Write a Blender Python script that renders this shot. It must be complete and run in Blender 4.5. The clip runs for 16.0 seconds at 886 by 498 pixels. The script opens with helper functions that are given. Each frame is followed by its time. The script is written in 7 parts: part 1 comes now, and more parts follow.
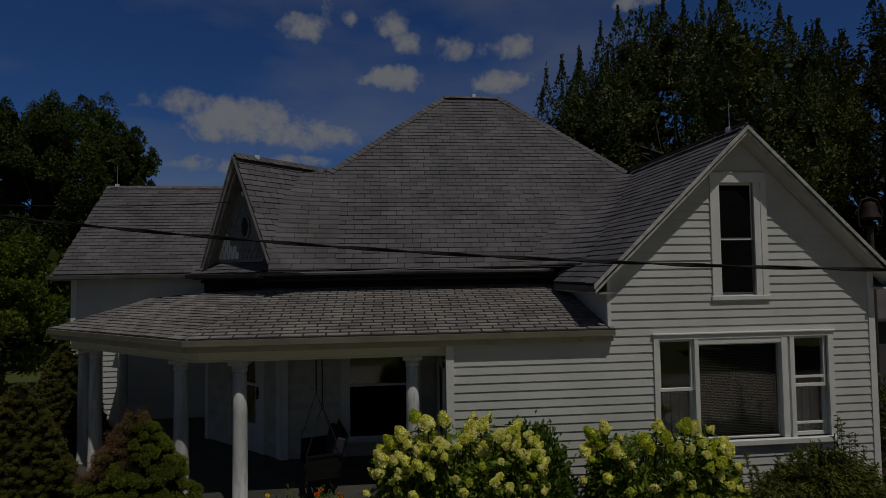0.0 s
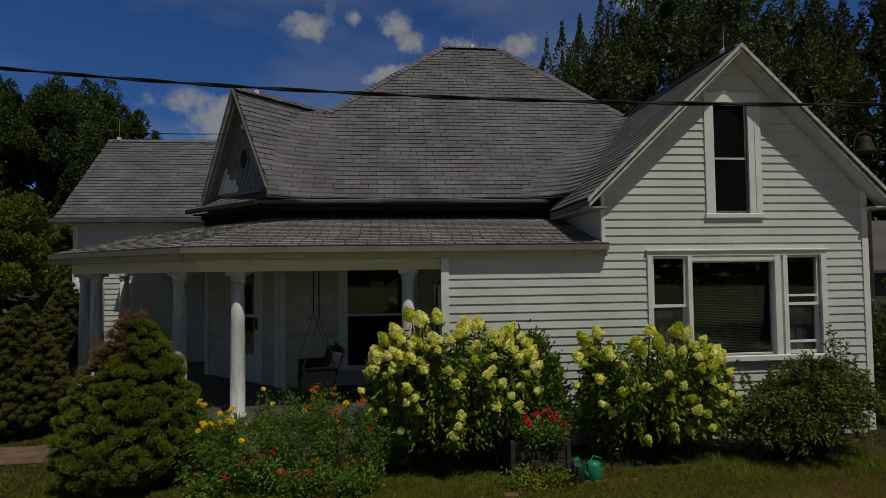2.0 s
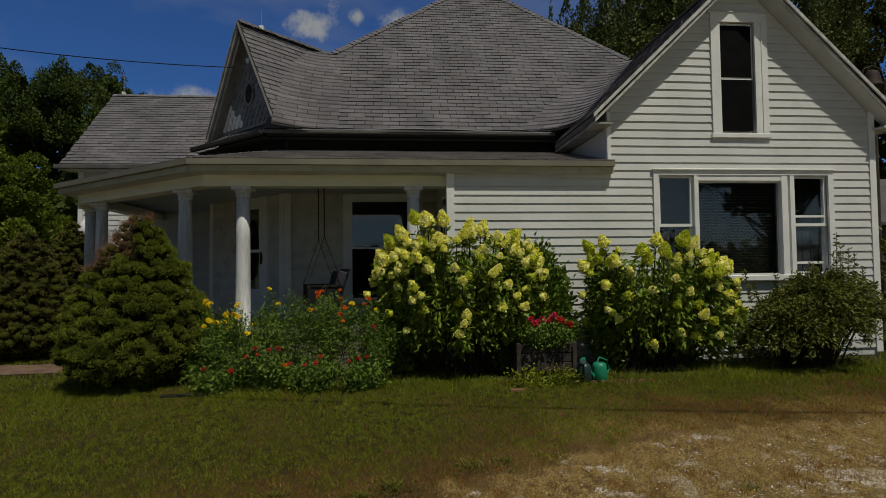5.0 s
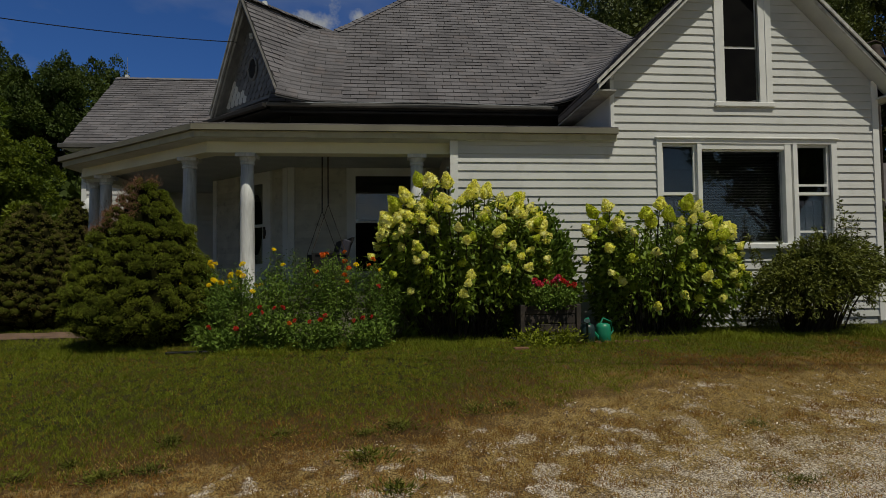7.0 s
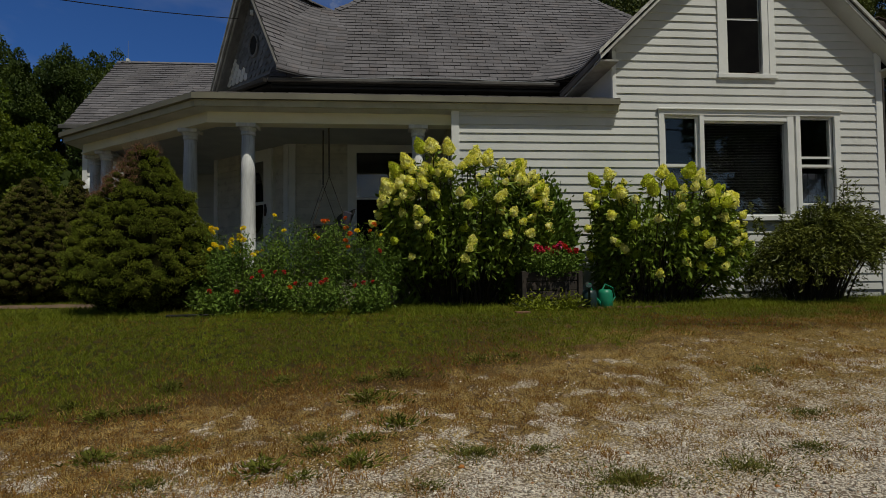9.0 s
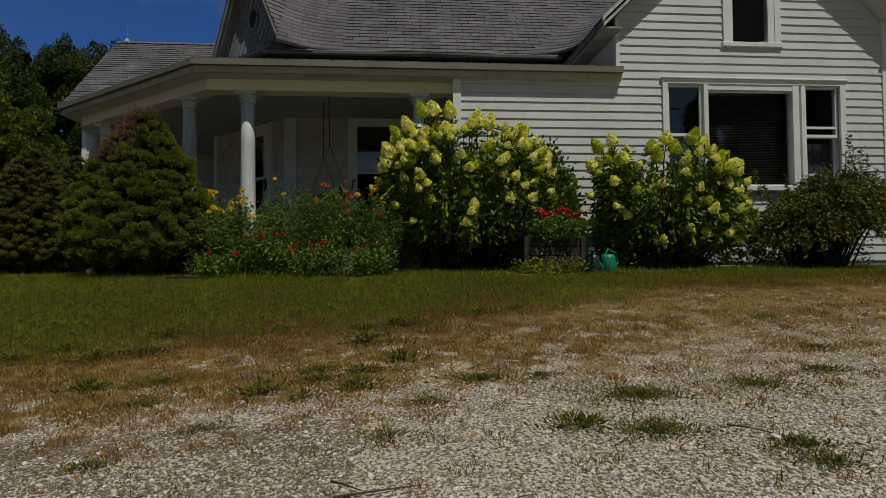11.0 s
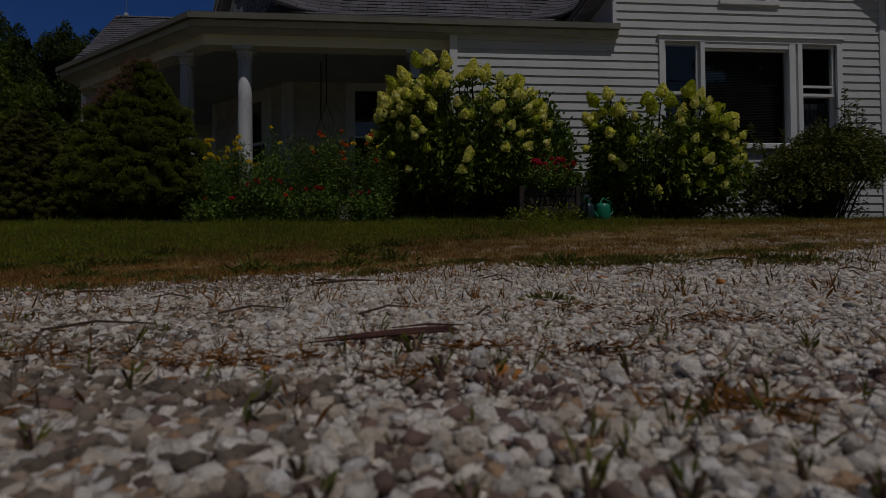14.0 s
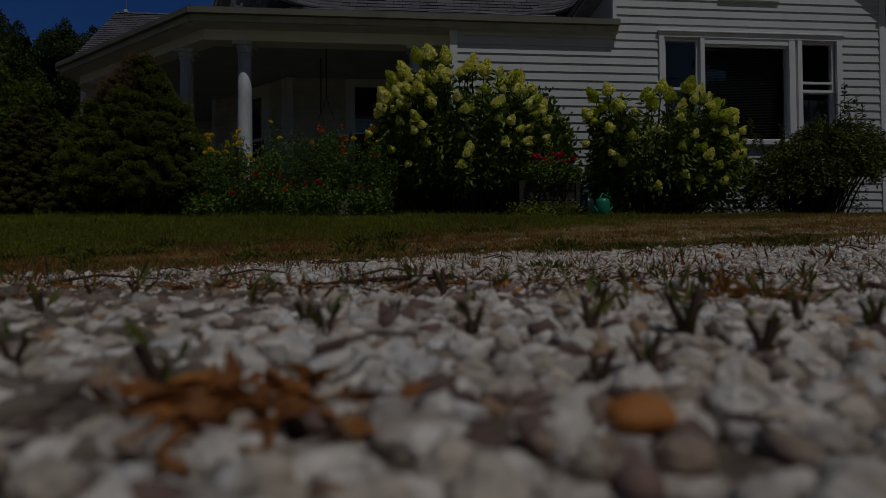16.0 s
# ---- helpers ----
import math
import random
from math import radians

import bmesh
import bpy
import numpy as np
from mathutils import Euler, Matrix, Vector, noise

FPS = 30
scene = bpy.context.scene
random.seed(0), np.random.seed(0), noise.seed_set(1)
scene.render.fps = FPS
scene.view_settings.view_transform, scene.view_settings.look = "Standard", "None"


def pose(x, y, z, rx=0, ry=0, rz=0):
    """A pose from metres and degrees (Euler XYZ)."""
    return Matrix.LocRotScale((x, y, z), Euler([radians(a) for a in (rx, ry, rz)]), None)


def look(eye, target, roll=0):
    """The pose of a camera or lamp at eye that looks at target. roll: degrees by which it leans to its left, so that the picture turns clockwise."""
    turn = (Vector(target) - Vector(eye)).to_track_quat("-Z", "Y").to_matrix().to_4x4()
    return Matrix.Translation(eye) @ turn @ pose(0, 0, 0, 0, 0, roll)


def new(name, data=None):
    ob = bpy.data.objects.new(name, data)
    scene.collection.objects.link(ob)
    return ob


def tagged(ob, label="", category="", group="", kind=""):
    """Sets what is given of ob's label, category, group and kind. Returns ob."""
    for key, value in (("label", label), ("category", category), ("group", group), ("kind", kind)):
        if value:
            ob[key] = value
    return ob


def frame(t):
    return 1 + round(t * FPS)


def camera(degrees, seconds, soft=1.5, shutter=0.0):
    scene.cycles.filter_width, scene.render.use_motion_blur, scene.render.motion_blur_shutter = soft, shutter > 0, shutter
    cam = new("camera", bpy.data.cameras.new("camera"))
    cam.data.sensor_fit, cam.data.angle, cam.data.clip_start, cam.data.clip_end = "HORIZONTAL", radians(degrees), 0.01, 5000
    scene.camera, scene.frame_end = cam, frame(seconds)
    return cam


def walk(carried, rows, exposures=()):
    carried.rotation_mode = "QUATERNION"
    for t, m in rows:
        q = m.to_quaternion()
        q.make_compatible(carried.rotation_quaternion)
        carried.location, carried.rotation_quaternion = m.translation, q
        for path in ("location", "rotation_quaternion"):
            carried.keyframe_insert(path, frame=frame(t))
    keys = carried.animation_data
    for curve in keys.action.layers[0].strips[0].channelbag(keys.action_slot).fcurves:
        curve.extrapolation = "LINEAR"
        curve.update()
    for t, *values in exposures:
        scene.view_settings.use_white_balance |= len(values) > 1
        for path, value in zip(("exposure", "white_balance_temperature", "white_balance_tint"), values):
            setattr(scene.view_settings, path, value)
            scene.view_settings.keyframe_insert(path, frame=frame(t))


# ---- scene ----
# ---------------------------------------------------------------- camera
cam = camera(77.8, 16.0, soft=0.65)
cam.data.dof.use_dof, cam.data.dof.focus_distance, cam.data.dof.aperture_fstop = True, 8.5, 12.5
METRES, EYE, TILT, LEAN, TURN = 4.7, 4.095, 2.3, 0.85, -5.7
ROWS = [
    (0.0, 0.0, 0.0, 0.0, -0.0, 0.0, 0.0),
    (0.5, 0.0003, -0.0065, -0.1078, 0.05, -0.01, -0.06),
    (1.0, 0.0037, -0.0118, -0.1886, 0.14, -0.04, -0.09),
    (1.5, 0.0151, -0.0171, -0.2342, 0.24, -0.05, -0.11),
    (2.0, 0.0255, -0.0197, -0.2837, 0.31, -0.05, -0.13),
    (2.5, 0.0296, -0.0187, -0.3322, 0.38, -0.07, -0.14),
    (3.0, 0.0273, -0.0155, -0.3772, 0.46, -0.12, -0.13),
    (3.5, 0.0262, -0.0139, -0.4225, 0.51, -0.15, -0.15),
    (4.0, 0.0254, -0.0146, -0.4693, 0.55, -0.16, -0.16),
    (4.5, 0.0215, -0.0158, -0.5166, 0.57, -0.16, -0.17),
    (7.0, 0.0097, -0.0214, -0.6672, 0.71, -0.13, -0.17),
    (7.5, 0.0121, -0.0208, -0.6882, 0.74, -0.14, -0.17),
    (8.0, 0.0131, -0.0197, -0.7137, 0.75, -0.15, -0.18),
    (8.5, 0.0093, -0.0174, -0.7382, 0.79, -0.18, -0.18),
    (9.0, 0.0088, -0.016, -0.76, 0.81, -0.22, -0.18),
    (11.5, 0.0069, 0.0, -0.8688, 0.93, -0.79, -0.26),
    (12.0, 0.0058, 0.0008, -0.891, 0.95, -0.89, -0.28),
    (12.5, 0.0056, -0.0005, -0.9133, 0.98, -0.99, -0.31),
    (13.0, 0.0104, -0.0041, -0.9359, 0.98, -1.06, -0.32),
    (13.5, 0.0162, -0.008, -0.9572, 0.98, -1.1, -0.34),
    (14.0, 0.0241, -0.0118, -0.9764, 1.02, -1.11, -0.35),
    (14.5, 0.0237, -0.013, -0.988, 0.89, -0.95, -0.35),
    (15.0, 0.0239, -0.0123, -0.9879, 0.93, -1.07, -0.38),
    (15.5, 0.0239, -0.013, -0.9881, 0.95, -1.04, -0.41),
    (16.0, 0.0239, -0.013, -0.9881, 0.98, -1.21, -0.43),
]
EXPOSURES = [(t, e, k, g) for t, e, k, g in ((0.0, -2.13, 6750, 8), (0.5, -1.87, 6800, 7), (1.0, -1.66, 6820, 6), (1.5, -1.45, 6840, 5), (2.0, -1.23, 6900, 4), (3.5, -1.00, 7000, 4), (4.5, -0.95, 7050, 4), (7.0, -0.86, 7100, 4), (9.0, -0.92, 6950, 4), (11.5, -1.18, 6750, 5), (12.0, -1.38, 6650, 8), (12.5, -1.65, 6600, 10), (13.0, -1.92, 6550, 12), (13.5, -2.18, 6450, 14), (14.0, -2.5, 6250, 16), (14.5, -2.88, 6080, 15), (15.5, -2.88, 6040, 14), (16.0, -2.80, 6040, 13))]
walk(cam, [(t, pose(0, 0, EYE, TILT, LEAN, TURN) @ pose(METRES * x, METRES * y, METRES * z, 90 + pitch, roll, yaw)) for t, x, y, z, yaw, pitch, roll in ROWS], EXPOSURES)
SUN_STRENGTH, SKY_STRENGTH, SKY_TINT, CLOUD_LEVEL = 5.0, 0.069, (0.47, 0.93, 1.78), 8.0


# ---------------------------------------------------------------- world and sun
SUN = Vector((0.53, -1.0, 2.16)).normalized()
world = bpy.data.worlds.new("sky")
scene.world = world
world.use_nodes = True
wt = world.node_tree
wt.nodes.clear()


def wnode(kind, **props):
    n = wt.nodes.new(kind)
    for k, v in props.items():
        if k == "op":
            n.operation = v
    return n


def wmath(op, a, b=None, c=None):
    n = wnode("ShaderNodeMath", op=op)
    for i, v in enumerate((a, b, c)):
        if v is None:
            continue
        if isinstance(v, (int, float)):
            n.inputs[i].default_value = v
        else:
            wt.links.new(v, n.inputs[i])
    return n.outputs[0]


w_out = wnode("ShaderNodeOutputWorld")
w_bg = wnode("ShaderNodeBackground")
w_sky = wnode("ShaderNodeTexSky")
w_sky.sky_type = "NISHITA"
w_sky.sun_disc = False
w_sky.sun_elevation = math.asin(SUN.z)
w_sky.sun_rotation = math.atan2(SUN.x, SUN.y)
w_sky.air_density, w_sky.dust_density, w_sky.ozone_density = 1.0, 0.3, 3.0
w_bg.inputs[1].default_value = SKY_STRENGTH
w_tc = wnode("ShaderNodeTexCoord")
w_sep = wnode("ShaderNodeSeparateXYZ")
wt.links.new(w_tc.outputs["Generated"], w_sep.inputs[0])
az = wmath("ARCTAN2", w_sep.outputs[0], w_sep.outputs[1])
el = wmath("ARCSINE", w_sep.outputs[2])
# fair-weather clouds: azimuth, elevation, half width, half height, in degrees, and how dense
CLOUDS = [(-19.4, 15.9, 4.5, 1.5, 1.0), (-14.3, 14.8, 7.2, 2.5, 1.1), (-7.2, 13.8, 6.2, 2.0, 0.95), (-15.9, 10.4, 8.4, 1.1, 0.8), (-8.9, 11.3, 5.6, 0.8, 0.7), (-7.7, 23.9, 4.0, 1.9, 0.65), (-6.2, 26.0, 1.6, 2.0, 0.6),
          (-4.0, 24.9, 1.4, 1.4, 0.5), (0.8, 24.5, 2.6, 1.8, 0.9), (1.9, 22.9, 2.2, 1.6, 0.85), (1.3, 19.6, 4.1, 1.7, 0.95), (-1.7, 19.5, 2.2, 0.9, 0.8), (7.0, 22.3, 2.7, 1.6, 0.85), (13.0, 22.1, 3.7, 1.6, 0.95),
          # the last two, unseen low in the south, pale the porch window's reflection
          (12.5, 19.0, 4.8, 1.4, 0.95), (25.6, 24.8, 3.8, 0.9, 0.9), (-70, 16, 14, 3, 1.0), (66, 20, 12, 4, 1.0), (172, 9, 16, 6, 1.0), (-170, 8, 14, 5, 1.0)]
field = None
for a, e, w, hgt, dense in CLOUDS:
    dx = wmath("DIVIDE", wmath("SUBTRACT", az, radians(a)), radians(w))
    dy = wmath("DIVIDE", wmath("SUBTRACT", el, radians(e)), radians(hgt))
    f = wmath("SUBTRACT", dense, wmath("ADD", wmath("MULTIPLY", dx, dx), wmath("MULTIPLY", dy, dy)))
    field = f if field is None else wmath("SMOOTH_MAX", field, f, 0.15)
w_noise = wnode("ShaderNodeTexNoise")
w_noise.inputs["Scale"].default_value = 24.0
w_noise.inputs["Detail"].default_value = 9.0
w_noise.inputs["Roughness"].default_value = 0.62
w_noise2 = wnode("ShaderNodeTexNoise")
w_noise2.inputs["Scale"].default_value = 2.2
w_noise2.inputs["Detail"].default_value = 8.0
w_map = wnode("ShaderNodeMapping")
w_map.inputs["Scale"].default_value = (1, 1, 2.6)
wt.links.new(w_tc.outputs["Generated"], w_noise.inputs["Vector"])
wt.links.new(w_tc.outputs["Generated"], w_map.inputs["Vector"])
wt.links.new(w_map.outputs[0], w_noise2.inputs["Vector"])
puff = wmath("ADD", field, wmath("MULTIPLY", wmath("SUBTRACT", w_noise.outputs[0], 0.52), 3.3))
veil = wmath("MULTIPLY", wmath("SUBTRACT", w_noise2.outputs[0], 0.46), 1.1)
w_ramp = wnode("ShaderNodeMapRange")
w_ramp.interpolation_type = "SMOOTHSTEP"
w_ramp.inputs["From Min"].default_value, w_ramp.inputs["From Max"].default_value = -0.1, 1.1
wt.links.new(puff, w_ramp.inputs["Value"])
w_veil = wnode("ShaderNodeMapRange")
w_veil.inputs["To Max"].default_value = 0.5
w_veil.inputs["From Max"].default_value = 0.3
wt.links.new(veil, w_veil.inputs["Value"])
cover = wmath("MULTIPLY", wmath("MAXIMUM", w_ramp.outputs[0], w_veil.outputs[0]), 0.86)
w_mix = wnode("ShaderNodeMix")
w_mix.data_type = "RGBA"
wt.links.new(cover, w_mix.inputs["Factor"])
w_deep = wnode("ShaderNodeMix")
w_deep.data_type, w_deep.blend_type = "RGBA", "MULTIPLY"
w_deep.inputs["Factor"].default_value = 1.0
# the sky is deep blue away from the sun and whiter in the bright haze round it
w_dot = wnode("ShaderNodeVectorMath", op="DOT_PRODUCT")
wt.links.new(w_tc.outputs["Generated"], w_dot.inputs[0])
w_dot.inputs[1].default_value = SUN
w_haze = wnode("ShaderNodeMapRange")
w_haze.interpolation_type = "SMOOTHSTEP"
w_haze.inputs["From Min"].default_value, w_haze.inputs["From Max"].default_value = 0.05, 0.75
wt.links.new(w_dot.outputs["Value"], w_haze.inputs["Value"])
w_tint = wnode("ShaderNodeMix")
w_tint.data_type = "RGBA"
w_tint.inputs[6].default_value, w_tint.inputs[7].default_value = (*SKY_TINT, 1), (0.72, 0.73, 0.73, 1)
wt.links.new(w_haze.outputs[0], w_tint.inputs["Factor"])
wt.links.new(w_tint.outputs[2], w_deep.inputs[7])
wt.links.new(w_sky.outputs[0], w_deep.inputs[6])
wt.links.new(w_deep.outputs[2], w_mix.inputs[6])
w_mix.inputs[7].default_value = (CLOUD_LEVEL * 0.97, CLOUD_LEVEL, CLOUD_LEVEL * 1.06, 1)
wt.links.new(w_mix.outputs[2], w_bg.inputs[0])
wt.links.new(w_bg.outputs[0], w_out.inputs[0])

sun_data = bpy.data.lights.new("sun", "SUN")
sun_data.energy, sun_data.angle, sun_data.color = SUN_STRENGTH, radians(0.53), (1.0, 0.965, 0.91)
sun = new("sun", sun_data)
sun.matrix_world = look(SUN * 60, (0, 0, 0))


# ---------------------------------------------------------------- materials
def material(name, c1, c2, rough=0.8, scale=3.0, fine=40.0, grain=0.25, bump=0.15, rnd=0.0, c3=None, c3_amount=0.0, metal=0.0, spec=0.4,
             stretch=(1, 1, 1), transl=0.0, palette=None):
    m = bpy.data.materials.new(name)
    m.use_nodes = True
    t = m.node_tree
    b = t.nodes["Principled BSDF"]
    geo = t.nodes.new("ShaderNodeNewGeometry")
    info = t.nodes.new("ShaderNodeObjectInfo")
    mp = t.nodes.new("ShaderNodeMapping")
    mp.inputs["Scale"].default_value = stretch
    t.links.new(geo.outputs["Position"], mp.inputs["Vector"])

    def noise_tex(s, detail=4.0):
        n = t.nodes.new("ShaderNodeTexNoise")
        n.inputs["Scale"].default_value, n.inputs["Detail"].default_value = s, detail
        t.links.new(mp.outputs[0], n.inputs["Vector"])
        return n.outputs[0]

    def mth(op, a, bb):
        n = t.nodes.new("ShaderNodeMath")
        n.operation = op
        for i, v in enumerate((a, bb)):
            if isinstance(v, (int, float)):
                n.inputs[i].default_value = v
            else:
                t.links.new(v, n.inputs[i])
        return n.outputs[0]

    def mix(fac, a, bb, blend="MIX"):
        n = t.nodes.new("ShaderNodeMix")
        n.data_type, n.blend_type = "RGBA", blend
        for sock, v in ((n.inputs["Factor"], fac), (n.inputs[6], a), (n.inputs[7], bb)):
            if isinstance(v, tuple):
                sock.default_value = (*v, 1)
            elif isinstance(v, (int, float)):
                sock.default_value = v
            else:
                t.links.new(v, sock)
        return n.outputs[2]

    def steep(v, lo, hi):
        n = t.nodes.new("ShaderNodeMapRange")
        n.interpolation_type = "SMOOTHSTEP"
        n.inputs["From Min"].default_value, n.inputs["From Max"].default_value = lo, hi
        t.links.new(v, n.inputs["Value"])
        return n.outputs[0]

    big, small = noise_tex(scale), noise_tex(fine, 6.0)
    col = mix(steep(big, 0.32, 0.68), c1, c2)
    if palette:
        pick = mth("FRACT", mth("ADD", info.outputs["Random"], mth("MULTIPLY", geo.outputs["Random Per Island"], 7.31)), 0)
        ramp = t.nodes.new("ShaderNodeValToRGB")
        ramp.color_ramp.interpolation = "CONSTANT"
        for i, (at, shade) in enumerate(palette):
            e = ramp.color_ramp.elements[i] if i < 2 else ramp.color_ramp.elements.new(at)
            e.position, e.color = at, (*shade, 1)
        t.links.new(pick, ramp.inputs[0])
        col = mix(0.8, col, ramp.outputs[0])
    if c3:
        col = mix(mth("MULTIPLY", steep(noise_tex(scale * 2.7, 8.0), 0.62 - 0.3 * c3_amount, 0.75), min(1.0, c3_amount * 1.6)), col, c3)
    val = mth("ADD", 1.0 - grain * 0.5, mth("MULTIPLY", small, grain))
    if rnd:
        r = mth("FRACT", mth("ADD", info.outputs["Random"], geo.outputs["Random Per Island"]), 0)
        val = mth("MULTIPLY", val, mth("ADD", 1.0 - rnd * 0.5, mth("MULTIPLY", r, rnd)))
    hsv = t.nodes.new("ShaderNodeHueSaturation")
    t.links.new(val, hsv.inputs["Value"])
    t.links.new(col, hsv.inputs["Color"])
    t.links.new(hsv.outputs[0], b.inputs["Base Color"])
    b.inputs["Roughness"].default_value, b.inputs["Metallic"].default_value = rough, metal
    b.inputs["Specular IOR Level"].default_value = spec
    if bump:
        bp = t.nodes.new("ShaderNodeBump")
        bp.inputs["Strength"].default_value, bp.inputs["Distance"].default_value = bump, 0.01
        t.links.new(small, bp.inputs["Height"])
        t.links.new(bp.outputs[0], b.inputs["Normal"])
    if transl:
        tr = t.nodes.new("ShaderNodeBsdfTranslucent")
        warm = mix(1.0, hsv.outputs[0], (1.0, 0.92, 0.45), "MULTIPLY")
        t.links.new(warm, tr.inputs["Color"])
        mx = t.nodes.new("ShaderNodeMixShader")
        mx.inputs[0].default_value = transl
        t.links.new(b.outputs[0], mx.inputs[1])
        t.links.new(tr.outputs[0], mx.inputs[2])
        t.links.new(mx.outputs[0], t.nodes["Material Output"].inputs[0])
    return m


def glass_material():
    m = bpy.data.materials.new("window_glass")
    m.use_nodes = True
    b = m.node_tree.nodes["Principled BSDF"]
    b.inputs["Base Color"].default_value = (0.72, 0.76, 0.78, 1)
    b.inputs["Roughness"].default_value, b.inputs["IOR"].default_value = 0.015, 1.7
    b.inputs["Transmission Weight"].default_value = 1.0
    return m


WHITE = material("white_paint", (0.605, 0.605, 0.585), (0.545, 0.55, 0.53), 0.55, 1.4, 55, 0.14, 0.10, rnd=0.08, c3=(0.44, 0.44, 0.40), c3_amount=0.22)
TRIM = material("trim_paint", (0.78, 0.78, 0.755), (0.70, 0.705, 0.685), 0.5, 2.5, 60, 0.10, 0.06, c3=(0.42, 0.40, 0.36), c3_amount=0.10)
OLDTRIM = material("weathered_trim_paint", (0.58, 0.575, 0.54), (0.40, 0.395, 0.37), 0.7, 6.0, 70, 0.35, 0.3, c3=(0.20, 0.185, 0.165), c3_amount=0.42)
COLUMN = material("column_paint", (0.66, 0.665, 0.66), (0.50, 0.505, 0.50), 0.65, 6.0, 55, 0.45, 0.6, c3=(0.30, 0.285, 0.26), c3_amount=0.42, stretch=(1, 1, 0.15))
CREAM = material("dull_tan_gutter_metal", (0.20, 0.188, 0.135), (0.155, 0.145, 0.108), 0.6, 1.6, 50, 0.12, 0.08)
# fascia and beam paints are brightened to make up for the eave's shade
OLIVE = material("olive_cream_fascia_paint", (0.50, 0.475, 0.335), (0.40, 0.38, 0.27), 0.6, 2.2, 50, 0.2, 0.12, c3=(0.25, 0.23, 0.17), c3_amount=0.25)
BEAM = material("shade_lifted_beam_paint", (0.85, 0.81, 0.62), (0.78, 0.74, 0.56), 0.6, 1.6, 50, 0.14, 0.08)
# wall paint under the porch, warmed to offset the blue skylight there
PORCHWALL = material("porch_paint", (0.61, 0.585, 0.505), (0.50, 0.48, 0.42), 0.65, 2.5, 50, 0.22, 0.12, rnd=0.14, c3=(0.27, 0.255, 0.225), c3_amount=0.32)
SOFFIT = material("soffit_paint", (0.60, 0.60, 0.57), (0.50, 0.50, 0.48), 0.6, 2, 40, 0.12, 0.05)
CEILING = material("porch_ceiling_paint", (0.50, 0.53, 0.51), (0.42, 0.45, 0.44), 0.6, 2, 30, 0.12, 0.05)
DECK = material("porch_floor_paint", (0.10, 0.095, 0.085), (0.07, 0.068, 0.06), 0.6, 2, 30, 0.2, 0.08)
SHINGLE = material("asphalt_shingle", (0.145, 0.137, 0.148), (0.106, 0.1, 0.109), 0.92, 1.3, 160, 0.7, 0.5, rnd=0.34, c3=(0.160, 0.134, 0.132), c3_amount=0.35)
BROWNSHINGLE = material("pale_brown_shingle", (0.285, 0.258, 0.242), (0.205, 0.184, 0.174), 0.92, 1.6, 160, 0.6, 0.5, rnd=0.42, c3=(0.11, 0.098, 0.094), c3_amount=0.3)
ROOFDECK = material("roof_deck", (0.030, 0.029, 0.030), (0.020, 0.020, 0.020), 0.95, 2, 60, 0.3, 0.1)
GUTTER = material("dark_gutter", (0.11, 0.105, 0.10), (0.07, 0.068, 0.065), 0.6, 2, 50, 0.3, 0.1, c3=(0.30, 0.29, 0.27), c3_amount=0.15)
# near-black paint that puts the shade under the eaves into colour
EAVEBLACK = material("eave_shade_black", (0.014, 0.013, 0.013), (0.022, 0.020, 0.019), 0.85, 4, 60, 0.4, 0.2)
GREYTRIM = material("bare_grey_trim", (0.36, 0.355, 0.34), (0.25, 0.245, 0.235), 0.8, 5, 60, 0.3, 0.2, c3=(0.52, 0.51, 0.48), c3_amount=0.25)
PATH = material("side_path_mulch", (0.190, 0.118, 0.078), (0.110, 0.070, 0.050), 0.95, 5, 50, 0.6, 0.6)
DORMTRIM = material("worn_grey_dormer_trim", (0.20, 0.198, 0.192), (0.13, 0.128, 0.124), 0.8, 6, 60, 0.4, 0.3, c3=(0.36, 0.355, 0.34), c3_amount=0.25, stretch=(1, 1, 0.3))
GREYSHAKE = material("grey_scallop_paint", (0.21, 0.215, 0.225), (0.15, 0.155, 0.165), 0.8, 3, 60, 0.3, 0.15, rnd=0.3, c3=(0.40, 0.40, 0.39), c3_amount=0.16)
GLASS = glass_material()
# black that stands for unlit space behind glass and in the vent
BLACK = material("unlit_black", (0.012, 0.012, 0.013), (0.018, 0.018, 0.018), 0.9, 2, 20, 0.1, 0)
BLIND = material("blind_slats", (0.10, 0.10, 0.10), (0.08, 0.08, 0.08), 0.6, 2, 30, 0.1, 0)
CURTAIN = material("curtain_cloth", (0.05, 0.055, 0.07), (0.04, 0.04, 0.055), 0.9, 4, 80, 0.2, 0.1)
DARKWOOD = material("dark_stained_wood", (0.005, 0.0045, 0.0045), (0.008, 0.007, 0.007), 0.6, 6, 60, 0.3, 0.1)
IRON = material("iron", (0.06, 0.055, 0.05), (0.10, 0.07, 0.05), 0.6, 8, 60, 0.3, 0.1, metal=0.6)
RUST = material("rusted_bell_iron", (0.045, 0.027, 0.02), (0.026, 0.018, 0.015), 0.75, 6, 70, 0.4, 0.2, metal=0.3)
CABLE = material("cable_rubber", (0.009, 0.009, 0.009), (0.016, 0.016, 0.016), 0.7, 6, 60, 0.2, 0.1, spec=0.15)
STEEL = material("weathered_aluminium", (0.55, 0.55, 0.54), (0.42, 0.42, 0.42), 0.4, 8, 60, 0.2, 0.05, metal=0.7)
SPRUCE = material("spruce_needles", (0.190, 0.218, 0.026), (0.112, 0.140, 0.018), 0.8, 3.0, 25, 0.35, 0.0, rnd=0.18, spec=0.04)
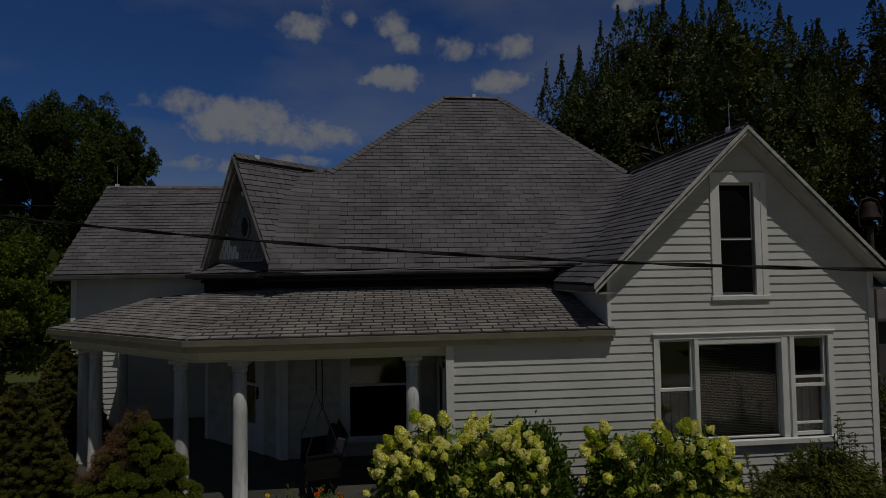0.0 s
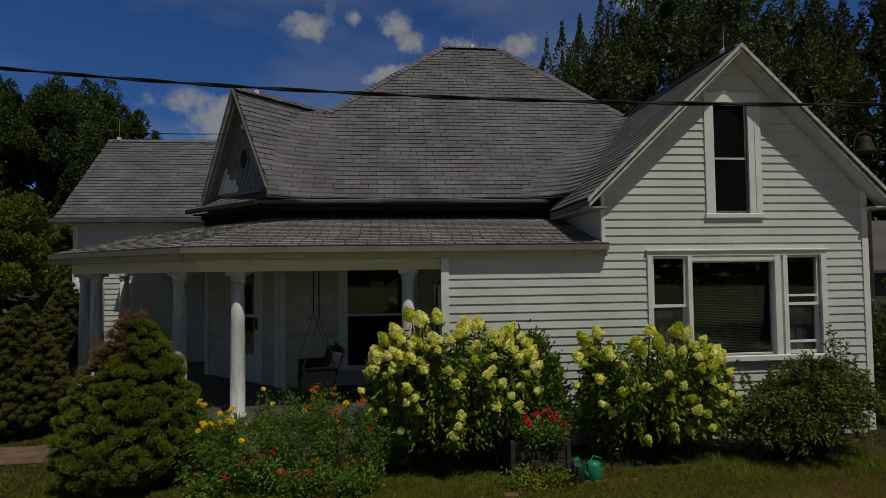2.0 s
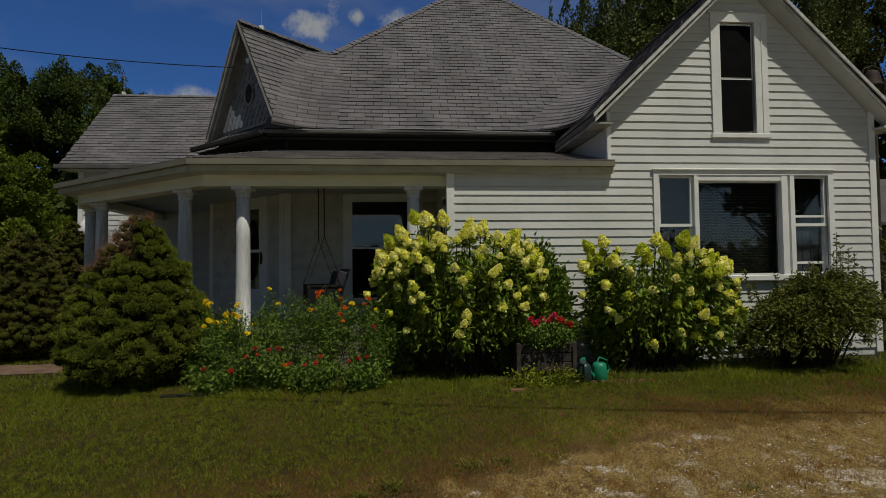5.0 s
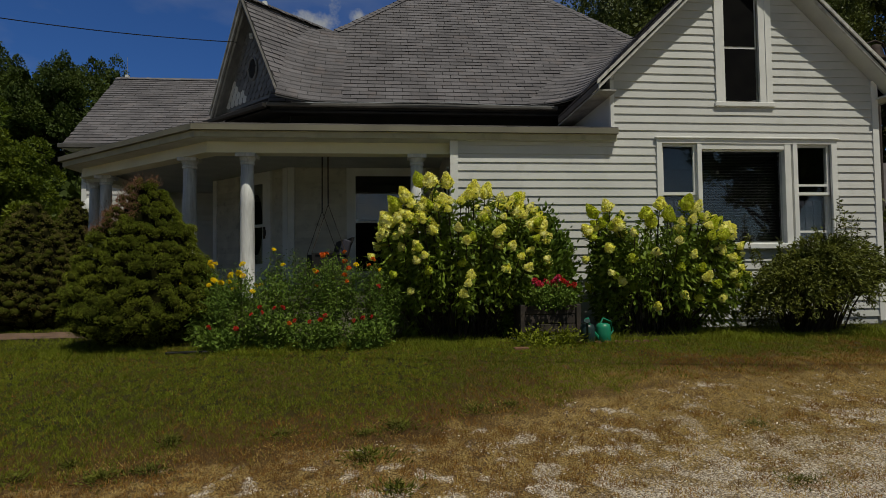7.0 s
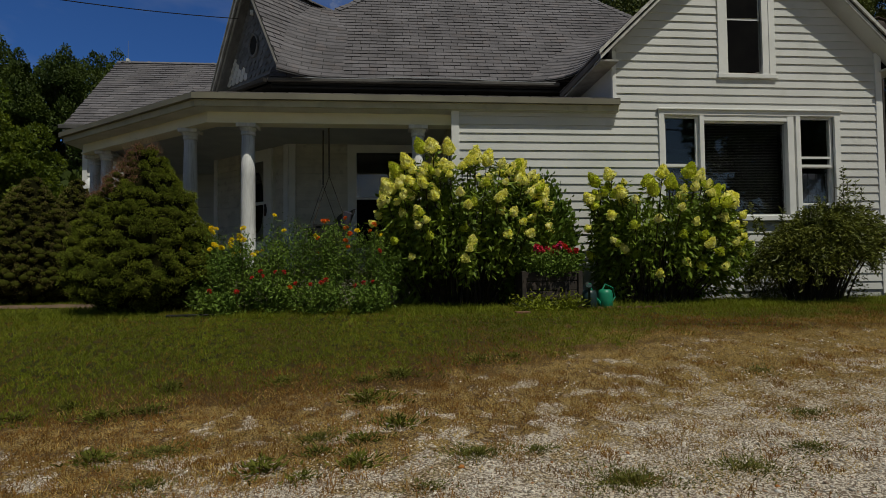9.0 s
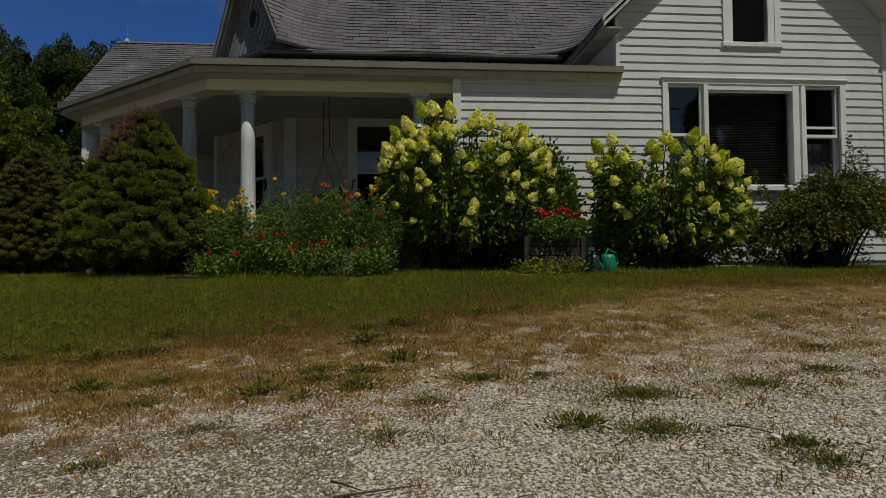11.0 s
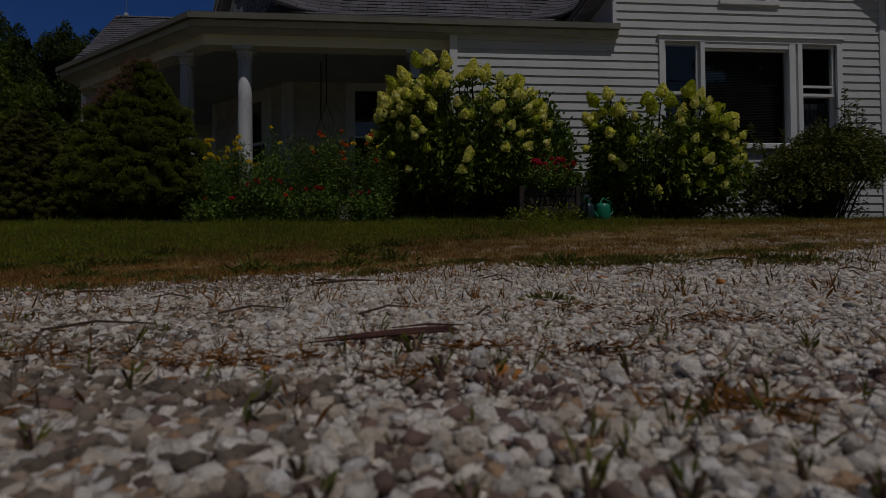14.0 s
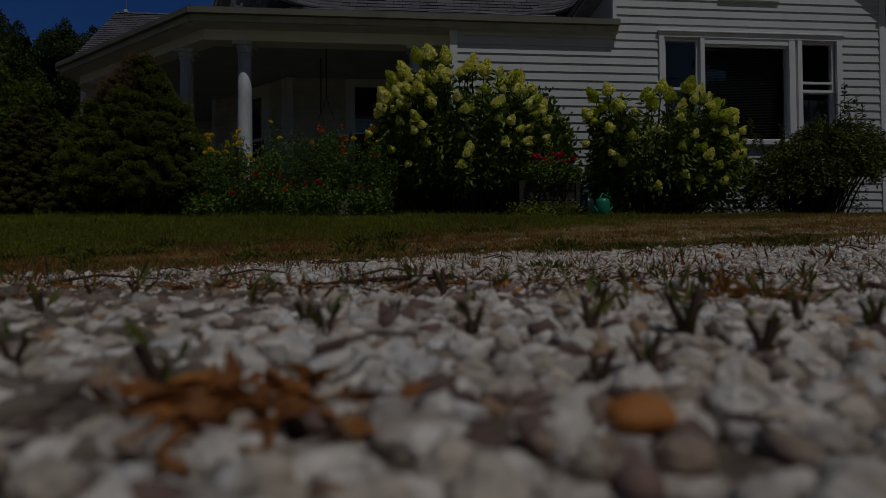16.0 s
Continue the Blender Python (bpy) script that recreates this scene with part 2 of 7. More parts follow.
OLDSPRUCE = material("olive_brown_spruce_needles", (0.200, 0.168, 0.054), (0.118, 0.104, 0.034), 0.7, 3.0, 25, 0.35, 0.0, rnd=0.30, spec=0.1)
# near-black core colour: the shade in the spruces' crevices
SPRUCEDARK = material("spruce_crevice_shade", (0.016, 0.016, 0.006), (0.010, 0.011, 0.004), 1.0, 8, 30, 0.4, 0.3, spec=0.0)
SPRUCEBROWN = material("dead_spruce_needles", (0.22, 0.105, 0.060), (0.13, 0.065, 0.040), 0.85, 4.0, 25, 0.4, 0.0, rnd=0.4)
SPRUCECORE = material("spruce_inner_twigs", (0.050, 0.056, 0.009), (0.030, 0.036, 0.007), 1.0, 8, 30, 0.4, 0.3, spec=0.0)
HYLEAF = material("hydrangea_leaf", (0.195, 0.270, 0.030), (0.092, 0.145, 0.019), 0.5, 4.0, 30, 0.3, 0.0, rnd=0.6, transl=0.12, spec=0.15)
PANICLE = material("hydrangea_petals", (0.97, 0.95, 0.44), (0.92, 0.91, 0.20), 0.7, 7.0, 60, 0.2, 0.0, rnd=0.22, transl=0.2, spec=0.15)
PANICLEGREEN = material("young_hydrangea_petals", (0.70, 0.74, 0.10), (0.56, 0.63, 0.06), 0.7, 5.0, 60, 0.25, 0.0, rnd=0.3, transl=0.2, spec=0.15)
STEM = material("green_stem", (0.07, 0.10, 0.03), (0.10, 0.085, 0.04), 0.7, 6, 40, 0.3, 0.0)
# brown canes, darkened to carry the shade at the bushes' feet
CANE = material("shade_dark_brown_cane", (0.030, 0.024, 0.015), (0.045, 0.034, 0.020), 0.8, 6, 40, 0.3, 0.0)
BUSHLEAF = material("shrub_leaf", (0.150, 0.165, 0.030), (0.070, 0.085, 0.016), 0.45, 4.0, 30, 0.3, 0.0, rnd=0.6, transl=0.12, spec=0.15)
VINELEAF = material("vine_leaf", (0.125, 0.195, 0.026), (0.075, 0.130, 0.020), 0.45, 4.0, 30, 0.3, 0.0, rnd=0.5, transl=0.22, spec=0.15)
MARILEAF = material("marigold_leaf", (0.150, 0.228, 0.034), (0.080, 0.140, 0.022), 0.6, 4.0, 30, 0.3, 0.0, rnd=0.6, transl=0.14, spec=0.15)
YELLOW = material("yellow_petals", (0.97, 0.80, 0.03), (0.94, 0.70, 0.02), 0.6, 20, 80, 0.2, 0.0, rnd=0.2)
ORANGE = material("orange_petals", (0.80, 0.20, 0.01), (0.70, 0.13, 0.01), 0.6, 20, 80, 0.2, 0.0, rnd=0.3)
RED = material("red_petals", (0.60, 0.035, 0.015), (0.50, 0.02, 0.02), 0.6, 20, 80, 0.2, 0.0, rnd=0.3)
PINK = material("pink_red_petals", (0.65, 0.03, 0.08), (0.55, 0.02, 0.04), 0.6, 20, 80, 0.2, 0.0, rnd=0.4)
MAGENTA = material("magenta_petals", (0.72, 0.06, 0.30), (0.62, 0.04, 0.20), 0.6, 20, 80, 0.2, 0.0, rnd=0.4)
MAPLE = material("maple_leaf", (0.105, 0.128, 0.030), (0.044, 0.060, 0.015), 0.5, 0.5, 6, 0.3, 0.0, rnd=0.55, transl=0.10, spec=0.18)
DARKTREE = material("dark_tree_leaf", (0.076, 0.106, 0.020), (0.038, 0.060, 0.013), 0.55, 0.5, 6, 0.3, 0.0, rnd=0.6, transl=0.15, spec=0.15)
LIMELEAF = material("light_tree_leaf", (0.165, 0.205, 0.022), (0.085, 0.125, 0.016), 0.5, 0.8, 6, 0.3, 0.0, rnd=0.5, transl=0.3, spec=0.15)
DEEPTREE = material("deep_shade_leaf", (0.064, 0.070, 0.016), (0.034, 0.042, 0.010), 0.55, 0.35, 6, 0.3, 0.0, rnd=0.5, transl=0.2, spec=0.15)
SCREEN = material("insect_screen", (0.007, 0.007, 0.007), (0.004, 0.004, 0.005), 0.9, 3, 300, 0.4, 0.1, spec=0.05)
BARK = material("bark", (0.075, 0.06, 0.05), (0.05, 0.042, 0.036), 0.95, 5, 30, 0.5, 0.5, stretch=(1, 1, 0.25))
# weathered boards, darkened for the petunias' shade on the planter
OLDWOOD = material("weathered_boards_shade_toned", (0.060, 0.046, 0.036), (0.030, 0.024, 0.020), 0.85, 6, 60, 0.4, 0.25, stretch=(0.4, 1, 1))
GREENCAN = material("green_plastic", (0.015, 0.26, 0.14), (0.012, 0.20, 0.11), 0.4, 6, 60, 0.15, 0.03)
DARKCAN = material("dark_green_metal", (0.02, 0.045, 0.045), (0.014, 0.03, 0.032), 0.4, 6, 60, 0.2, 0.05)
TERRA = material("terracotta", (0.20, 0.095, 0.055), (0.14, 0.07, 0.045), 0.85, 6, 60, 0.3, 0.2, rnd=0.3)
BLOCK = material("concrete_block", (0.36, 0.33, 0.27), (0.26, 0.24, 0.20), 0.9, 5, 60, 0.3, 0.3)
STONES = material("limestone_gravel", (0.72, 0.64, 0.52), (0.54, 0.46, 0.36), 0.85, 26, 260, 0.6, 0.65, rnd=0.35, c3=(0.22, 0.155, 0.105), c3_amount=0.33,
                  palette=[(0.0, (0.84, 0.77, 0.67)), (0.40, (0.62, 0.52, 0.40)), (0.66, (0.48, 0.43, 0.37)), (0.78, (0.78, 0.75, 0.71)), (0.85, (0.28, 0.185, 0.125)), (0.94, (0.36, 0.19, 0.08))])
DULLSTONE = material("dark_tan_limestone", (0.26, 0.205, 0.150), (0.14, 0.108, 0.08), 0.9, 30, 150, 0.5, 0.4, rnd=0.7)
BROWNSTONE = material("brown_chert", (0.20, 0.125, 0.095), (0.12, 0.08, 0.065), 0.8, 30, 150, 0.4, 0.3, rnd=0.6)
RUSTSTONE = material("rusty_chert", (0.48, 0.19, 0.035), (0.36, 0.13, 0.028), 0.7, 30, 150, 0.35, 0.3, rnd=0.4)
GRASS = material("grass_blade", (0.200, 0.235, 0.019), (0.135, 0.165, 0.014), 0.6, 0.9, 12, 0.3, 0.0, rnd=0.7, c3=(0.20, 0.13, 0.030), c3_amount=0.3, transl=0.25, spec=0.15)
PARCHED = material("parched_lawn_blade", (0.315, 0.158, 0.040), (0.215, 0.110, 0.029), 0.8, 1.5, 12, 0.3, 0.0, rnd=0.7, transl=0.2, spec=0.1)
DRYGRASS = material("dry_grass_blade", (0.53, 0.375, 0.128), (0.31, 0.205, 0.066), 0.8, 2.4, 12, 0.3, 0.0, rnd=0.7, transl=0.2, spec=0.15)
WEED = material("weed_leaf", (0.150, 0.162, 0.028), (0.095, 0.108, 0.020), 0.9, 4, 20, 0.3, 0.0, rnd=0.5, transl=0.2, spec=0.15)
MATWEED = material("creeping_weed", (0.160, 0.158, 0.034), (0.110, 0.118, 0.026), 0.6, 6, 20, 0.3, 0.0, rnd=0.5, transl=0.2, spec=0.15)
RUSTGRASS = material("rust_brown_dead_grass", (0.26, 0.12, 0.035), (0.17, 0.075, 0.025), 0.85, 8, 30, 0.3, 0.0, rnd=0.6, transl=0.15, spec=0.1)
TWIG = material("dry_twig", (0.075, 0.045, 0.03), (0.11, 0.07, 0.045), 0.85, 9, 60, 0.3, 0.1, rnd=0.4)
REDBARK = material("red_brown_bark", (0.115, 0.045, 0.030), (0.065, 0.028, 0.022), 0.85, 40, 200, 0.5, 0.4)
DEADLEAF = material("dead_orange_leaf", (0.47, 0.185, 0.032), (0.25, 0.090, 0.022), 0.7, 90, 400, 0.4, 0.3, c3=(0.04, 0.018, 0.012), c3_amount=0.5, transl=0.1)
METALROOF = material("far_shed_roof", (0.10, 0.088, 0.088), (0.065, 0.060, 0.060), 0.8, 1, 20, 0.3, 0.1)


# ---------------------------------------------------------------- mesh helpers
def mesh_of(name, verts, faces, mat, smooth=False):
    me = bpy.data.meshes.new(name)
    me.from_pydata([tuple(v) for v in verts], [], faces)
    me.materials.append(mat)
    if smooth:
        me.polygons.foreach_set("use_smooth", [True] * len(me.polygons))
    me.update()
    return me


def attach(ob, parent, label=""):
    if parent is not None:
        ob.parent = parent
    if label:
        tagged(ob, label)
    return ob


def part(name, bm, mat, parent, label="", smooth=False):
    bmesh.ops.recalc_face_normals(bm, faces=bm.faces)
    me = bpy.data.meshes.new(name)
    bm.to_mesh(me)
    bm.free()
    me.materials.append(mat)
    if smooth:
        me.polygons.foreach_set("use_smooth", [True] * len(me.polygons))
    return attach(new(name, me), parent, label)


def thing(name, label, category, group="", kind="", at=(0, 0, 0)):
    ob = new(name)
    ob.empty_display_size = 0.2
    ob.location = at
    return tagged(ob, label, category, group, kind)


def box(bm, x0, x1, y0, y1, z0, z1, m=None, bevel=0.0):
    r = bmesh.ops.create_cube(bm, size=1)
    mm = Matrix.Translation(((x0 + x1) / 2, (y0 + y1) / 2, (z0 + z1) / 2)) @ Matrix.Diagonal((x1 - x0, y1 - y0, z1 - z0, 1))
    bmesh.ops.transform(bm, matrix=(m @ mm) if m else mm, verts=r["verts"])
    if bevel:
        es = list({e for v in r["verts"] for e in v.link_edges})
        bmesh.ops.bevel(bm, geom=es, offset=bevel, segments=1, affect="EDGES")
    return bm


def boxes(*dims, m=None, bevel=0.0):
    bm = bmesh.new()
    for d in dims:
        box(bm, *d, m=m, bevel=bevel)
    return bm


def tube(bm, pts, radii, sides=8, cap=True):
    """A tapered tube along points."""
    rings = []
    n = len(pts)
    for i, p in enumerate(pts):
        p = Vector(p)
        d = (Vector(pts[min(i + 1, n - 1)]) - Vector(pts[max(i - 1, 0)])).normalized()
        a = d.orthogonal().normalized() if abs(d.z) < 0.99 else Vector((1, 0, 0))
        a = (Vector((0, 0, 1)).cross(d)).normalized() if abs(d.z) < 0.99 else a
        b = d.cross(a)
        r = radii[i] if not isinstance(radii, (int, float)) else radii
        rings.append([bm.verts.new(p + (a * math.cos(k * 2 * math.pi / sides) + b * math.sin(k * 2 * math.pi / sides)) * r) for k in range(sides)])
    for r0, r1 in zip(rings, rings[1:]):
        for k in range(sides):
            bm.faces.new((r0[k], r0[(k + 1) % sides], r1[(k + 1) % sides], r1[k]))
    if cap:
        bm.faces.new(rings[0][::-1])
        bm.faces.new(rings[-1])
    return bm


def lathe(bm, profile, sides=20, m=None):
    """A turned body from (radius, height) pairs."""
    rings = [[bm.verts.new((m or Matrix()) @ Vector((r * math.cos(k * 2 * math.pi / sides), r * math.sin(k * 2 * math.pi / sides), z))) for k in range(sides)]
             for r, z in profile]
    for r0, r1 in zip(rings, rings[1:]):
        for k in range(sides):
            bm.faces.new((r0[k], r0[(k + 1) % sides], r1[(k + 1) % sides], r1[k]))
    bm.faces.new(rings[0][::-1])
    bm.faces.new(rings[-1])
    return bm


def prism(bm, outline, depth):
    """A slab: the outline moved along depth."""
    a = [bm.verts.new(p) for p in outline]
    b = [bm.verts.new(Vector(p) + Vector(depth)) for p in outline]
    n = len(a)
    bm.faces.new(a)
    bm.faces.new(b[::-1])
    for i in range(n):
        bm.faces.new((a[i], b[i], b[(i + 1) % n], a[(i + 1) % n]))
    return bm


def unit(v):
    return v / np.maximum(np.linalg.norm(v, axis=1, keepdims=True), 1e-9)


def quads(name, co, mat, parent=None, label="", kind=""):
    """A mesh of loose quads from an array n x 4 x 3."""
    n = len(co)
    me = bpy.data.meshes.new(name)
    me.vertices.add(n * 4)
    me.vertices.foreach_set("co", np.ascontiguousarray(co, dtype=np.float32).ravel())
    me.loops.add(n * 4)
    me.loops.foreach_set("vertex_index", np.arange(n * 4, dtype=np.int32))
    me.polygons.add(n)
    me.polygons.foreach_set("loop_start", np.arange(0, n * 4, 4, dtype=np.int32))
    me.polygons.foreach_set("loop_total", np.full(n, 4, dtype=np.int32))
    me.materials.append(mat)
    me.update(calc_edges=True)
    me.validate()
    ob = new(name, me)
    if kind:
        tagged(ob, kind=kind)
    return attach(ob, parent, label)


def leaf_quads(rng, pos, axis, length, width, spread=0.5):
    """Diamond leaves at pos that point along axis with some spread."""
    n = len(pos)
    d = unit(axis + rng.normal(0, spread, (n, 3)))
    s = unit(np.cross(d, rng.normal(0, 1, (n, 3))))
    up = np.cross(s, d)
    L = (length * rng.uniform(0.7, 1.3, n))[:, None]
    W = (width * rng.uniform(0.7, 1.3, n))[:, None]
    mid = pos + d * L * 0.45
    return np.stack([pos, mid + s * W * 0.5 + up * W * 0.12, pos + d * L, mid - s * W * 0.5 + up * W * 0.12], axis=1)


def ico(sub):
    bm = bmesh.new()
    bmesh.ops.create_icosphere(bm, subdivisions=sub, radius=1.0)
    v = np.array([x.co[:] for x in bm.verts])
    f = np.array([[x.index for x in fc.verts] for fc in bm.faces])
    bm.free()
    return v, f


def tri_mesh(name, co, tris, mat, smooth=True):
    me = bpy.data.meshes.new(name)
    n, k = len(co), len(tris)
    me.vertices.add(n)
    me.vertices.foreach_set("co", np.ascontiguousarray(co, dtype=np.float32).ravel())
    me.loops.add(k * 3)
    me.loops.foreach_set("vertex_index", np.ascontiguousarray(tris, dtype=np.int32).ravel())
    me.polygons.add(k)
    me.polygons.foreach_set("loop_start", np.arange(0, k * 3, 3, dtype=np.int32))
    me.polygons.foreach_set("loop_total", np.full(k, 3, dtype=np.int32))
    me.materials.append(mat)
    me.update(calc_edges=True)
    if smooth:
        me.polygons.foreach_set("use_smooth", [True] * k)
    return me


# ---------------------------------------------------------------- ground
def ease(a, b, v):
    k = np.clip((v - a) / (b - a), 0, 1)
    return k * k * (3 - 2 * k)


def ground_z(x, y):
    x, y = np.asarray(x, float), np.asarray(y, float)
    z = -0.582 + 0.021 * np.clip(y, -0.2, 4.0) + 0.498 * ease(3.4, 7.4, y)
    z = z - 0.016 * ease(0.35, 0.9, y) * (1 - ease(3.4, 4.6, y))
    z = z + 0.036 * np.clip(x, -6, 9) * (1 - ease(4.2, 7.2, y)) * ease(0.4, 2.0, y)
    return z + 0.25 * ease(10, 40, y) - 0.3 * ease(0, 30, -y)


def drive_edge(x):
    """The line where the gravel of the drive gives way to the lawn."""
    return 4.52 + 0.17 * x + 0.30 * ease(0.3, 2.2, x) - 0.25 * ease(3.2, 5.2, x) + 0.06 * np.sin(2.7 * x + 0.4)


xs = np.unique(np.concatenate([np.arange(-9, 10.01, 0.25), np.linspace(-40, 40, 41), np.array([-2500, -1200, -500, -200, -90, 90, 200, 500, 1200, 2500])]))
ys = np.unique(np.concatenate([np.arange(-2, 9.01, 0.25), np.linspace(-40, 60, 41), np.array([-2500, -1200, -500, -200, -90, 100, 200, 500, 1200, 2500])]))
gx, gy = np.meshgrid(xs, ys)
gco = np.stack([gx, gy, ground_z(gx, gy)], -1).reshape(-1, 3)
nx = len(xs)
gfaces = [(j * nx + i, j * nx + i + 1, (j + 1) * nx + i + 1, (j + 1) * nx + i) for j in range(len(ys) - 1) for i in range(nx - 1)]


def ground_material():
    m = bpy.data.materials.new("lawn_and_gravel")
    m.use_nodes = True
    t = m.node_tree
    b = t.nodes["Principled BSDF"]
    geo = t.nodes.new("ShaderNodeNewGeometry")
    sep = t.nodes.new("ShaderNodeSeparateXYZ")
    t.links.new(geo.outputs["Position"], sep.inputs[0])

    def mth(op, a, c=0.0):
        n = t.nodes.new("ShaderNodeMath")
        n.operation = op
        for i, v in enumerate((a, c)):
            if isinstance(v, (int, float)):
                n.inputs[i].default_value = v
            else:
                t.links.new(v, n.inputs[i])
        return n.outputs[0]

    def tex(s, d=5.0):
        n = t.nodes.new("ShaderNodeTexNoise")
        n.inputs["Scale"].default_value, n.inputs["Detail"].default_value = s, d
        t.links.new(geo.outputs["Position"], n.inputs["Vector"])
        return n.outputs[0]

    def step(v, lo, hi):
        n = t.nodes.new("ShaderNodeMapRange")
        n.interpolation_type = "SMOOTHSTEP"
        n.inputs["From Min"].default_value, n.inputs["From Max"].default_value = lo, hi
        t.links.new(v, n.inputs["Value"])
        return n.outputs[0]

    def mix(f, a, c):
        n = t.nodes.new("ShaderNodeMix")
        n.data_type = "RGBA"
        for sock, v in ((n.inputs["Factor"], f), (n.inputs[6], a), (n.inputs[7], c)):
            if isinstance(v, tuple):
                sock.default_value = (*v, 1)
            else:
                t.links.new(v, sock)
        return n.outputs[2]

    X, Y = sep.outputs[0], sep.outputs[1]
    edge = mth("ADD", mth("ADD", mth("MULTIPLY", X, 0.17), 4.52), mth("SUBTRACT", mth("MULTIPLY", step(X, 0.3, 2.2), 0.30), mth("MULTIPLY", step(X, 3.2, 5.2), 0.25)))
    d = mth("SUBTRACT", Y, edge)
    ragged = mth("ADD", d, mth("MULTIPLY", mth("SUBTRACT", tex(3.0, 9), 0.5), 1.1))
    fine, mid = tex(70, 7), tex(9, 8)
    stone = mix(step(fine, 0.42, 0.58), (0.165, 0.128, 0.094), (0.66, 0.585, 0.485))
    stone = mix(mth("MULTIPLY", step(tex(16, 8), 0.52, 0.64), 0.5), stone, (0.175, 0.125, 0.085))
    straw = mix(step(fine, 0.40, 0.60), (0.090, 0.055, 0.022), (0.36, 0.255, 0.105))
    straw = mix(step(mid, 0.44, 0.60), straw, mix(step(fine, 0.4, 0.62), (0.060, 0.036, 0.016), (0.19, 0.115, 0.045)))
    pale = step(mth("ADD", tex(4.5, 9), mth("MULTIPLY", d, -0.10)), 0.60, 0.68)
    dry = mix(pale, straw, stone)
    green = mix(step(mid, 0.3, 0.7), (0.020, 0.022, 0.004), (0.040, 0.036, 0.009))
    green = mix(step(tex(0.9, 6), 0.48, 0.66), green, (0.070, 0.048, 0.016))
    green = mix(step(ragged, 0.2, 1.3), (0.075, 0.042, 0.015), green)
    col = mix(step(mth("ADD", ragged, mth("MULTIPLY", mth("SUBTRACT", tex(1.3, 5), 0.5), 1.2)), -2.5, -1.2), stone, dry)
    col = mix(step(ragged, -0.12, 0.10), col, green)
    parched = mth("MULTIPLY", mth("MULTIPLY", step(sep.outputs[0], 0.2, 2.6), step(mth("SUBTRACT", 7.0, sep.outputs[1]), 0.2, 1.2)), step(tex(1.1, 6), 0.38, 0.58))
    parched = mth("MULTIPLY", parched, step(sep.outputs[1], 3.0, 4.2))
    col = mix(mth("MULTIPLY", parched, 0.55), col, mix(step(fine, 0.4, 0.62), (0.115, 0.078, 0.027), (0.30, 0.208, 0.076)))
    bed = mth("MULTIPLY", mth("MULTIPLY", step(mth("ADD", sep.outputs[1], mth("MULTIPLY", tex(4, 6), 0.35)), 7.25, 7.4), step(mth("SUBTRACT", 9.0, sep.outputs[1]), 0.3, 0.5)),
              mth("MULTIPLY", step(sep.outputs[0], -4.3, -4.1), step(mth("SUBTRACT", 8.0, sep.outputs[0]), 0.0, 0.2)))
    col = mix(bed, col, mix(step(fine, 0.35, 0.65), (0.014, 0.010, 0.008), (0.040, 0.029, 0.021)))
    far = mix(step(tex(0.05, 4), 0.4, 0.6), (0.08, 0.11, 0.03), (0.11, 0.12, 0.04))
    col = mix(step(sep.outputs[1], 12, 20), col, far)
    behind = mth("SUBTRACT", 0.0, sep.outputs[1])
    col = mix(step(behind, 5.5, 7.0), col, far)
    t.links.new(col, b.inputs["Base Color"])
    b.inputs["Roughness"].default_value = 0.95
    b.inputs["Specular IOR Level"].default_value = 0.15
    bp = t.nodes.new("ShaderNodeBump")
    bp.inputs["Strength"].default_value, bp.inputs["Distance"].default_value = 0.7, 0.03
    t.links.new(fine, bp.inputs["Height"])
    t.links.new(bp.outputs[0], b.inputs["Normal"])
    return m


ground = new("ground", mesh_of("ground", gco, gfaces, ground_material(), smooth=True))
tagged(ground, "patchy sunburnt lawn running into a pale gravel drive", "ground", kind="structure")

px_, py_ = np.linspace(-13, -4.2, 36), np.linspace(0, 1, 5)
pv = [(a, 8.55 + 0.05 * a + 0.9 * b + 0.35, float(ground_z(a, 8.9)) + 0.012 + 0.01 * math.sin(9 * a) * math.sin(7 * b)) for a in px_ for b in py_]
pf = [(i * 5 + j, (i + 1) * 5 + j, (i + 1) * 5 + j + 1, i * 5 + j + 1) for i in range(35) for j in range(4)]
tagged(new("side_path", mesh_of("side_path", pv, pf, PATH, smooth=True)), "narrow brown mulch path beside the porch", "path", kind="structure")

# ---------------------------------------------------------------- the house
G = 8.44          # front wall of the gabled wing
BACK = 10.87      # main front wall behind the porch
house = thing("farmhouse", "white clapboard farmhouse with grey shingle hip roof and corner porch", "house", at=(2.0, 11.5, 0.0))


def attach(ob, parent, label=""):
    if parent is not None:
        ob.parent = parent
        if parent.type == "EMPTY" and parent.parent is None:
            ob.matrix_parent_inverse = Matrix.Translation(-parent.location)
    if label:
        tagged(ob, label)
    return ob


def board_mesh(u0, u1, v0, v1, org, ud, nd, thick=0.024, w=0.132, cut=None):
    """One lapped board between u0 and u1 (bottom) and cut ends (top), thicker at its lower edge."""
    t0, t1 = cut if cut else (u0, u1)
    up = Vector((0, 0, 1))

    def at(u, z, n):
        return org + ud * u + up * z + nd * n
    vs = [at(u0, v0, thick), at(u1, v0, thick), at(t1, v1, 0.004), at(t0, v1, 0.004), at(u0, v0, 0), at(u1, v0, 0), at(t1, v1, 0), at(t0, v1, 0)]
    return vs, [(0, 1, 2, 3), (4, 5, 1, 0), (1, 5, 6, 2), (4, 0, 3, 7), (3, 2, 6, 7)]


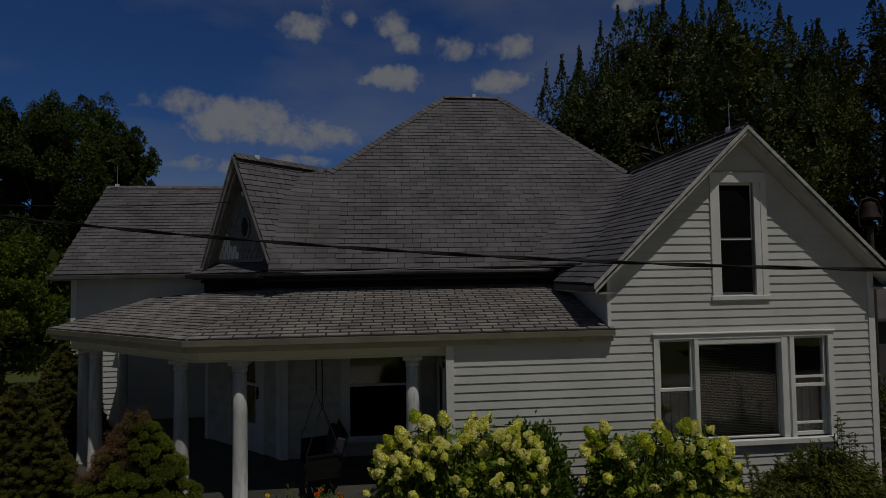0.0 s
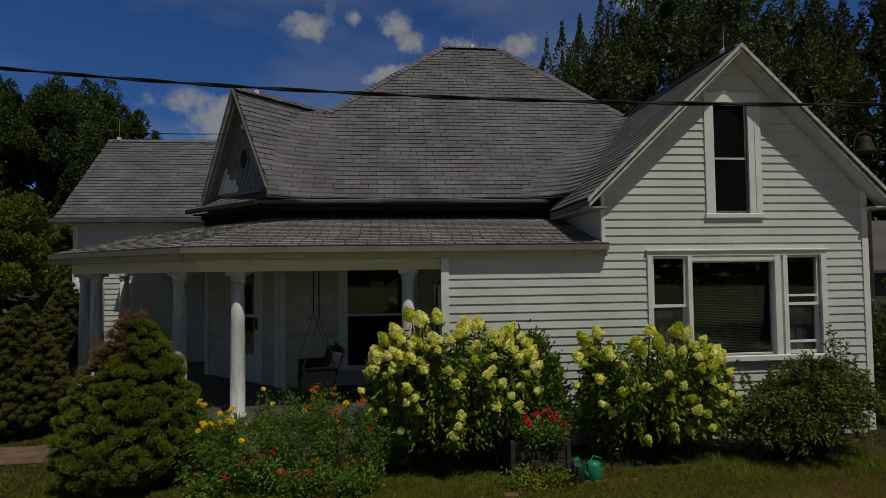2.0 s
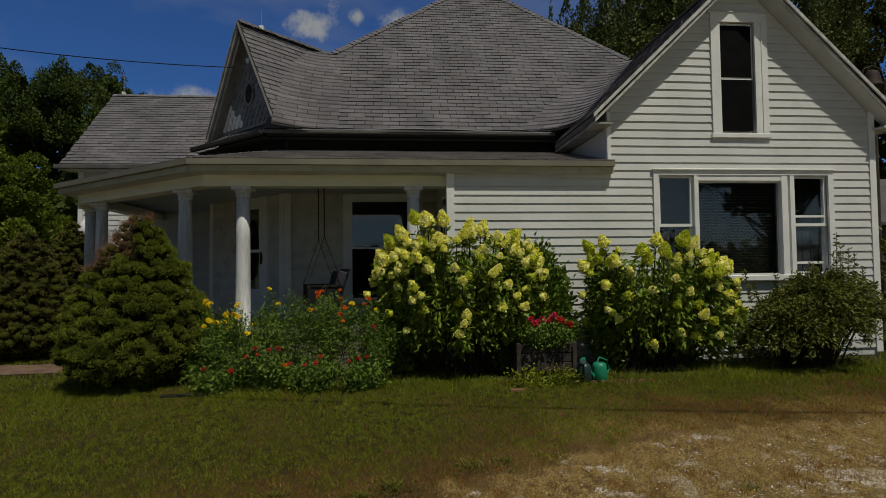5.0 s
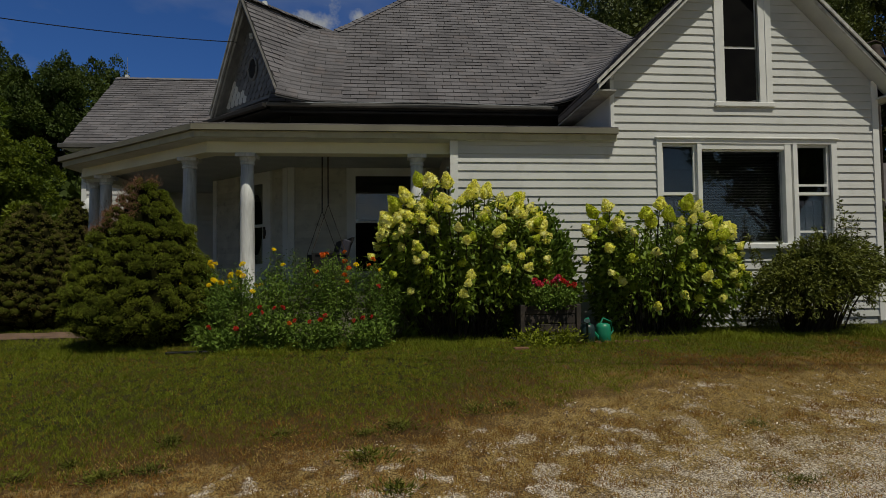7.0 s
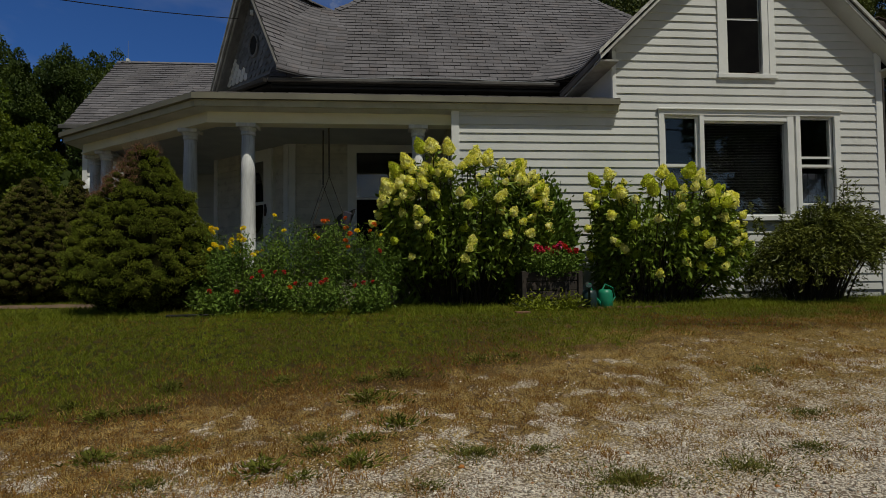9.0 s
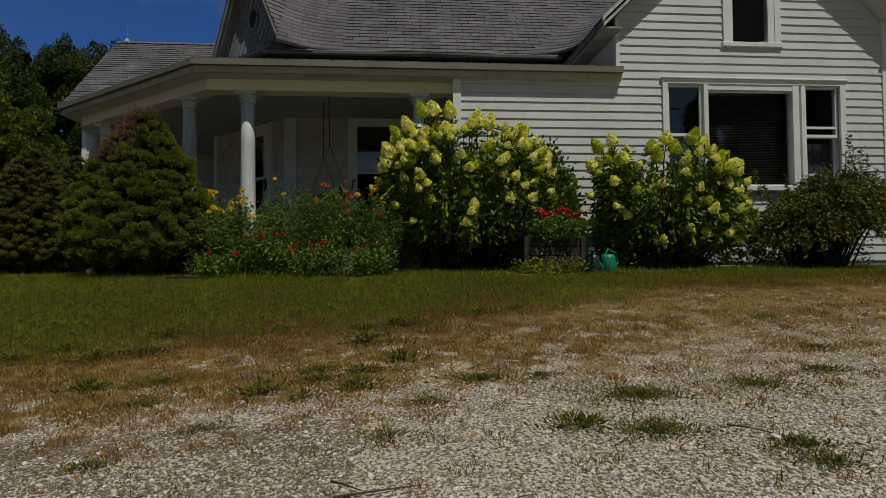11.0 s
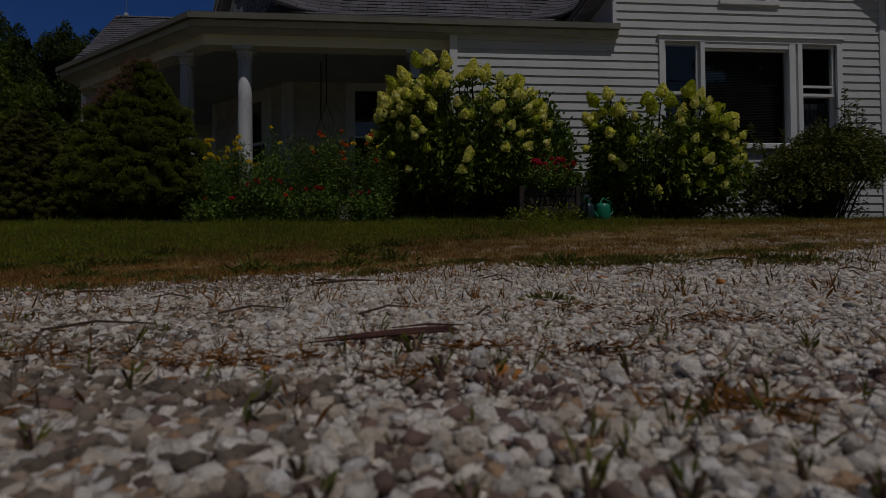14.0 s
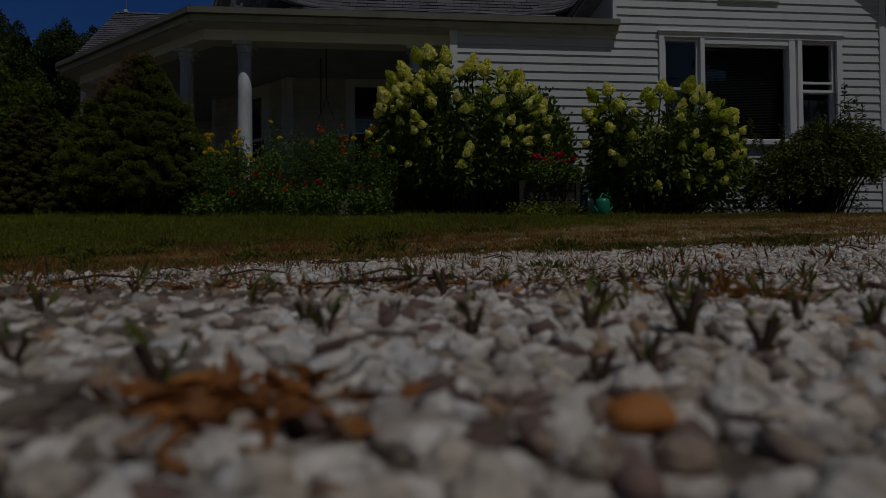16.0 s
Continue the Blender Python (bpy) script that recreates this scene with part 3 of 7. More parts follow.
def siding(parent, org, ud, nd, z0, z1, spans, mat, expo=0.132):
    """Lapped boards up a wall; spans(z) lists the stretches of wall at a height."""
    org, ud, nd = Vector(org), Vector(ud).normalized(), Vector(nd).normalized()
    z, k = z0, 0
    while z < z1 - 0.01:
        zt = min(z + expo, z1)
        for (a, b), (c, d) in zip(spans(z + 0.004, zt - 0.004, 0), spans(z + 0.004, zt - 0.004, 1)):
            if b - a > 0.03:
                vs, fs = board_mesh(a, b, z, zt + 0.012, org, ud, nd, cut=(c, d))
                attach(new("clapboard", mesh_of("clapboard", vs, fs, mat)), parent)
        z, k = zt, k + 1


def spans_with_holes(lo, hi, holes):
    """lo(z), hi(z): the wall's ends. holes: (u0, u1, z0, z1)."""
    def f(zb, zt, top):
        z = zt if top else zb
        segs = [(lo(z), hi(z))]
        for u0, u1, h0, h1 in holes:
            if zb < h1 and zt > h0:
                segs = [s for a, b in segs for s in ((a, min(b, u0)), (max(a, u1), b))]
        return segs
    return f


def wall_slab(name, outline, depth, mat, label=""):
    return part(name, prism(bmesh.new(), outline, depth), mat, house, label)


# ---- gabled wing: front wall with real openings
UW = (5.37, 5.965, 3.64, 5.47)           # upper window opening
TW = (4.27, 7.17, 1.33, 2.93)            # triple window opening
HALF, APEX, WX = 2.27, 6.21, 5.71
EAVEZ = 4.0


def rake_lo(z):
    return 3.45 if z < EAVEZ else max(3.45, WX - (APEX - z) * 1.02)


def rake_hi(z):
    return 8.0 if z < EAVEZ else min(8.0, WX + (APEX - z) * 1.02)


def wall_with_holes(name, outline, holes, thick, mat, label):
    """A wall in the plane y = G with its openings cut through."""
    bm = bmesh.new()
    loops = [[(3.45, outline[0]), (8.0, outline[0]), (8.0, EAVEZ), (WX, APEX + 0.02), (3.45, EAVEZ)]]
    loops += [[(u0, h0), (u1, h0), (u1, h1), (u0, h1)] for u0, u1, h0, h1 in holes]
    edges = []
    for lp in loops:
        vs = [bm.verts.new((u, G, z)) for u, z in lp]
        edges += [bm.edges.new((p, q)) for p, q in zip(vs, vs[1:] + vs[:1])]
    bmesh.ops.triangle_fill(bm, use_beauty=True, edges=edges)
    ext = bmesh.ops.extrude_face_region(bm, geom=list(bm.faces))
    bmesh.ops.translate(bm, vec=(0, thick, 0), verts=[v for v in ext["geom"] if isinstance(v, bmesh.types.BMVert)])
    return part(name, bm, mat, house, label)


def ring_frame(x0, x1, z0, z1, y0, y1, left, right, bottom, top):
    """A rectangular casing in one piece."""
    bm = bmesh.new()
    o = [(x0, z0), (x1, z0), (x1, z1), (x0, z1)]
    i = [(x0 + left, z0 + bottom), (x1 - right, z0 + bottom), (x1 - right, z1 - top), (x0 + left, z1 - top)]
    rows = [[bm.verts.new((u, y, z)) for u, z in lp] for lp, y in ((o, y0), (i, y0), (i, y1), (o, y1))]
    for p, q in zip(rows, rows[1:] + rows[:1]):
        for k in range(4):
            bm.faces.new((p[k], p[(k + 1) % 4], q[(k + 1) % 4], q[k]))
    return bm


wing_wall = wall_with_holes("wing_front_wall", (-0.1, APEX), [UW, TW], 0.14, WHITE, "white front wall of the gabled wing")
UW_OUT, TW_OUT = (5.215, 6.185, 3.55, 5.62), (4.185, 7.265, 1.23, 3.02)
siding(wing_wall, (0, G, 0), (1, 0, 0), (0, -1, 0), 0.12, 6.14, 
       spans_with_holes(lambda z: 0.985 if z < 3.03 else max(3.50, rake_lo(z) + 0.02), lambda z: min(7.93, rake_hi(z) - 0.02), [UW_OUT, TW_OUT]), WHITE)

room_wall = wall_slab("enclosed_porch_wall", [(0.90, G, -0.1), (3.45, G, -0.1), (3.45, G, 3.05), (0.90, G, 3.05)], (0, 0.14, 0), WHITE, "white wall beside the open porch")

# corner boards
for x0, x1, z0, z1 in ((7.93, 8.03, 0.05, 4.02), (0.865, 0.985, 0.3, 3.02), (3.44, 3.50, 3.12, 3.95)):
    part("corner_board", boxes((x0, x1, G - 0.035, G + 0.02, z0, z1)), TRIM, house)
part("corner_board", boxes((8.03, 8.045, G - 0.03, G + 0.12, 0.05, 4.0)), TRIM, house)
part("downspout", tube(bmesh.new(), [(8.09, G + 0.18, 0.1), (8.09, G + 0.18, 3.75), (8.16, G + 0.15, 3.85)], 0.035), OLDTRIM, house, "white metal downspout")

# wing side walls, foundation, inner darkness
wall_slab("wing_side_wall", [(3.45, G + 0.14, 0), (3.45, 14, 0), (3.45, 14, 3.95), (3.45, G + 0.14, 3.95)], (0.14, 0, 0), WHITE)
wing_right = wall_slab("wing_side_wall", [(8.0, G + 0.14, 0), (8.0, 18, 0), (8.0, 18, 3.95), (8.0, G + 0.14, 3.95)], (-0.14, 0, 0), WHITE)
part("foundation", boxes((0.95, 7.97, G + 0.02, G + 0.12, -0.4, 0.125)), BLOCK, house, "low grey block foundation")


def sash(name, x0, x1, z0, z1, y, parent, rails=(), fw=0.045):
    """A sash of four sticks with its pane; rails: heights of extra bars."""
    fr = part(name, boxes((x0, x0 + fw, y, y + 0.04, z0, z1), (x1 - fw, x1, y, y + 0.04, z0, z1), (x0 + fw, x1 - fw, y, y + 0.04, z0, z0 + fw),
                          (x0 + fw, x1 - fw, y, y + 0.04, z1 - fw, z1), *[(x0 + fw, x1 - fw, y + 0.003, y + 0.037, r - 0.018, r + 0.018) for r in rails]), TRIM, parent)
    pane = part("pane", boxes((x0 + fw - 0.004, x1 - fw + 0.004, y + 0.016, y + 0.022, z0 + fw - 0.004, z1 - fw + 0.004)), GLASS, parent)
    pane.visible_shadow = False
    return fr


def room_box(x0, x1, y0, y1, z0, z1):
    """A room behind a window, painted black to look dim: walls and floor in one shell, open to the window."""
    bm = bmesh.new()
    t = 0.05
    for d in ((x0 - t, x0, y0, y1, z0, z1), (x1, x1 + t, y0, y1, z0, z1), (x0, x1, y1, y1 + t, z0, z1), (x0, x1, y0, y1, z0 - t, z0), (x0, x1, y0, y1, z1, z1 + t)):
        box(bm, *d)
    return bm


# upper window
w_up = part("window", ring_frame(5.215, 6.185, 3.63, 5.62, G - 0.045, G + 0.02, 0.155, 0.22, 0.002, 0.15), TRIM, house, "narrow double-hung attic window with wide white casing")
part("casing_bead", boxes((6.075, 6.09, G - 0.055, G - 0.043, 3.64, 5.47)), TRIM, w_up)
part("window_sill", boxes((5.19, 6.205, G - 0.06, G + 0.03, 3.555, 3.63), bevel=0.008), TRIM, w_up)
part("head_moulding", boxes((5.18, 6.22, G - 0.06, G + 0.0, 5.62, 5.65), bevel=0.008), WHITE, w_up)
sash("upper_sash", 5.37, 5.965, 4.53, 5.47, G + 0.02, w_up)
sash("lower_sash", 5.37, 5.965, 3.64, 4.57, G + 0.065, w_up)
# solid near-black panels keep the sky's reflection off the attic panes
part("insect_screen", boxes((5.40, 5.935, G + 0.012, G + 0.016, 4.57, 5.43), (5.40, 5.935, G + 0.012, G + 0.016, 3.68, 4.53)), SCREEN, w_up, "solid dark insect screen that hides the reflection")
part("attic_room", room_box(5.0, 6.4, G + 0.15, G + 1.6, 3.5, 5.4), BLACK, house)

# triple window
w_tri = part("window", ring_frame(4.185, 7.265, 1.325, 3.02, G - 0.045, G + 0.02, 0.085, 0.095, 0.005, 0.07), TRIM, house, "wide triple window with a picture pane and venetian blinds")
for d in ((4.865, 4.935, G - 0.04, G + 0.10, 1.33, 2.95), (6.355, 6.46, G - 0.04, G + 0.10, 1.33, 2.95), (6.50, 6.575, G - 0.042, G + 0.10, 1.33, 2.95), (6.46, 6.50, G + 0.02, G + 0.1, 1.33, 2.95)):
    part("mullion", boxes(d), TRIM, w_tri)
part("picture_head", boxes((4.935, 6.40, G - 0.03, G + 0.10, 2.86, 2.95)), TRIM, w_tri)
part("head_moulding", boxes((4.16, 7.29, G - 0.075, G + 0.0, 3.02, 3.05), bevel=0.008), TRIM, w_tri)
part("window_sill", boxes((4.16, 7.29, G - 0.10, G + 0.05, 1.235, 1.33), bevel=0.012), TRIM, w_tri)
for x0, x1 in ((4.27, 4.865), (6.575, 7.17)):
    sash("upper_sash", x0, x1, 2.12, 2.95, G + 0.015, w_tri, rails=(2.28,) if x0 > 6 else ())
    sash("lower_sash", x0, x1, 1.33, 2.16, G + 0.06, w_tri, rails=(1.52,) if x0 > 6 else ())
sash("picture_sash", 4.935, 6.40, 1.33, 2.86, G + 0.03, w_tri, fw=0.026)
blind = part("venetian_blind", boxes(*[(4.98, 6.35, G + 0.20, G + 0.222, 1.36 + 0.026 * i, 1.362 + 0.026 * i) for i in range(57)], (4.98, 6.35, G + 0.19, G + 0.235, 2.84, 2.88)), BLIND, w_tri, "horizontal blind slats")
for x0, x1 in ((4.28, 4.86), (6.58, 7.16)):
    part("curtain", boxes(*[(x0 + i * 0.0725, x0 + i * 0.0725 + 0.065, G + 0.20 + 0.012 * (i % 2), G + 0.215 + 0.012 * (i % 2), 1.3, 2.05) for i in range(8)]), CURTAIN, w_tri)
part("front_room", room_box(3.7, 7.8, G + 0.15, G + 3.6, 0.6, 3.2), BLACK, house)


# ---------------------------------------------------------------- roofs
def shingles(roof, poly, expo=0.13, tab=0.335, seed=1, singles=0, mat=None, gap=0.006):
    """Courses of shingle tabs over a planar roof face whose first edge is the eave."""
    rng = random.Random(seed)
    p = [Vector(q) for q in poly]
    ud = (p[1] - p[0]).normalized()
    nd = None
    for q in p[2:]:
        c = ud.cross(q - p[0])
        if c.length > 0.2:
            nd = c.normalized()
            break
    if nd.z < 0:
        nd = -nd
    vd = nd.cross(ud).normalized()
    if vd.z < 0:
        vd = -vd
    uv = [((q - p[0]).dot(ud), (q - p[0]).dot(vd)) for q in p]
    vmin, vmax = min(v for _, v in uv), max(v for _, v in uv)
    rows, pieces = int((vmax - vmin) / expo) + 1, []

    def spans(v):
        xs_ = []
        for (u0, v0), (u1, v1) in zip(uv, uv[1:] + uv[:1]):
            if (v0 <= v) != (v1 <= v):
                xs_.append(u0 + (u1 - u0) * (v - v0) / (v1 - v0))
        xs_.sort()
        return list(zip(xs_[::2], xs_[1::2]))
    verts, faces, count = [], [], 0
    full = None
    for i in range(rows):
        v = vmin + i * expo
        shift = (i % 2) * tab * 0.5 + rng.uniform(-0.03, 0.03)
        for a, b in spans(v + expo * 0.5):
            k = math.floor((a - shift) / tab)
            while shift + k * tab < b:
                u0, u1 = max(a, shift + k * tab + gap), min(b, shift + (k + 1) * tab - gap)
                k += 1
                if u1 - u0 < 0.03:
                    continue
                dv, lift = 0.009 + rng.uniform(-0.007, 0.007), 0.011 + rng.uniform(0, 0.007)
                prof = ((0, dv, lift), (u1 - u0, dv + rng.uniform(-0.003, 0.003), lift + rng.uniform(-0.003, 0.003)), (u1 - u0, expo + 0.001, 0.003), (0, expo + 0.001, 0.003),
                        (0, dv, 0.0), (u1 - u0, dv, 0.0))
                if singles and count < singles and u1 - u0 > tab * 0.9:
                    count += 1
                    pieces.append((u0, v))
                    continue
                n = len(verts)
                for du, dvv, h in prof:
                    verts.append(p[0] + ud * (u0 + du) + vd * (v + dvv) + nd * h)
                faces += [(n, n + 1, n + 2, n + 3), (n + 4, n + 5, n + 1, n), (n + 5, n + 2, n + 1), (n + 4, n, n + 3)]
    if verts:
        ob = attach(new("roof_covering", mesh_of("roof_covering", verts, faces, mat or SHINGLE)), roof)
        tagged(ob, kind="stuff")
    if pieces:
        w, e = tab - 2 * gap, expo
        vs = [(0, 0.018, 0.016), (w, 0.019, 0.015), (w, e + 0.001, 0.003), (0, e + 0.001, 0.003), (0, 0.018, 0), (w, 0.018, 0)]
        me = mesh_of("shingle", vs, [(0, 1, 2, 3), (4, 5, 1, 0), (5, 2, 1), (4, 0, 3)], mat or SHINGLE)
        rot = Matrix((ud, vd, nd)).transposed().to_4x4()
        for u0, v in pieces:
            ob = attach(new("shingle", me), roof)
            ob.matrix_basis = Matrix.Translation(p[0] + ud * u0 + vd * v) @ rot


def roof_face(name, poly, label="", seed=1, cover=True, thick=0.06, singles=0, mat=None):
    p = [Vector(q) for q in poly]
    n = (p[1] - p[0]).cross(p[2] - p[0]).normalized()
    if n.z < 0:
        n = -n
    roof = part(name, prism(bmesh.new(), [q - n * 0.004 for q in p], -n * thick), ROOFDECK, house, label)
    if cover:
        shingles(roof, poly, seed=seed, singles=singles, mat=mat, gap=0.013 if mat else 0.006)
    return roof


FY, FZ, FS = 10.45, 4.15, 1.21
RIDGE_Y, RIDGE_Z = 14.2, 8.69
hip_r, hip_l = (5.6, 12.27, 6.352), (-1.30, 12.25, 6.33)
roof_face("main_roof", [(-2.35, FY, FZ), (3.42, FY, FZ), (5.60, 12.27, 6.352), (3.0, RIDGE_Y, RIDGE_Z), (1.5, RIDGE_Y, RIDGE_Z), (-1.30, 12.25, 6.33), (-2.30, 11.2, 5.0575)], "steep grey shingled front slope of the hip roof", 3)
roof_face("main_roof_side", [(-4.0, 17.5, 3.95), (-4.0, 12.2, 3.95), (-1.35, 12.27, 6.24), (1.5, RIDGE_Y, RIDGE_Z), (1.5, 15.8, RIDGE_Z)], "grey shingled side slope", 4, cover=False)
roof_face("main_roof_side", [(8.3, 12.2, 3.95), (8.3, 17.5, 3.95), (3.0, 15.8, RIDGE_Z), (3.0, RIDGE_Y, RIDGE_Z), (5.55, 12.3, 6.35)], "", 5, cover=False)
roof_face("main_roof_back", [(8.3, 19.6, 3.95), (-4.0, 19.6, 3.95), (1.5, 15.0, RIDGE_Z - 0.02), (3.0, 15.0, RIDGE_Z - 0.02)], "", 6, cover=False)


def ridge_caps(parent, a, b, step=0.14, w=0.13, seed=0):
    """Bent cap shingles along a hip or ridge."""
    rng = random.Random(seed)
    a, b = Vector(a), Vector(b)
    d = (b - a).normalized()
    side = d.cross(Vector((0, 0, 1))).normalized()
    up = side.cross(d).normalized()
    n = int((b - a).length / step)
    for i in range(n):
        c = a + d * i * step
        j = rng.uniform(-0.008, 0.008)
        vs = [c + side * w - up * (0.07 - j), c + up * (0.022 + j), c - side * w - up * (0.07 + j),
              c + d * (step * 1.25) + side * w - up * 0.085, c + d * (step * 1.25) + up * 0.004, c + d * (step * 1.25) - side * w - up * 0.085]
        attach(new("ridge_cap", mesh_of("ridge_cap", vs, [(0, 1, 4, 3), (1, 2, 5, 4), (0, 2, 1)], SHINGLE)), parent)


caps = part("hip_caps", boxes((1.5, 3.0, RIDGE_Y - 0.02, RIDGE_Y + 0.02, RIDGE_Z - 0.08, RIDGE_Z - 0.02)), ROOFDECK, house, "capped hips and ridge")
ridge_caps(caps, (1.5, RIDGE_Y, RIDGE_Z), (3.0, RIDGE_Y, RIDGE_Z), seed=1)
ridge_caps(caps, hip_l, (1.5, RIDGE_Y, RIDGE_Z), seed=2)
ridge_caps(caps, (5.6, 12.27, 6.352), (3.0, RIDGE_Y, RIDGE_Z), seed=3)

# wing roof: ridge runs back from the gable
RF = 8.13                                   # front edge of the overhang
RX, RZ, RS = 5.71, 6.36, 0.975
wl = [(3.15, 10.25, RZ - RS * (RX - 3.15)), (3.15, RF, RZ - RS * (RX - 3.15)), (RX, RF, RZ), (RX, 12.3, RZ), (3.42, 10.45, RZ - RS * (RX - 3.42))]
roof_face("wing_roof", wl, "grey shingled slope of the wing", 7)
roof_face("wing_roof", [(8.27, RF, RZ - RS * 2.56), (8.27, 14.0, RZ - RS * 2.56), (RX, 14.0, RZ), (RX, RF, RZ)], "", 8)
ridge_caps(caps, (RX, RF, RZ), (RX, 12.3, RZ), seed=4)
# barge boards, soffit and crown moulding of the gable
for sgn in (-1, 1):
    foot = (RX + sgn * 2.56, RF, RZ - RS * 2.56)
    n2 = Vector((sgn * RS, 0, 1)).normalized()
    a, b = Vector((RX, RF, RZ)) - Vector((0, 0, 0.05)), Vector(foot) - Vector((0, 0, 0.05))
    dn = Vector((0, 0, -0.10))
    part("barge_board", prism(bmesh.new(), [a, b, b + dn, a + dn], (0, 0.03, 0)), OLDTRIM, house, "weathered white barge board")
    part("crown_moulding", prism(bmesh.new(), [a + Vector((0, -0.03, 0.035)), b + Vector((sgn * 0.03, -0.03, 0.035)), b + Vector((sgn * 0.03, -0.03, -0.03)), a + Vector((0, -0.03, -0.03))], (0, 0.03, 0)), OLDTRIM, house)
    part("rake_soffit", prism(bmesh.new(), [a + dn * 0.75 + Vector((0, 0.03, 0)), b + dn * 0.75 + Vector((0, 0.03, 0)), b + dn * 0.75 + Vector((0, G - RF, 0)), a + dn * 0.75 + Vector((0, G - RF, 0))], (0, 0, -0.02)), SOFFIT, house)
# eave box of the wing above the porch roof
part("eave_soffit", boxes((3.16, 3.45, RF + 0.05, 10.3, 3.70, 3.73)), GREYTRIM, house)
# fascia on this side is dark, for the shade under the roof edge
part("eave_fascia", boxes((3.14, 3.165, RF + 0.03, 10.22, 3.74, 3.83)), GUTTER, house)
part("eave_soffit", boxes((8.0, 8.26, RF + 0.05, 14, 3.70, 3.73)), SOFFIT, house)
part("eave_fascia", boxes((8.255, 8.28, RF + 0.03, 14, 3.68, 3.83)), OLDTRIM, house)

# corner dormer gable, turned to the porch's cut corner
DM = Vector((-2.78, 11.16, 0))
F = Vector((-0.707, -0.707, 0))
R = Vector((0.707, -0.707, 0))
DP, DB, DW, DO = 6.42, 4.33, 1.20, 0.26


def dpt(f, r, z):
    return DM + F * f + R * r + Vector((0, 0, z))


roof_face("dormer_roof", [dpt(DO, DW, DB), dpt(-1.1, DW, DB), dpt(-2.6, 0, DP), dpt(DO, 0, DP)], "grey shingled dormer slope", 9)
roof_face("dormer_roof", [dpt(-1.2, -DW, DB), dpt(DO, -DW, DB), dpt(DO, 0, DP), dpt(-2.6, 0, DP)], "", 10, cover=False)
ridge_caps(caps, dpt(DO, 0, DP), dpt(-1.9, 0, DP), seed=5)
dorm = part("dormer_face", prism(bmesh.new(), [dpt(0, -DW + 0.05, DB), dpt(0, DW - 0.05, DB), dpt(0, 0, DP - 0.08)], -F * 0.1), GREYSHAKE, house, "grey scalloped gable face with an oval vent")
scal = []
for i in range(13):
    z = DB + 0.06 + 0.13 * i
    hw = (DP - 0.12 - z) / (DP - DB) * DW - 0.06
    k = int(hw * 2 / 0.15)
    for j in range(k):
        r = -hw + (j + 0.5) * (2 * hw / k)
        if (r / 0.17) ** 2 + ((z + 0.05 - 5.02) / 0.27) ** 2 < 1:
            continue
        arc = [dpt(0.022, r + 0.07 * math.cos(q), z + 0.055 + 0.055 * math.sin(q)) for q in np.linspace(math.pi, 2 * math.pi, 6)]
        pts = [dpt(0.006, r + 0.07, z + 0.17), dpt(0.006, r - 0.07, z + 0.17)] + arc
        attach(new("scallop_shingle", mesh_of("scallop_shingle", pts + [q - F * 0.012 for q in arc], [tuple(range(8)), *[(2 + a, 8 + a, 9 + a, 3 + a) for a in range(5)]], TRIM if r < -0.22 - 0.9 * (z - DB) else GREYSHAKE)), dorm)
ring = bmesh.new()
tube(ring, [dpt(0.03, 0.15 * math.cos(a), 5.02 + 0.22 * math.sin(a)) for a in np.linspace(0, 2 * math.pi, 25)], 0.026, 6, cap=False)
part("oval_vent_ring", ring, GREYSHAKE, dorm, "oval moulded ring")
part("oval_vent", prism(bmesh.new(), [dpt(0.027, 0.13 * math.cos(a), 5.02 + 0.20 * math.sin(a)) for a in np.linspace(0, 2 * math.pi, 24, endpoint=False)], -F * 0.01), BLACK, dorm, "black disc for the unlit oval opening")
for sgn in (-1, 1):
    a, b = dpt(DO, 0, DP - 0.03), dpt(DO, sgn * DW, DB - 0.03)
    w = Vector((0, 0, -0.15))
    w = w if sgn < 0 else w * 0.55
    part("barge_board", prism(bmesh.new(), [a, b, b + w, a + w * 1.4], F * 0.03), GREYTRIM if sgn < 0 else GUTTER, dorm)
    part("barge_moulding", prism(bmesh.new(), [a + F * 0.03, b + F * 0.03, b + F * 0.03 + w * 0.3, a + F * 0.03 + w * 0.4], F * 0.025), GREYTRIM if sgn < 0 else GUTTER, dorm)
    part("dormer_soffit", prism(bmesh.new(), [a + w * 0.9, b + w * 0.9, b + w * 0.9 - F * DO, a + w * 0.9 - F * DO], (0, 0, -0.015)), DORMTRIM, dorm)
for sgn, off in ((-1, 0.10), (-1, 0.17)):
    a, b = dpt(DO - 0.05, sgn * 0.03, DP - 0.16 - off), dpt(DO - 0.05, sgn * (DW - off * 0.2), DB - 0.06 - off * 0.3)
    part("rake_bead", tube(bmesh.new(), [a, b], 0.018, 6), GREYTRIM, dorm)
part("wire_bracket", boxes((-0.03, 0.03, -0.03, 0.03, -0.04, 0.04), m=Matrix.Translation(dpt(0.05, -0.02, 5.68))), TRIM, dorm)
roof_face("roof_skirt", [(-4.15, 12.0, 4.10), (-2.35, 10.40, 4.12), (-1.85, 10.85, 4.55), (-3.62, 12.45, 4.50)], "", 11)


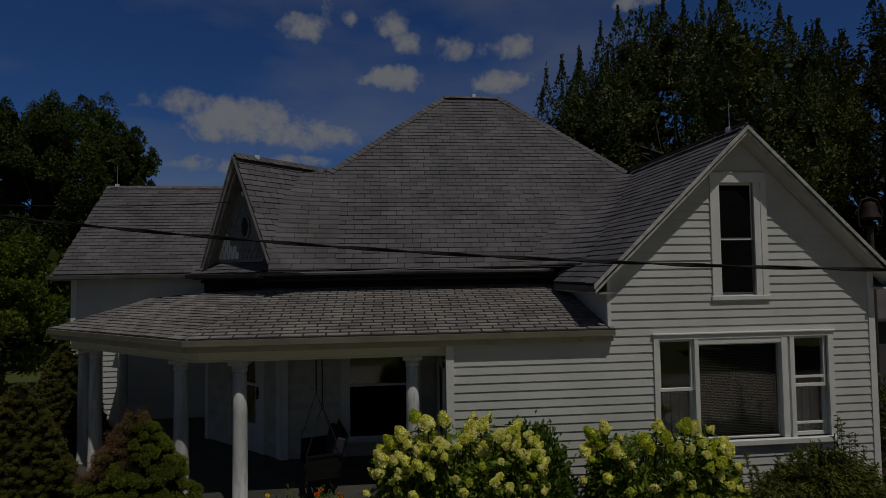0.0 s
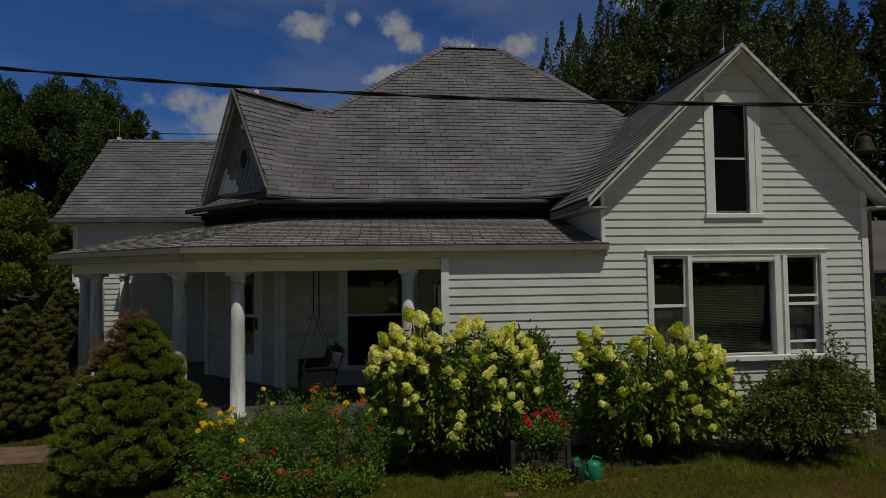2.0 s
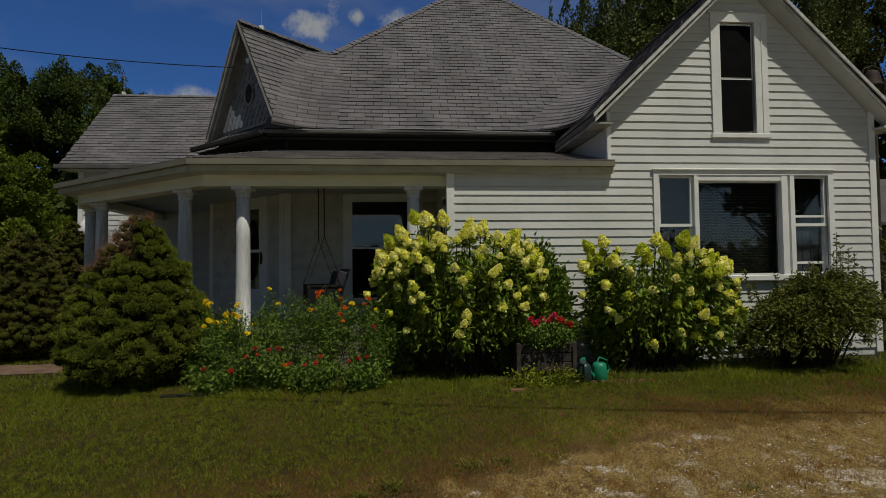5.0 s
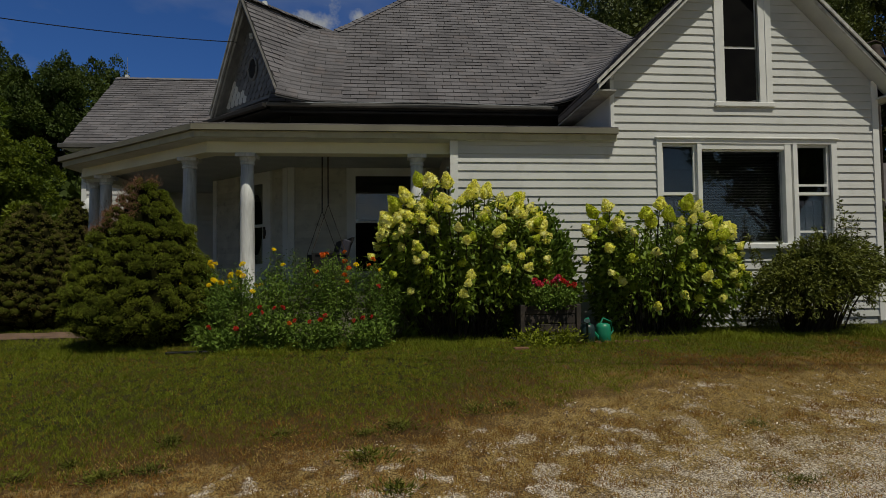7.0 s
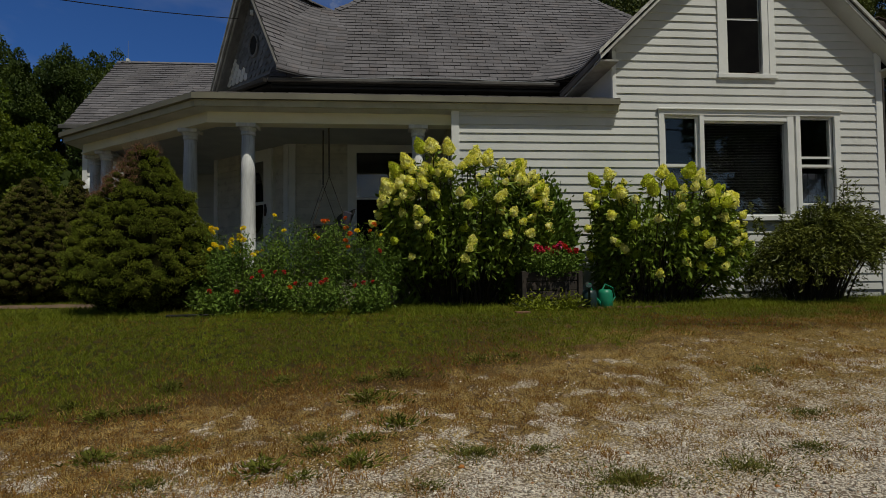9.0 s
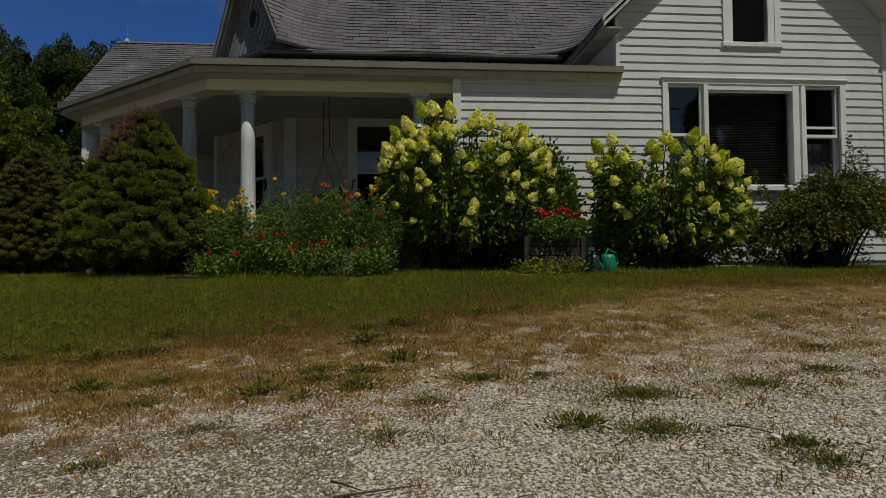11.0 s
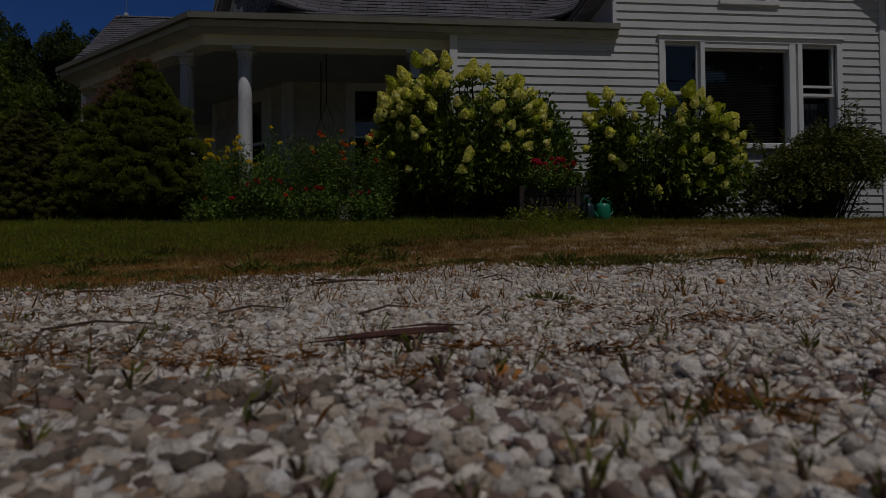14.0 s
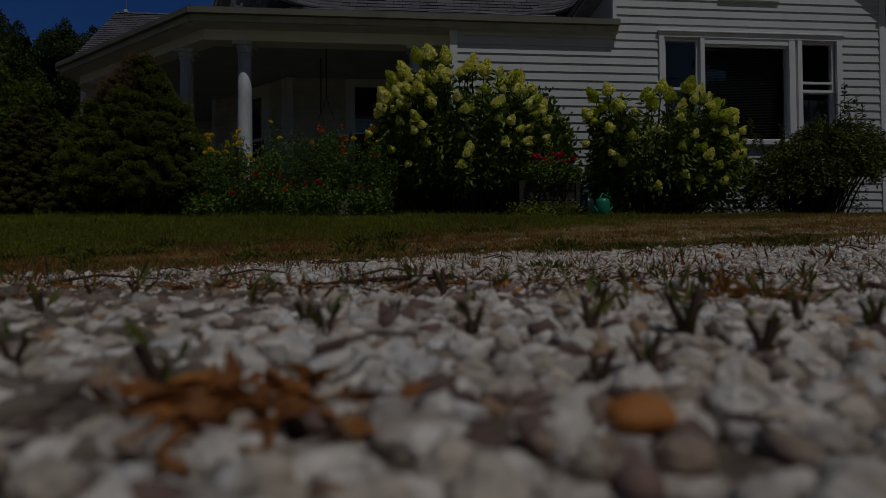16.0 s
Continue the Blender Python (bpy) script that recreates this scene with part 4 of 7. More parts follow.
def swept_valley(name, za, zb, crease, da, db, reach, seed, label):
    """Courses that bend round from one slope into the next: at each height a curve from one side of the crease to the other."""
    r = random.Random(seed)
    rows = int((zb - za) / 0.1)
    verts, faces = [], []

    def curve(z, t, lift):
        v = crease(z)
        k = reach(z)
        p = (1 - t) ** 2 * (v + da * k) + 2 * t * (1 - t) * v + t * t * (v + db * k)
        return p + (Vector((0, 0, 1)) - (da + db) * 0.0) * lift
    for i in range(rows):
        z0, z1 = za + (zb - za) * i / rows, za + (zb - za) * (i + 1) / rows
        n = max(2, int(2 * reach(z0) * 0.8 / 0.30))
        cuts = sorted({0.0, 1.0, *[min(0.98, max(0.02, (j + (0.5 if i % 2 else 0.0) + r.uniform(-0.08, 0.08)) / n)) for j in range(n)]})
        for t0, t1 in zip(cuts, cuts[1:]):
            if t1 - t0 < 0.03:
                continue
            t1 -= 0.006 / max(0.1, reach(z0))
            lift = 0.030 + r.uniform(0, 0.008)
            wob = r.uniform(-0.008, 0.008)
            tm = (t0 + t1) / 2
            k = len(verts)
            for t in (t0, tm, t1):
                verts.append(curve(z0 + 0.012 + wob, t, lift))
            for t in (t1, tm, t0):
                verts.append(curve(z1 + 0.002, t, 0.020))
            for t in (t0, tm, t1):
                verts.append(curve(z0 + 0.012 + wob, t, 0.004))
            faces += [(k, k + 1, k + 4, k + 5), (k + 1, k + 2, k + 3, k + 4), (k + 6, k + 7, k + 1, k), (k + 7, k + 8, k + 2, k + 1)]
    bed = []
    bf = []
    for i in range(13):
        z = za + (zb - za) * i / 12
        bed += [curve(z, t, -0.02) for t in np.linspace(0, 1, 13)]
    for i in range(12):
        bf += [(i * 13 + j, i * 13 + j + 1, i * 13 + j + 14, i * 13 + j + 13) for j in range(12)]
    base = attach(new(name, mesh_of(name, bed, bf, ROOFDECK, smooth=True)), house, label)
    tagged(attach(new("roof_covering", mesh_of("roof_covering", verts, faces, SHINGLE)), base), kind="stuff")


swept_valley("wing_valley", 4.16, 6.25, lambda z: Vector((RX - (RZ - z) / RS, FY + (z - FZ) / FS, z)), Vector((-1, 0, 0)), Vector((0, -1, 0)),
             lambda z: 0.12 + 0.78 * min(1, (6.35 - z) / 1.3), 31, "swept shingled valley between hip roof and wing")


def dormer_crease(z):
    r = DW * (DP - z) / (DP - DB)
    f = (DM.y - 0.707 * r - (FY + (z - FZ) / FS)) / 0.707
    return dpt(f, r, z)


swept_valley("dormer_valley", 4.14, 6.34, dormer_crease, Vector((1, 0, 0)), F, lambda z: 0.12 + 0.55 * min(1, (6.42 - z) / 0.9), 32, "swept shingled valley beside the dormer")

# main gutter, with black boards standing for the shade under the eave
part("gutter", boxes((-2.36, 3.2, FY - 0.085, FY - 0.002, FZ - 0.095, FZ - 0.03), bevel=0.012), GUTTER, house, "dark sagging box gutter")
part("gutter_board", boxes((-2.3, 3.3, FY, FY + 0.025, FZ - 0.20, FZ - 0.05)), EAVEBLACK, house, "board behind the gutter, black for the eave's shade")
part("frieze_board", boxes((-2.0, 3.4, BACK - 0.05, BACK - 0.005, 3.86, 4.0)), EAVEBLACK, house, "black strip standing for the shade under the eave")
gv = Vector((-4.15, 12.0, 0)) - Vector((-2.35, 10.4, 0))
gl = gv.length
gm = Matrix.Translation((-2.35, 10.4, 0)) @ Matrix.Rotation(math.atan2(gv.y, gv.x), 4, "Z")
part("gutter", boxes((0, gl, 0.0, 0.10, FZ - 0.135, FZ - 0.05), m=gm, bevel=0.012), EAVEBLACK, house)
part("eave_soffit", prism(bmesh.new(), [(-2.35, FY, FZ - 0.16), (3.4, FY, FZ - 0.16), (3.4, BACK, FZ - 0.16), (-2.1, BACK, FZ - 0.16), (-3.9, 12.4, FZ - 0.16), (-4.1, 12.05, FZ - 0.16)], (0, 0, 0.02)), EAVEBLACK, house)
part("gutter_cable", tube(bmesh.new(), [(-1.9 + i * 0.5, FY - 0.12, FZ - 0.02 - 0.02 * math.sin(i * 0.9) - 0.0025 * (i - 5) ** 2 * 0.3) for i in range(11)], 0.010, 5), STEEL, house)

# main walls under the roof
C1, C2 = Vector((-2.05, BACK, 0)), Vector((-3.96, 12.55, 0))
main_wall = wall_slab("main_front_wall", [(-2.05, BACK, 0), (3.45, BACK, 0), (3.45, BACK, 4.0), (-2.05, BACK, 4.0)], (0, 0.14, 0), PORCHWALL, "shaded clapboard wall behind the porch")
PW = (-0.93, 0.62, 0.80, 2.97)
siding(main_wall, (0, BACK, 0), (1, 0, 0), (0, -1, 0), 0.56, 2.98, spans_with_holes(lambda z: -1.95, lambda z: 0.88, [PW]), PORCHWALL)
cut_wall = wall_slab("cut_corner_wall", [C1, C2, C2 + Vector((0, 0, 4)), C1 + Vector((0, 0, 4))], (0.1, 0.1, 0), PORCHWALL, "cut corner wall with the front door")
cd = (C2 - C1).normalized()
cn = Vector((cd.y, -cd.x, 0)) * -1 if Vector((cd.y, -cd.x, 0)).y > 0 else Vector((cd.y, -cd.x, 0))
CL = (C2 - C1).length
siding(cut_wall, C1, cd, cn, 0.56, 2.98, spans_with_holes(lambda z: 0.12, lambda z: CL - 0.1, [(0.40, 1.62, 0.5, 2.98)]), PORCHWALL)
wall_slab("main_side_wall", [(-3.96, 12.55, 0), (-3.96, 19, 0), (-3.96, 19, 4), (-3.96, 12.55, 4)], (0.14, 0, 0), PORCHWALL)
wall_slab("main_back_wall", [(-7.7, 19, 0), (8.0, 19, 0), (8.0, 19, 4), (-7.7, 19, 4)], (0, 0.14, 0), WHITE)
cm = Matrix.Translation(C1) @ Matrix((cd, cn, Vector((0, 0, 1)))).transposed().to_4x4()
# black strip: the eave's shade on the cut corner
part("frieze_board", boxes((-0.05, CL + 0.05, 0.005, 0.045, 3.40, 4.0), m=cm), EAVEBLACK, house)
for u0, u1 in ((-0.02, 0.13), (CL - 0.11, CL + 0.02)):
    part("corner_board", boxes((u0, u1, -0.01, 0.04, 0.55, 2.98), m=cm), TRIM, house)
part("corner_board", boxes((-2.05, -1.93, BACK - 0.04, BACK + 0.01, 0.55, 2.98)), TRIM, house)

# front door, with a glazed storm door
door = part("front_door", boxes((0.50, 0.62, 0.0, 0.05, 0.56, 2.90), (1.40, 1.52, 0.0, 0.05, 0.56, 2.90), (0.50, 1.52, 0.0, 0.05, 2.86, 2.97), m=cm), TRIM, house, "white storm door over an oval-glazed front door")
part("storm_door_frame", boxes((0.62, 0.76, 0.01, 0.045, 0.57, 2.86), (1.26, 1.40, 0.01, 0.045, 0.57, 2.86), (0.76, 1.26, 0.01, 0.045, 0.57, 1.12), (0.76, 1.26, 0.01, 0.045, 2.74, 2.86), (0.76, 1.26, 0.012, 0.043, 1.86, 1.92), m=cm), TRIM, door)
part("pane", boxes((0.755, 1.265, 0.024, 0.030, 1.11, 2.75), m=cm), GLASS, door).visible_shadow = False
part("inner_door", boxes((0.64, 1.38, -0.02, 0.005, 0.57, 2.84), m=cm), PORCHWALL, door)
part("oval_glass", prism(bmesh.new(), [cm @ Vector((1.01 + 0.20 * math.cos(a), 0.006, 1.92 + 0.62 * math.sin(a))) for a in np.linspace(0, 2 * math.pi, 28, endpoint=False)], cn * 0.008), BLACK, door, "dark oval glass")
part("door_handle", boxes((0.66, 0.69, 0.045, 0.085, 1.62, 1.86), (0.64, 0.72, 0.045, 0.06, 1.68, 1.80), m=cm, bevel=0.006), IRON, door, "black door handle")

# porch window
w_p = part("window", ring_frame(-0.93, 0.62, 0.89, 2.975, BACK - 0.045, BACK + 0.01, 0.13, 0.12, 0.005, 0.12), TRIM, house, "tall double-hung porch window with dark glass")
part("window_sill", boxes((-0.97, 0.66, BACK - 0.09, BACK + 0.01, 0.83, 0.90), bevel=0.008), TRIM, w_p)
# thin black panel in place of the unlit room
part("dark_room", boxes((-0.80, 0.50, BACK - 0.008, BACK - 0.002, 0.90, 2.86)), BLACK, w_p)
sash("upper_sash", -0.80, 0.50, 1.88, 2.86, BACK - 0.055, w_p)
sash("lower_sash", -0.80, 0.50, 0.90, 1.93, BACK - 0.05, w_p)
part("insect_screen", boxes((-0.755, 0.455, BACK - 0.062, BACK - 0.059, 0.945, 1.89)), SCREEN, w_p, "solid dark insect screen that hides the reflection")

# wall between the porch and the enclosed room, with a side door
side_wall = wall_slab("porch_end_wall", [(0.9, G + 0.14, 0), (0.9, BACK, 0), (0.9, BACK, 3.05), (0.9, G + 0.14, 3.05)], (0.1, 0, 0), PORCHWALL)
sd = part("side_door", boxes((0.86, 0.9, 8.95, 9.07, 0.55, 2.62), (0.86, 0.9, 9.82, 9.94, 0.55, 2.62), (0.86, 0.9, 8.95, 9.94, 2.52, 2.66), (0.875, 0.899, 9.07, 9.82, 0.56, 1.3)), TRIM, house, "white side door with a dark glazed upper half")
part("pane", boxes((0.88, 0.888, 9.17, 9.72, 1.3, 2.46)), BLACK, sd)
part("door_stile", boxes((0.872, 0.899, 9.07, 9.17, 1.3, 2.52), (0.872, 0.899, 9.72, 9.82, 1.3, 2.52), (0.872, 0.899, 9.17, 9.72, 2.46, 2.52)), TRIM, sd)

# ---- porch
PE = [Vector((3.52, 8.30, 3.155)), Vector((-2.94, 8.30, 3.155)), Vector((-6.20, 10.80, 3.15)), Vector((-6.20, 14.35, 3.15))]
PT = [Vector((3.45, BACK - 0.01, 3.83)), Vector((-2.05, BACK - 0.01, 3.83)), Vector((-5.02, 12.05, 3.595)), Vector((-5.02, 14.35, 3.595))]
roof_face("porch_roof", [PE[1], PE[0], (3.45, BACK - 0.01, 3.83), PT[1]], "low brown-grey shingled porch roof", 12, singles=280, mat=BROWNSHINGLE)
roof_face("porch_roof", [PE[2], PE[1], PT[1], PT[2]], "", 13, mat=BROWNSHINGLE)
roof_face("porch_roof", [PE[3], PE[2], PT[2], PT[3]], "", 14)
roof_face("porch_roof", [PT[1], PT[2], PT[3], (-3.9, 14.35, 3.6)], "", 15, cover=False)
part("roof_flashing", boxes((-2.0, 3.3, BACK - 0.10, BACK - 0.052, 3.80, 3.885)), EAVEBLACK, house, "flashing above the porch roof, black for the eave's shade")
ridge_caps(caps, PE[1], PT[1], seed=6)


def inset(k):
    """The eave line moved inwards by k."""
    return [Vector((3.5, 8.30 + k, 0)), Vector((-2.94 + 0.33 * k, 8.30 + k, 0)), Vector((-6.20 + k, 10.80 + 0.5 * k, 0)), Vector((-6.20 + k, 14.35, 0))]


def eave_band(name, k0, k1, z0, z1, mat, last=3, first=0, start=None, label=""):
    a, b = inset(k0), inset(k1)
    if start is not None:
        a[0].x = b[0].x = start
    for i in range(first, last):
        bm = prism(bmesh.new(), [Vector((q.x, q.y, z0)) for q in (a[i], a[i + 1], b[i + 1], b[i])], (0, 0, z1 - z0))
        part(name, bm, mat, house, label)


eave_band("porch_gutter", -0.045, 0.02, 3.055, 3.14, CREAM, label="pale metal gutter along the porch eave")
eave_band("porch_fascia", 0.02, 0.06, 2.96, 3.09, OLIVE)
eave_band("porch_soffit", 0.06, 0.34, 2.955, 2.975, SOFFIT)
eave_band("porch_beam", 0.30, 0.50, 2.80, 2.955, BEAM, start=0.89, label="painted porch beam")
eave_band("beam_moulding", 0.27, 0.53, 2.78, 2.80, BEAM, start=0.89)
fl = [(0.9, 8.46), (-2.82, 8.46), (-5.95, 10.90), (-5.95, 14.35), (-3.96, 14.35), (-3.96, 12.55), (-2.05, BACK), (0.9, BACK)]
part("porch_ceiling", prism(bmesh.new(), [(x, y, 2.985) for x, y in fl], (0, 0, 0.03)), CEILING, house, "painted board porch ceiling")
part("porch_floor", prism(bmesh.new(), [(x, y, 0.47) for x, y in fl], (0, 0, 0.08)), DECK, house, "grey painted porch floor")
part("porch_skirt", boxes((-2.78, 0.9, 8.50, 8.56, -0.2, 0.47)), BLOCK, house)
dv = Vector((-5.95, 10.8, 0)) - Vector((-2.78, 8.36, 0))
part("porch_skirt", boxes((0, dv.length, -0.06, 0, -0.2, 0.47), m=Matrix.Translation((-2.82, 8.54, 0)) @ Matrix.Rotation(math.atan2(dv.y, dv.x), 4, "Z")), BLOCK, house)


def porch_column(x, y):
    sh = part("porch_column", lathe(bmesh.new(), [(0.135, 0.55), (0.135, 0.60), (0.112, 0.62), (0.110, 1.3), (0.105, 2.0), (0.096, 2.61)], 24, Matrix.Translation((x, y, 0))), COLUMN, house, "round weathered white porch column", smooth=True)
    part("capital", lathe(bmesh.new(), [(0.096, 2.61), (0.112, 2.62), (0.112, 2.645), (0.100, 2.66), (0.124, 2.71), (0.132, 2.72)], 24, Matrix.Translation((x, y, 0))), COLUMN, sh)
    part("abacus", boxes((x - 0.15, x + 0.15, y - 0.15, y + 0.15, 2.72, 2.78), bevel=0.008), COLUMN, sh)


for cx, cy in ((-2.26, 8.70), (-3.25, 9.06), (0.36, 8.70), (-5.37, 10.76), (-5.79, 11.20), (-6.42, 14.12)):
    porch_column(cx, cy)

# ---- rear wing on the far side
lw_wall = wall_slab("rear_wing_wall", [(-7.75, 14.4, -0.1), (-3.96, 14.4, -0.1), (-3.96, 14.4, 4.05), (-7.75, 14.4, 4.05)], (0, 0.14, 0), WHITE, "white clapboard wall of the rear wing")
siding(lw_wall, (0, 14.4, 0), (1, 0, 0), (0, -1, 0), 0.3, 4.0, spans_with_holes(lambda z: -7.65, lambda z: -4.0, []), WHITE)
part("corner_board", boxes((-7.76, -7.65, 14.36, 14.42, 0.2, 4.0)), TRIM, house)
wall_slab("rear_wing_side_wall", [(-7.75, 14.54, -0.1), (-7.75, 19, -0.1), (-7.75, 19, 4.05), (-7.75, 16.6, 6.5), (-7.75, 14.54, 4.2)], (0.14, 0, 0), WHITE)
roof_face("rear_wing_roof", [(-8.02, 14.02, 4.14), (-3.3, 14.02, 4.14), (-3.3, 16.6, 6.67), (-8.02, 16.6, 6.67)], "grey shingled rear wing roof", 16)
roof_face("rear_wing_roof", [(-3.3, 19.2, 4.14), (-8.02, 19.2, 4.14), (-8.02, 16.6, 6.66), (-3.3, 16.6, 6.66)], "", 17, cover=False)
ridge_caps(caps, (-8.02, 16.6, 6.67), (-3.3, 16.6, 6.67), seed=8)
part("gutter", boxes((-8.1, -4.1, 13.92, 14.02, 4.02, 4.12), bevel=0.01), GUTTER, house)
part("eave_soffit", boxes((-8.0, -4.0, 14.02, 14.4, 4.0, 4.03)), SOFFIT, house)
part("rake_board", prism(bmesh.new(), [(-8.03, 14.0, 4.1), (-8.03, 16.6, 6.63), (-8.03, 16.6, 6.48), (-8.03, 14.0, 3.95)], (0.03, 0, 0)), OLDTRIM, house)


def lightning_rod(x, y, z, h):
    rod = part("lightning_rod", tube(bmesh.new(), [(x, y, z - 0.02), (x, y, z + h * 0.6), (x, y, z + h)], [0.009, 0.007, 0.003], 6), STEEL, house, "thin lightning rod on a pale bracket")
    part("rod_bracket", boxes((x - 0.045, x + 0.045, y - 0.05, y + 0.05, z - 0.03, z + 0.06), bevel=0.006), TRIM, rod)


lightning_rod(2.30, RIDGE_Y, RIDGE_Z, 0.45)
lightning_rod(-7.72, 16.55, 6.67, 0.60)
lightning_rod(RX - 0.02, 8.55, RZ, 0.50)
dr = dpt(-0.25, 0, DP)
lightning_rod(dr.x, dr.y, dr.z, 0.42)


# ---------------------------------------------------------------- porch furniture
def porch_swing():
    s = thing("porch_swing", "black slatted wooden swing bench hanging on chains", "swing", at=(-1.1, 9.25, 0.95))
    m = Matrix.Translation((-1.16, 9.35, 0)) @ Matrix.Rotation(radians(-77), 4, "Z") @ Matrix.Diagonal((0.85, 1.0, 1, 1))
    part("seat", boxes(*[(-0.62, 0.62, -0.25 + 0.1 * i, -0.17 + 0.1 * i, 0.98, 1.005) for i in range(5)], m=m), DARKWOOD, s)
    part("seat_frame", boxes((-0.62, 0.62, -0.27, -0.24, 0.80, 0.985), (-0.62, -0.58, -0.25, 0.25, 0.88, 0.98), (0.58, 0.62, -0.25, 0.25, 0.88, 0.98), (-0.62, 0.62, 0.22, 0.26, 0.88, 0.98), m=m), DARKWOOD, s)
    tilt = m @ Matrix.Translation((0, 0.25, 1.0)) @ Matrix.Rotation(radians(-16), 4, "X")
    part("backrest", boxes((-0.62, 0.62, -0.012, 0.018, 0.42, 0.52), (-0.62, 0.62, -0.012, 0.018, 0.0, 0.07), *[(-0.61 + 0.1 * i, -0.523 + 0.1 * i, -0.006, 0.012, 0.07, 0.42) for i in range(12)], m=tilt), DARKWOOD, s)
    for sx in (-0.62, 0.57):
        part("armrest", boxes((sx, sx + 0.05, -0.26, 0.3, 1.22, 1.25), (sx, sx + 0.05, -0.26, -0.21, 0.98, 1.22), m=m), DARKWOOD, s)
    for sx in (-0.60, 0.57):
        for i in range(5):
            part("side_slat", boxes((sx, sx + 0.03, -0.207 + 0.09 * i, -0.119 + 0.09 * i, 0.98, 1.22), m=m), DARKWOOD, s)
    part("seat_cushion", boxes((-0.55, 0.55, -0.14, -0.0, 0.05, 0.46), m=tilt, bevel=0.02), material("dark_cushion", (0.035, 0.035, 0.05), (0.025, 0.025, 0.04), 0.9, 5, 80, 0.3, 0.1), s, "dark cushion")
    for sx in (-0.6, 0.6):
        top = m @ Vector((sx * 0.9, 0.0, 2.985))
        knot = m @ Vector((sx * 0.95, 0.0, 2.02))
        for yy, zz in ((-0.26, 1.24), (0.28, 1.24)):
            part("chain", tube(bmesh.new(), [knot, m @ Vector((sx, yy, zz))], 0.006, 5), IRON, s)
        part("chain", tube(bmesh.new(), [top, knot], 0.012, 5), IRON, s)


porch_swing()


# ---------------------------------------------------------------- plants
def dwarf_spruce(x, y, h, r, seed, brown=0.0, n=26000):
    rng = np.random.default_rng(seed)
    z0 = float(ground_z(x, y))
    green = OLDSPRUCE if not brown else SPRUCE
    t = thing("dwarf_spruce", "dense egg-shaped dwarf spruce" + (" with a dead brown top" if brown else " with browned olive needles"), "spruce", "dwarf spruces by the porch", at=(x, y, z0))

    def radius(u):
        return r * np.clip(np.minimum(1.0, (u + 0.02) / 0.16) ** 0.5, 0, 1) * np.clip(1 - ((u - 0.20) / 0.82).clip(0) ** 1.5, 0.0, 1) ** 0.9 + 0.015
    # needles sit on knobbly tufts; a near-black core stands for the shade between them
    lu, la = [], []
    rows = int(h / 0.108)
    for j in range(rows):
        uj = (j + 0.4) / rows
        c = max(7, int(2 * np.pi * radius(np.array(uj)) / (0.145 - 0.05 * uj)))
        lu += list(uj + rng.normal(0, 0.5 / rows, c))
        la += list((np.arange(c) + 0.5 * (j % 2) + rng.normal(0, 0.3, c)) * 2 * np.pi / c)
    lu, la = np.clip(np.array(lu), 0, 0.985), np.array(la)
    lob = len(lu)
    lr = rng.uniform(0.07, 0.13, lob) * (1.05 - 0.55 * lu)
    wob = 1 + 0.05 * np.sin(3 * la + 5 * lu) + rng.normal(0, 0.055, lob)
    lc = np.stack([radius(lu) * np.cos(la) * wob * 0.95, radius(lu) * np.sin(la) * wob * 0.95, lu * h], 1)
    k = rng.integers(0, lob, n)
    out = unit(np.stack([np.cos(la), np.sin(la), 0.45 + 0 * la], 1))[k]
    dirs = unit(unit(rng.normal(0, 1, (n, 3))) + out * 0.75)
    pos = lc[k] + dirs * lr[k][:, None] * np.array([1.0, 1.0, 0.8]) * (rng.uniform(0.74, 1.10, n))[:, None]
    pos[:, 2] = np.maximum(pos[:, 2], 0.01)
    pos += np.array([x, y, z0])
    q = np.concatenate([leaf_quads(rng, pos, dirs + np.array([0, 0, 0.2]), 0.020, 0.008, 0.4), leaf_quads(rng, pos, dirs, 0.017, 0.008, 0.6)])
    west = (-0.92 * np.cos(la) - 0.4 * np.sin(la))[k]
    gone = (lu[k] > 0.95) | ((west > 0.0) & (lu[k] > 0.88)) | ((west > 0.35) & (lu[k] > 0.76)) | ((west > 0.72) & (lu[k] > 0.64))
    dead = np.tile(gone & (rng.uniform(0, 1, n) < brown), 2)
    quads("foliage", q[~dead], green, t)
    if brown:
        m = int(dead[:n].sum())
        bare = pos[dead[:n]] + rng.normal(0, 0.03, (m, 3)) * np.array([1, 1, 1.6])
        twigs = leaf_quads(rng, bare[::3], dirs[dead[:n]][::3] * 0.6 + np.array([-0.1, 0, 1.0]), 0.055, 0.0035, 0.3)
        quads("dead_needles", np.concatenate([q[dead][::2], twigs]), SPRUCEBROWN, t, "dry brown needles on bare twigs")
    na, nu = 60, 40
    ga, gu = np.meshgrid(np.linspace(0, 2 * np.pi, na, endpoint=False), np.linspace(0, 0.97, nu))
    ga, gu = ga.ravel(), gu.ravel()
    cr = radius(gu) * (0.93 - 0.28 * gu)
    co = np.stack([x + cr * np.cos(ga), y + cr * np.sin(ga), z0 + gu * h], 1)
    fc = [(j * na + i, j * na + (i + 1) % na, (j + 1) * na + (i + 1) % na, (j + 1) * na + i) for j in range(nu - 1) for i in range(na)]
    bv, bf = ico(1)
    blob = (lc[:, None, :] + bv[None] * (lr * 0.80)[:, None, None] * np.array([1.0, 1.0, 0.8])).reshape(-1, 3) + np.array([x, y, z0])
    blob[:, 2] = np.maximum(blob[:, 2], z0)
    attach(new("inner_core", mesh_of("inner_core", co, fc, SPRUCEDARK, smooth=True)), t)
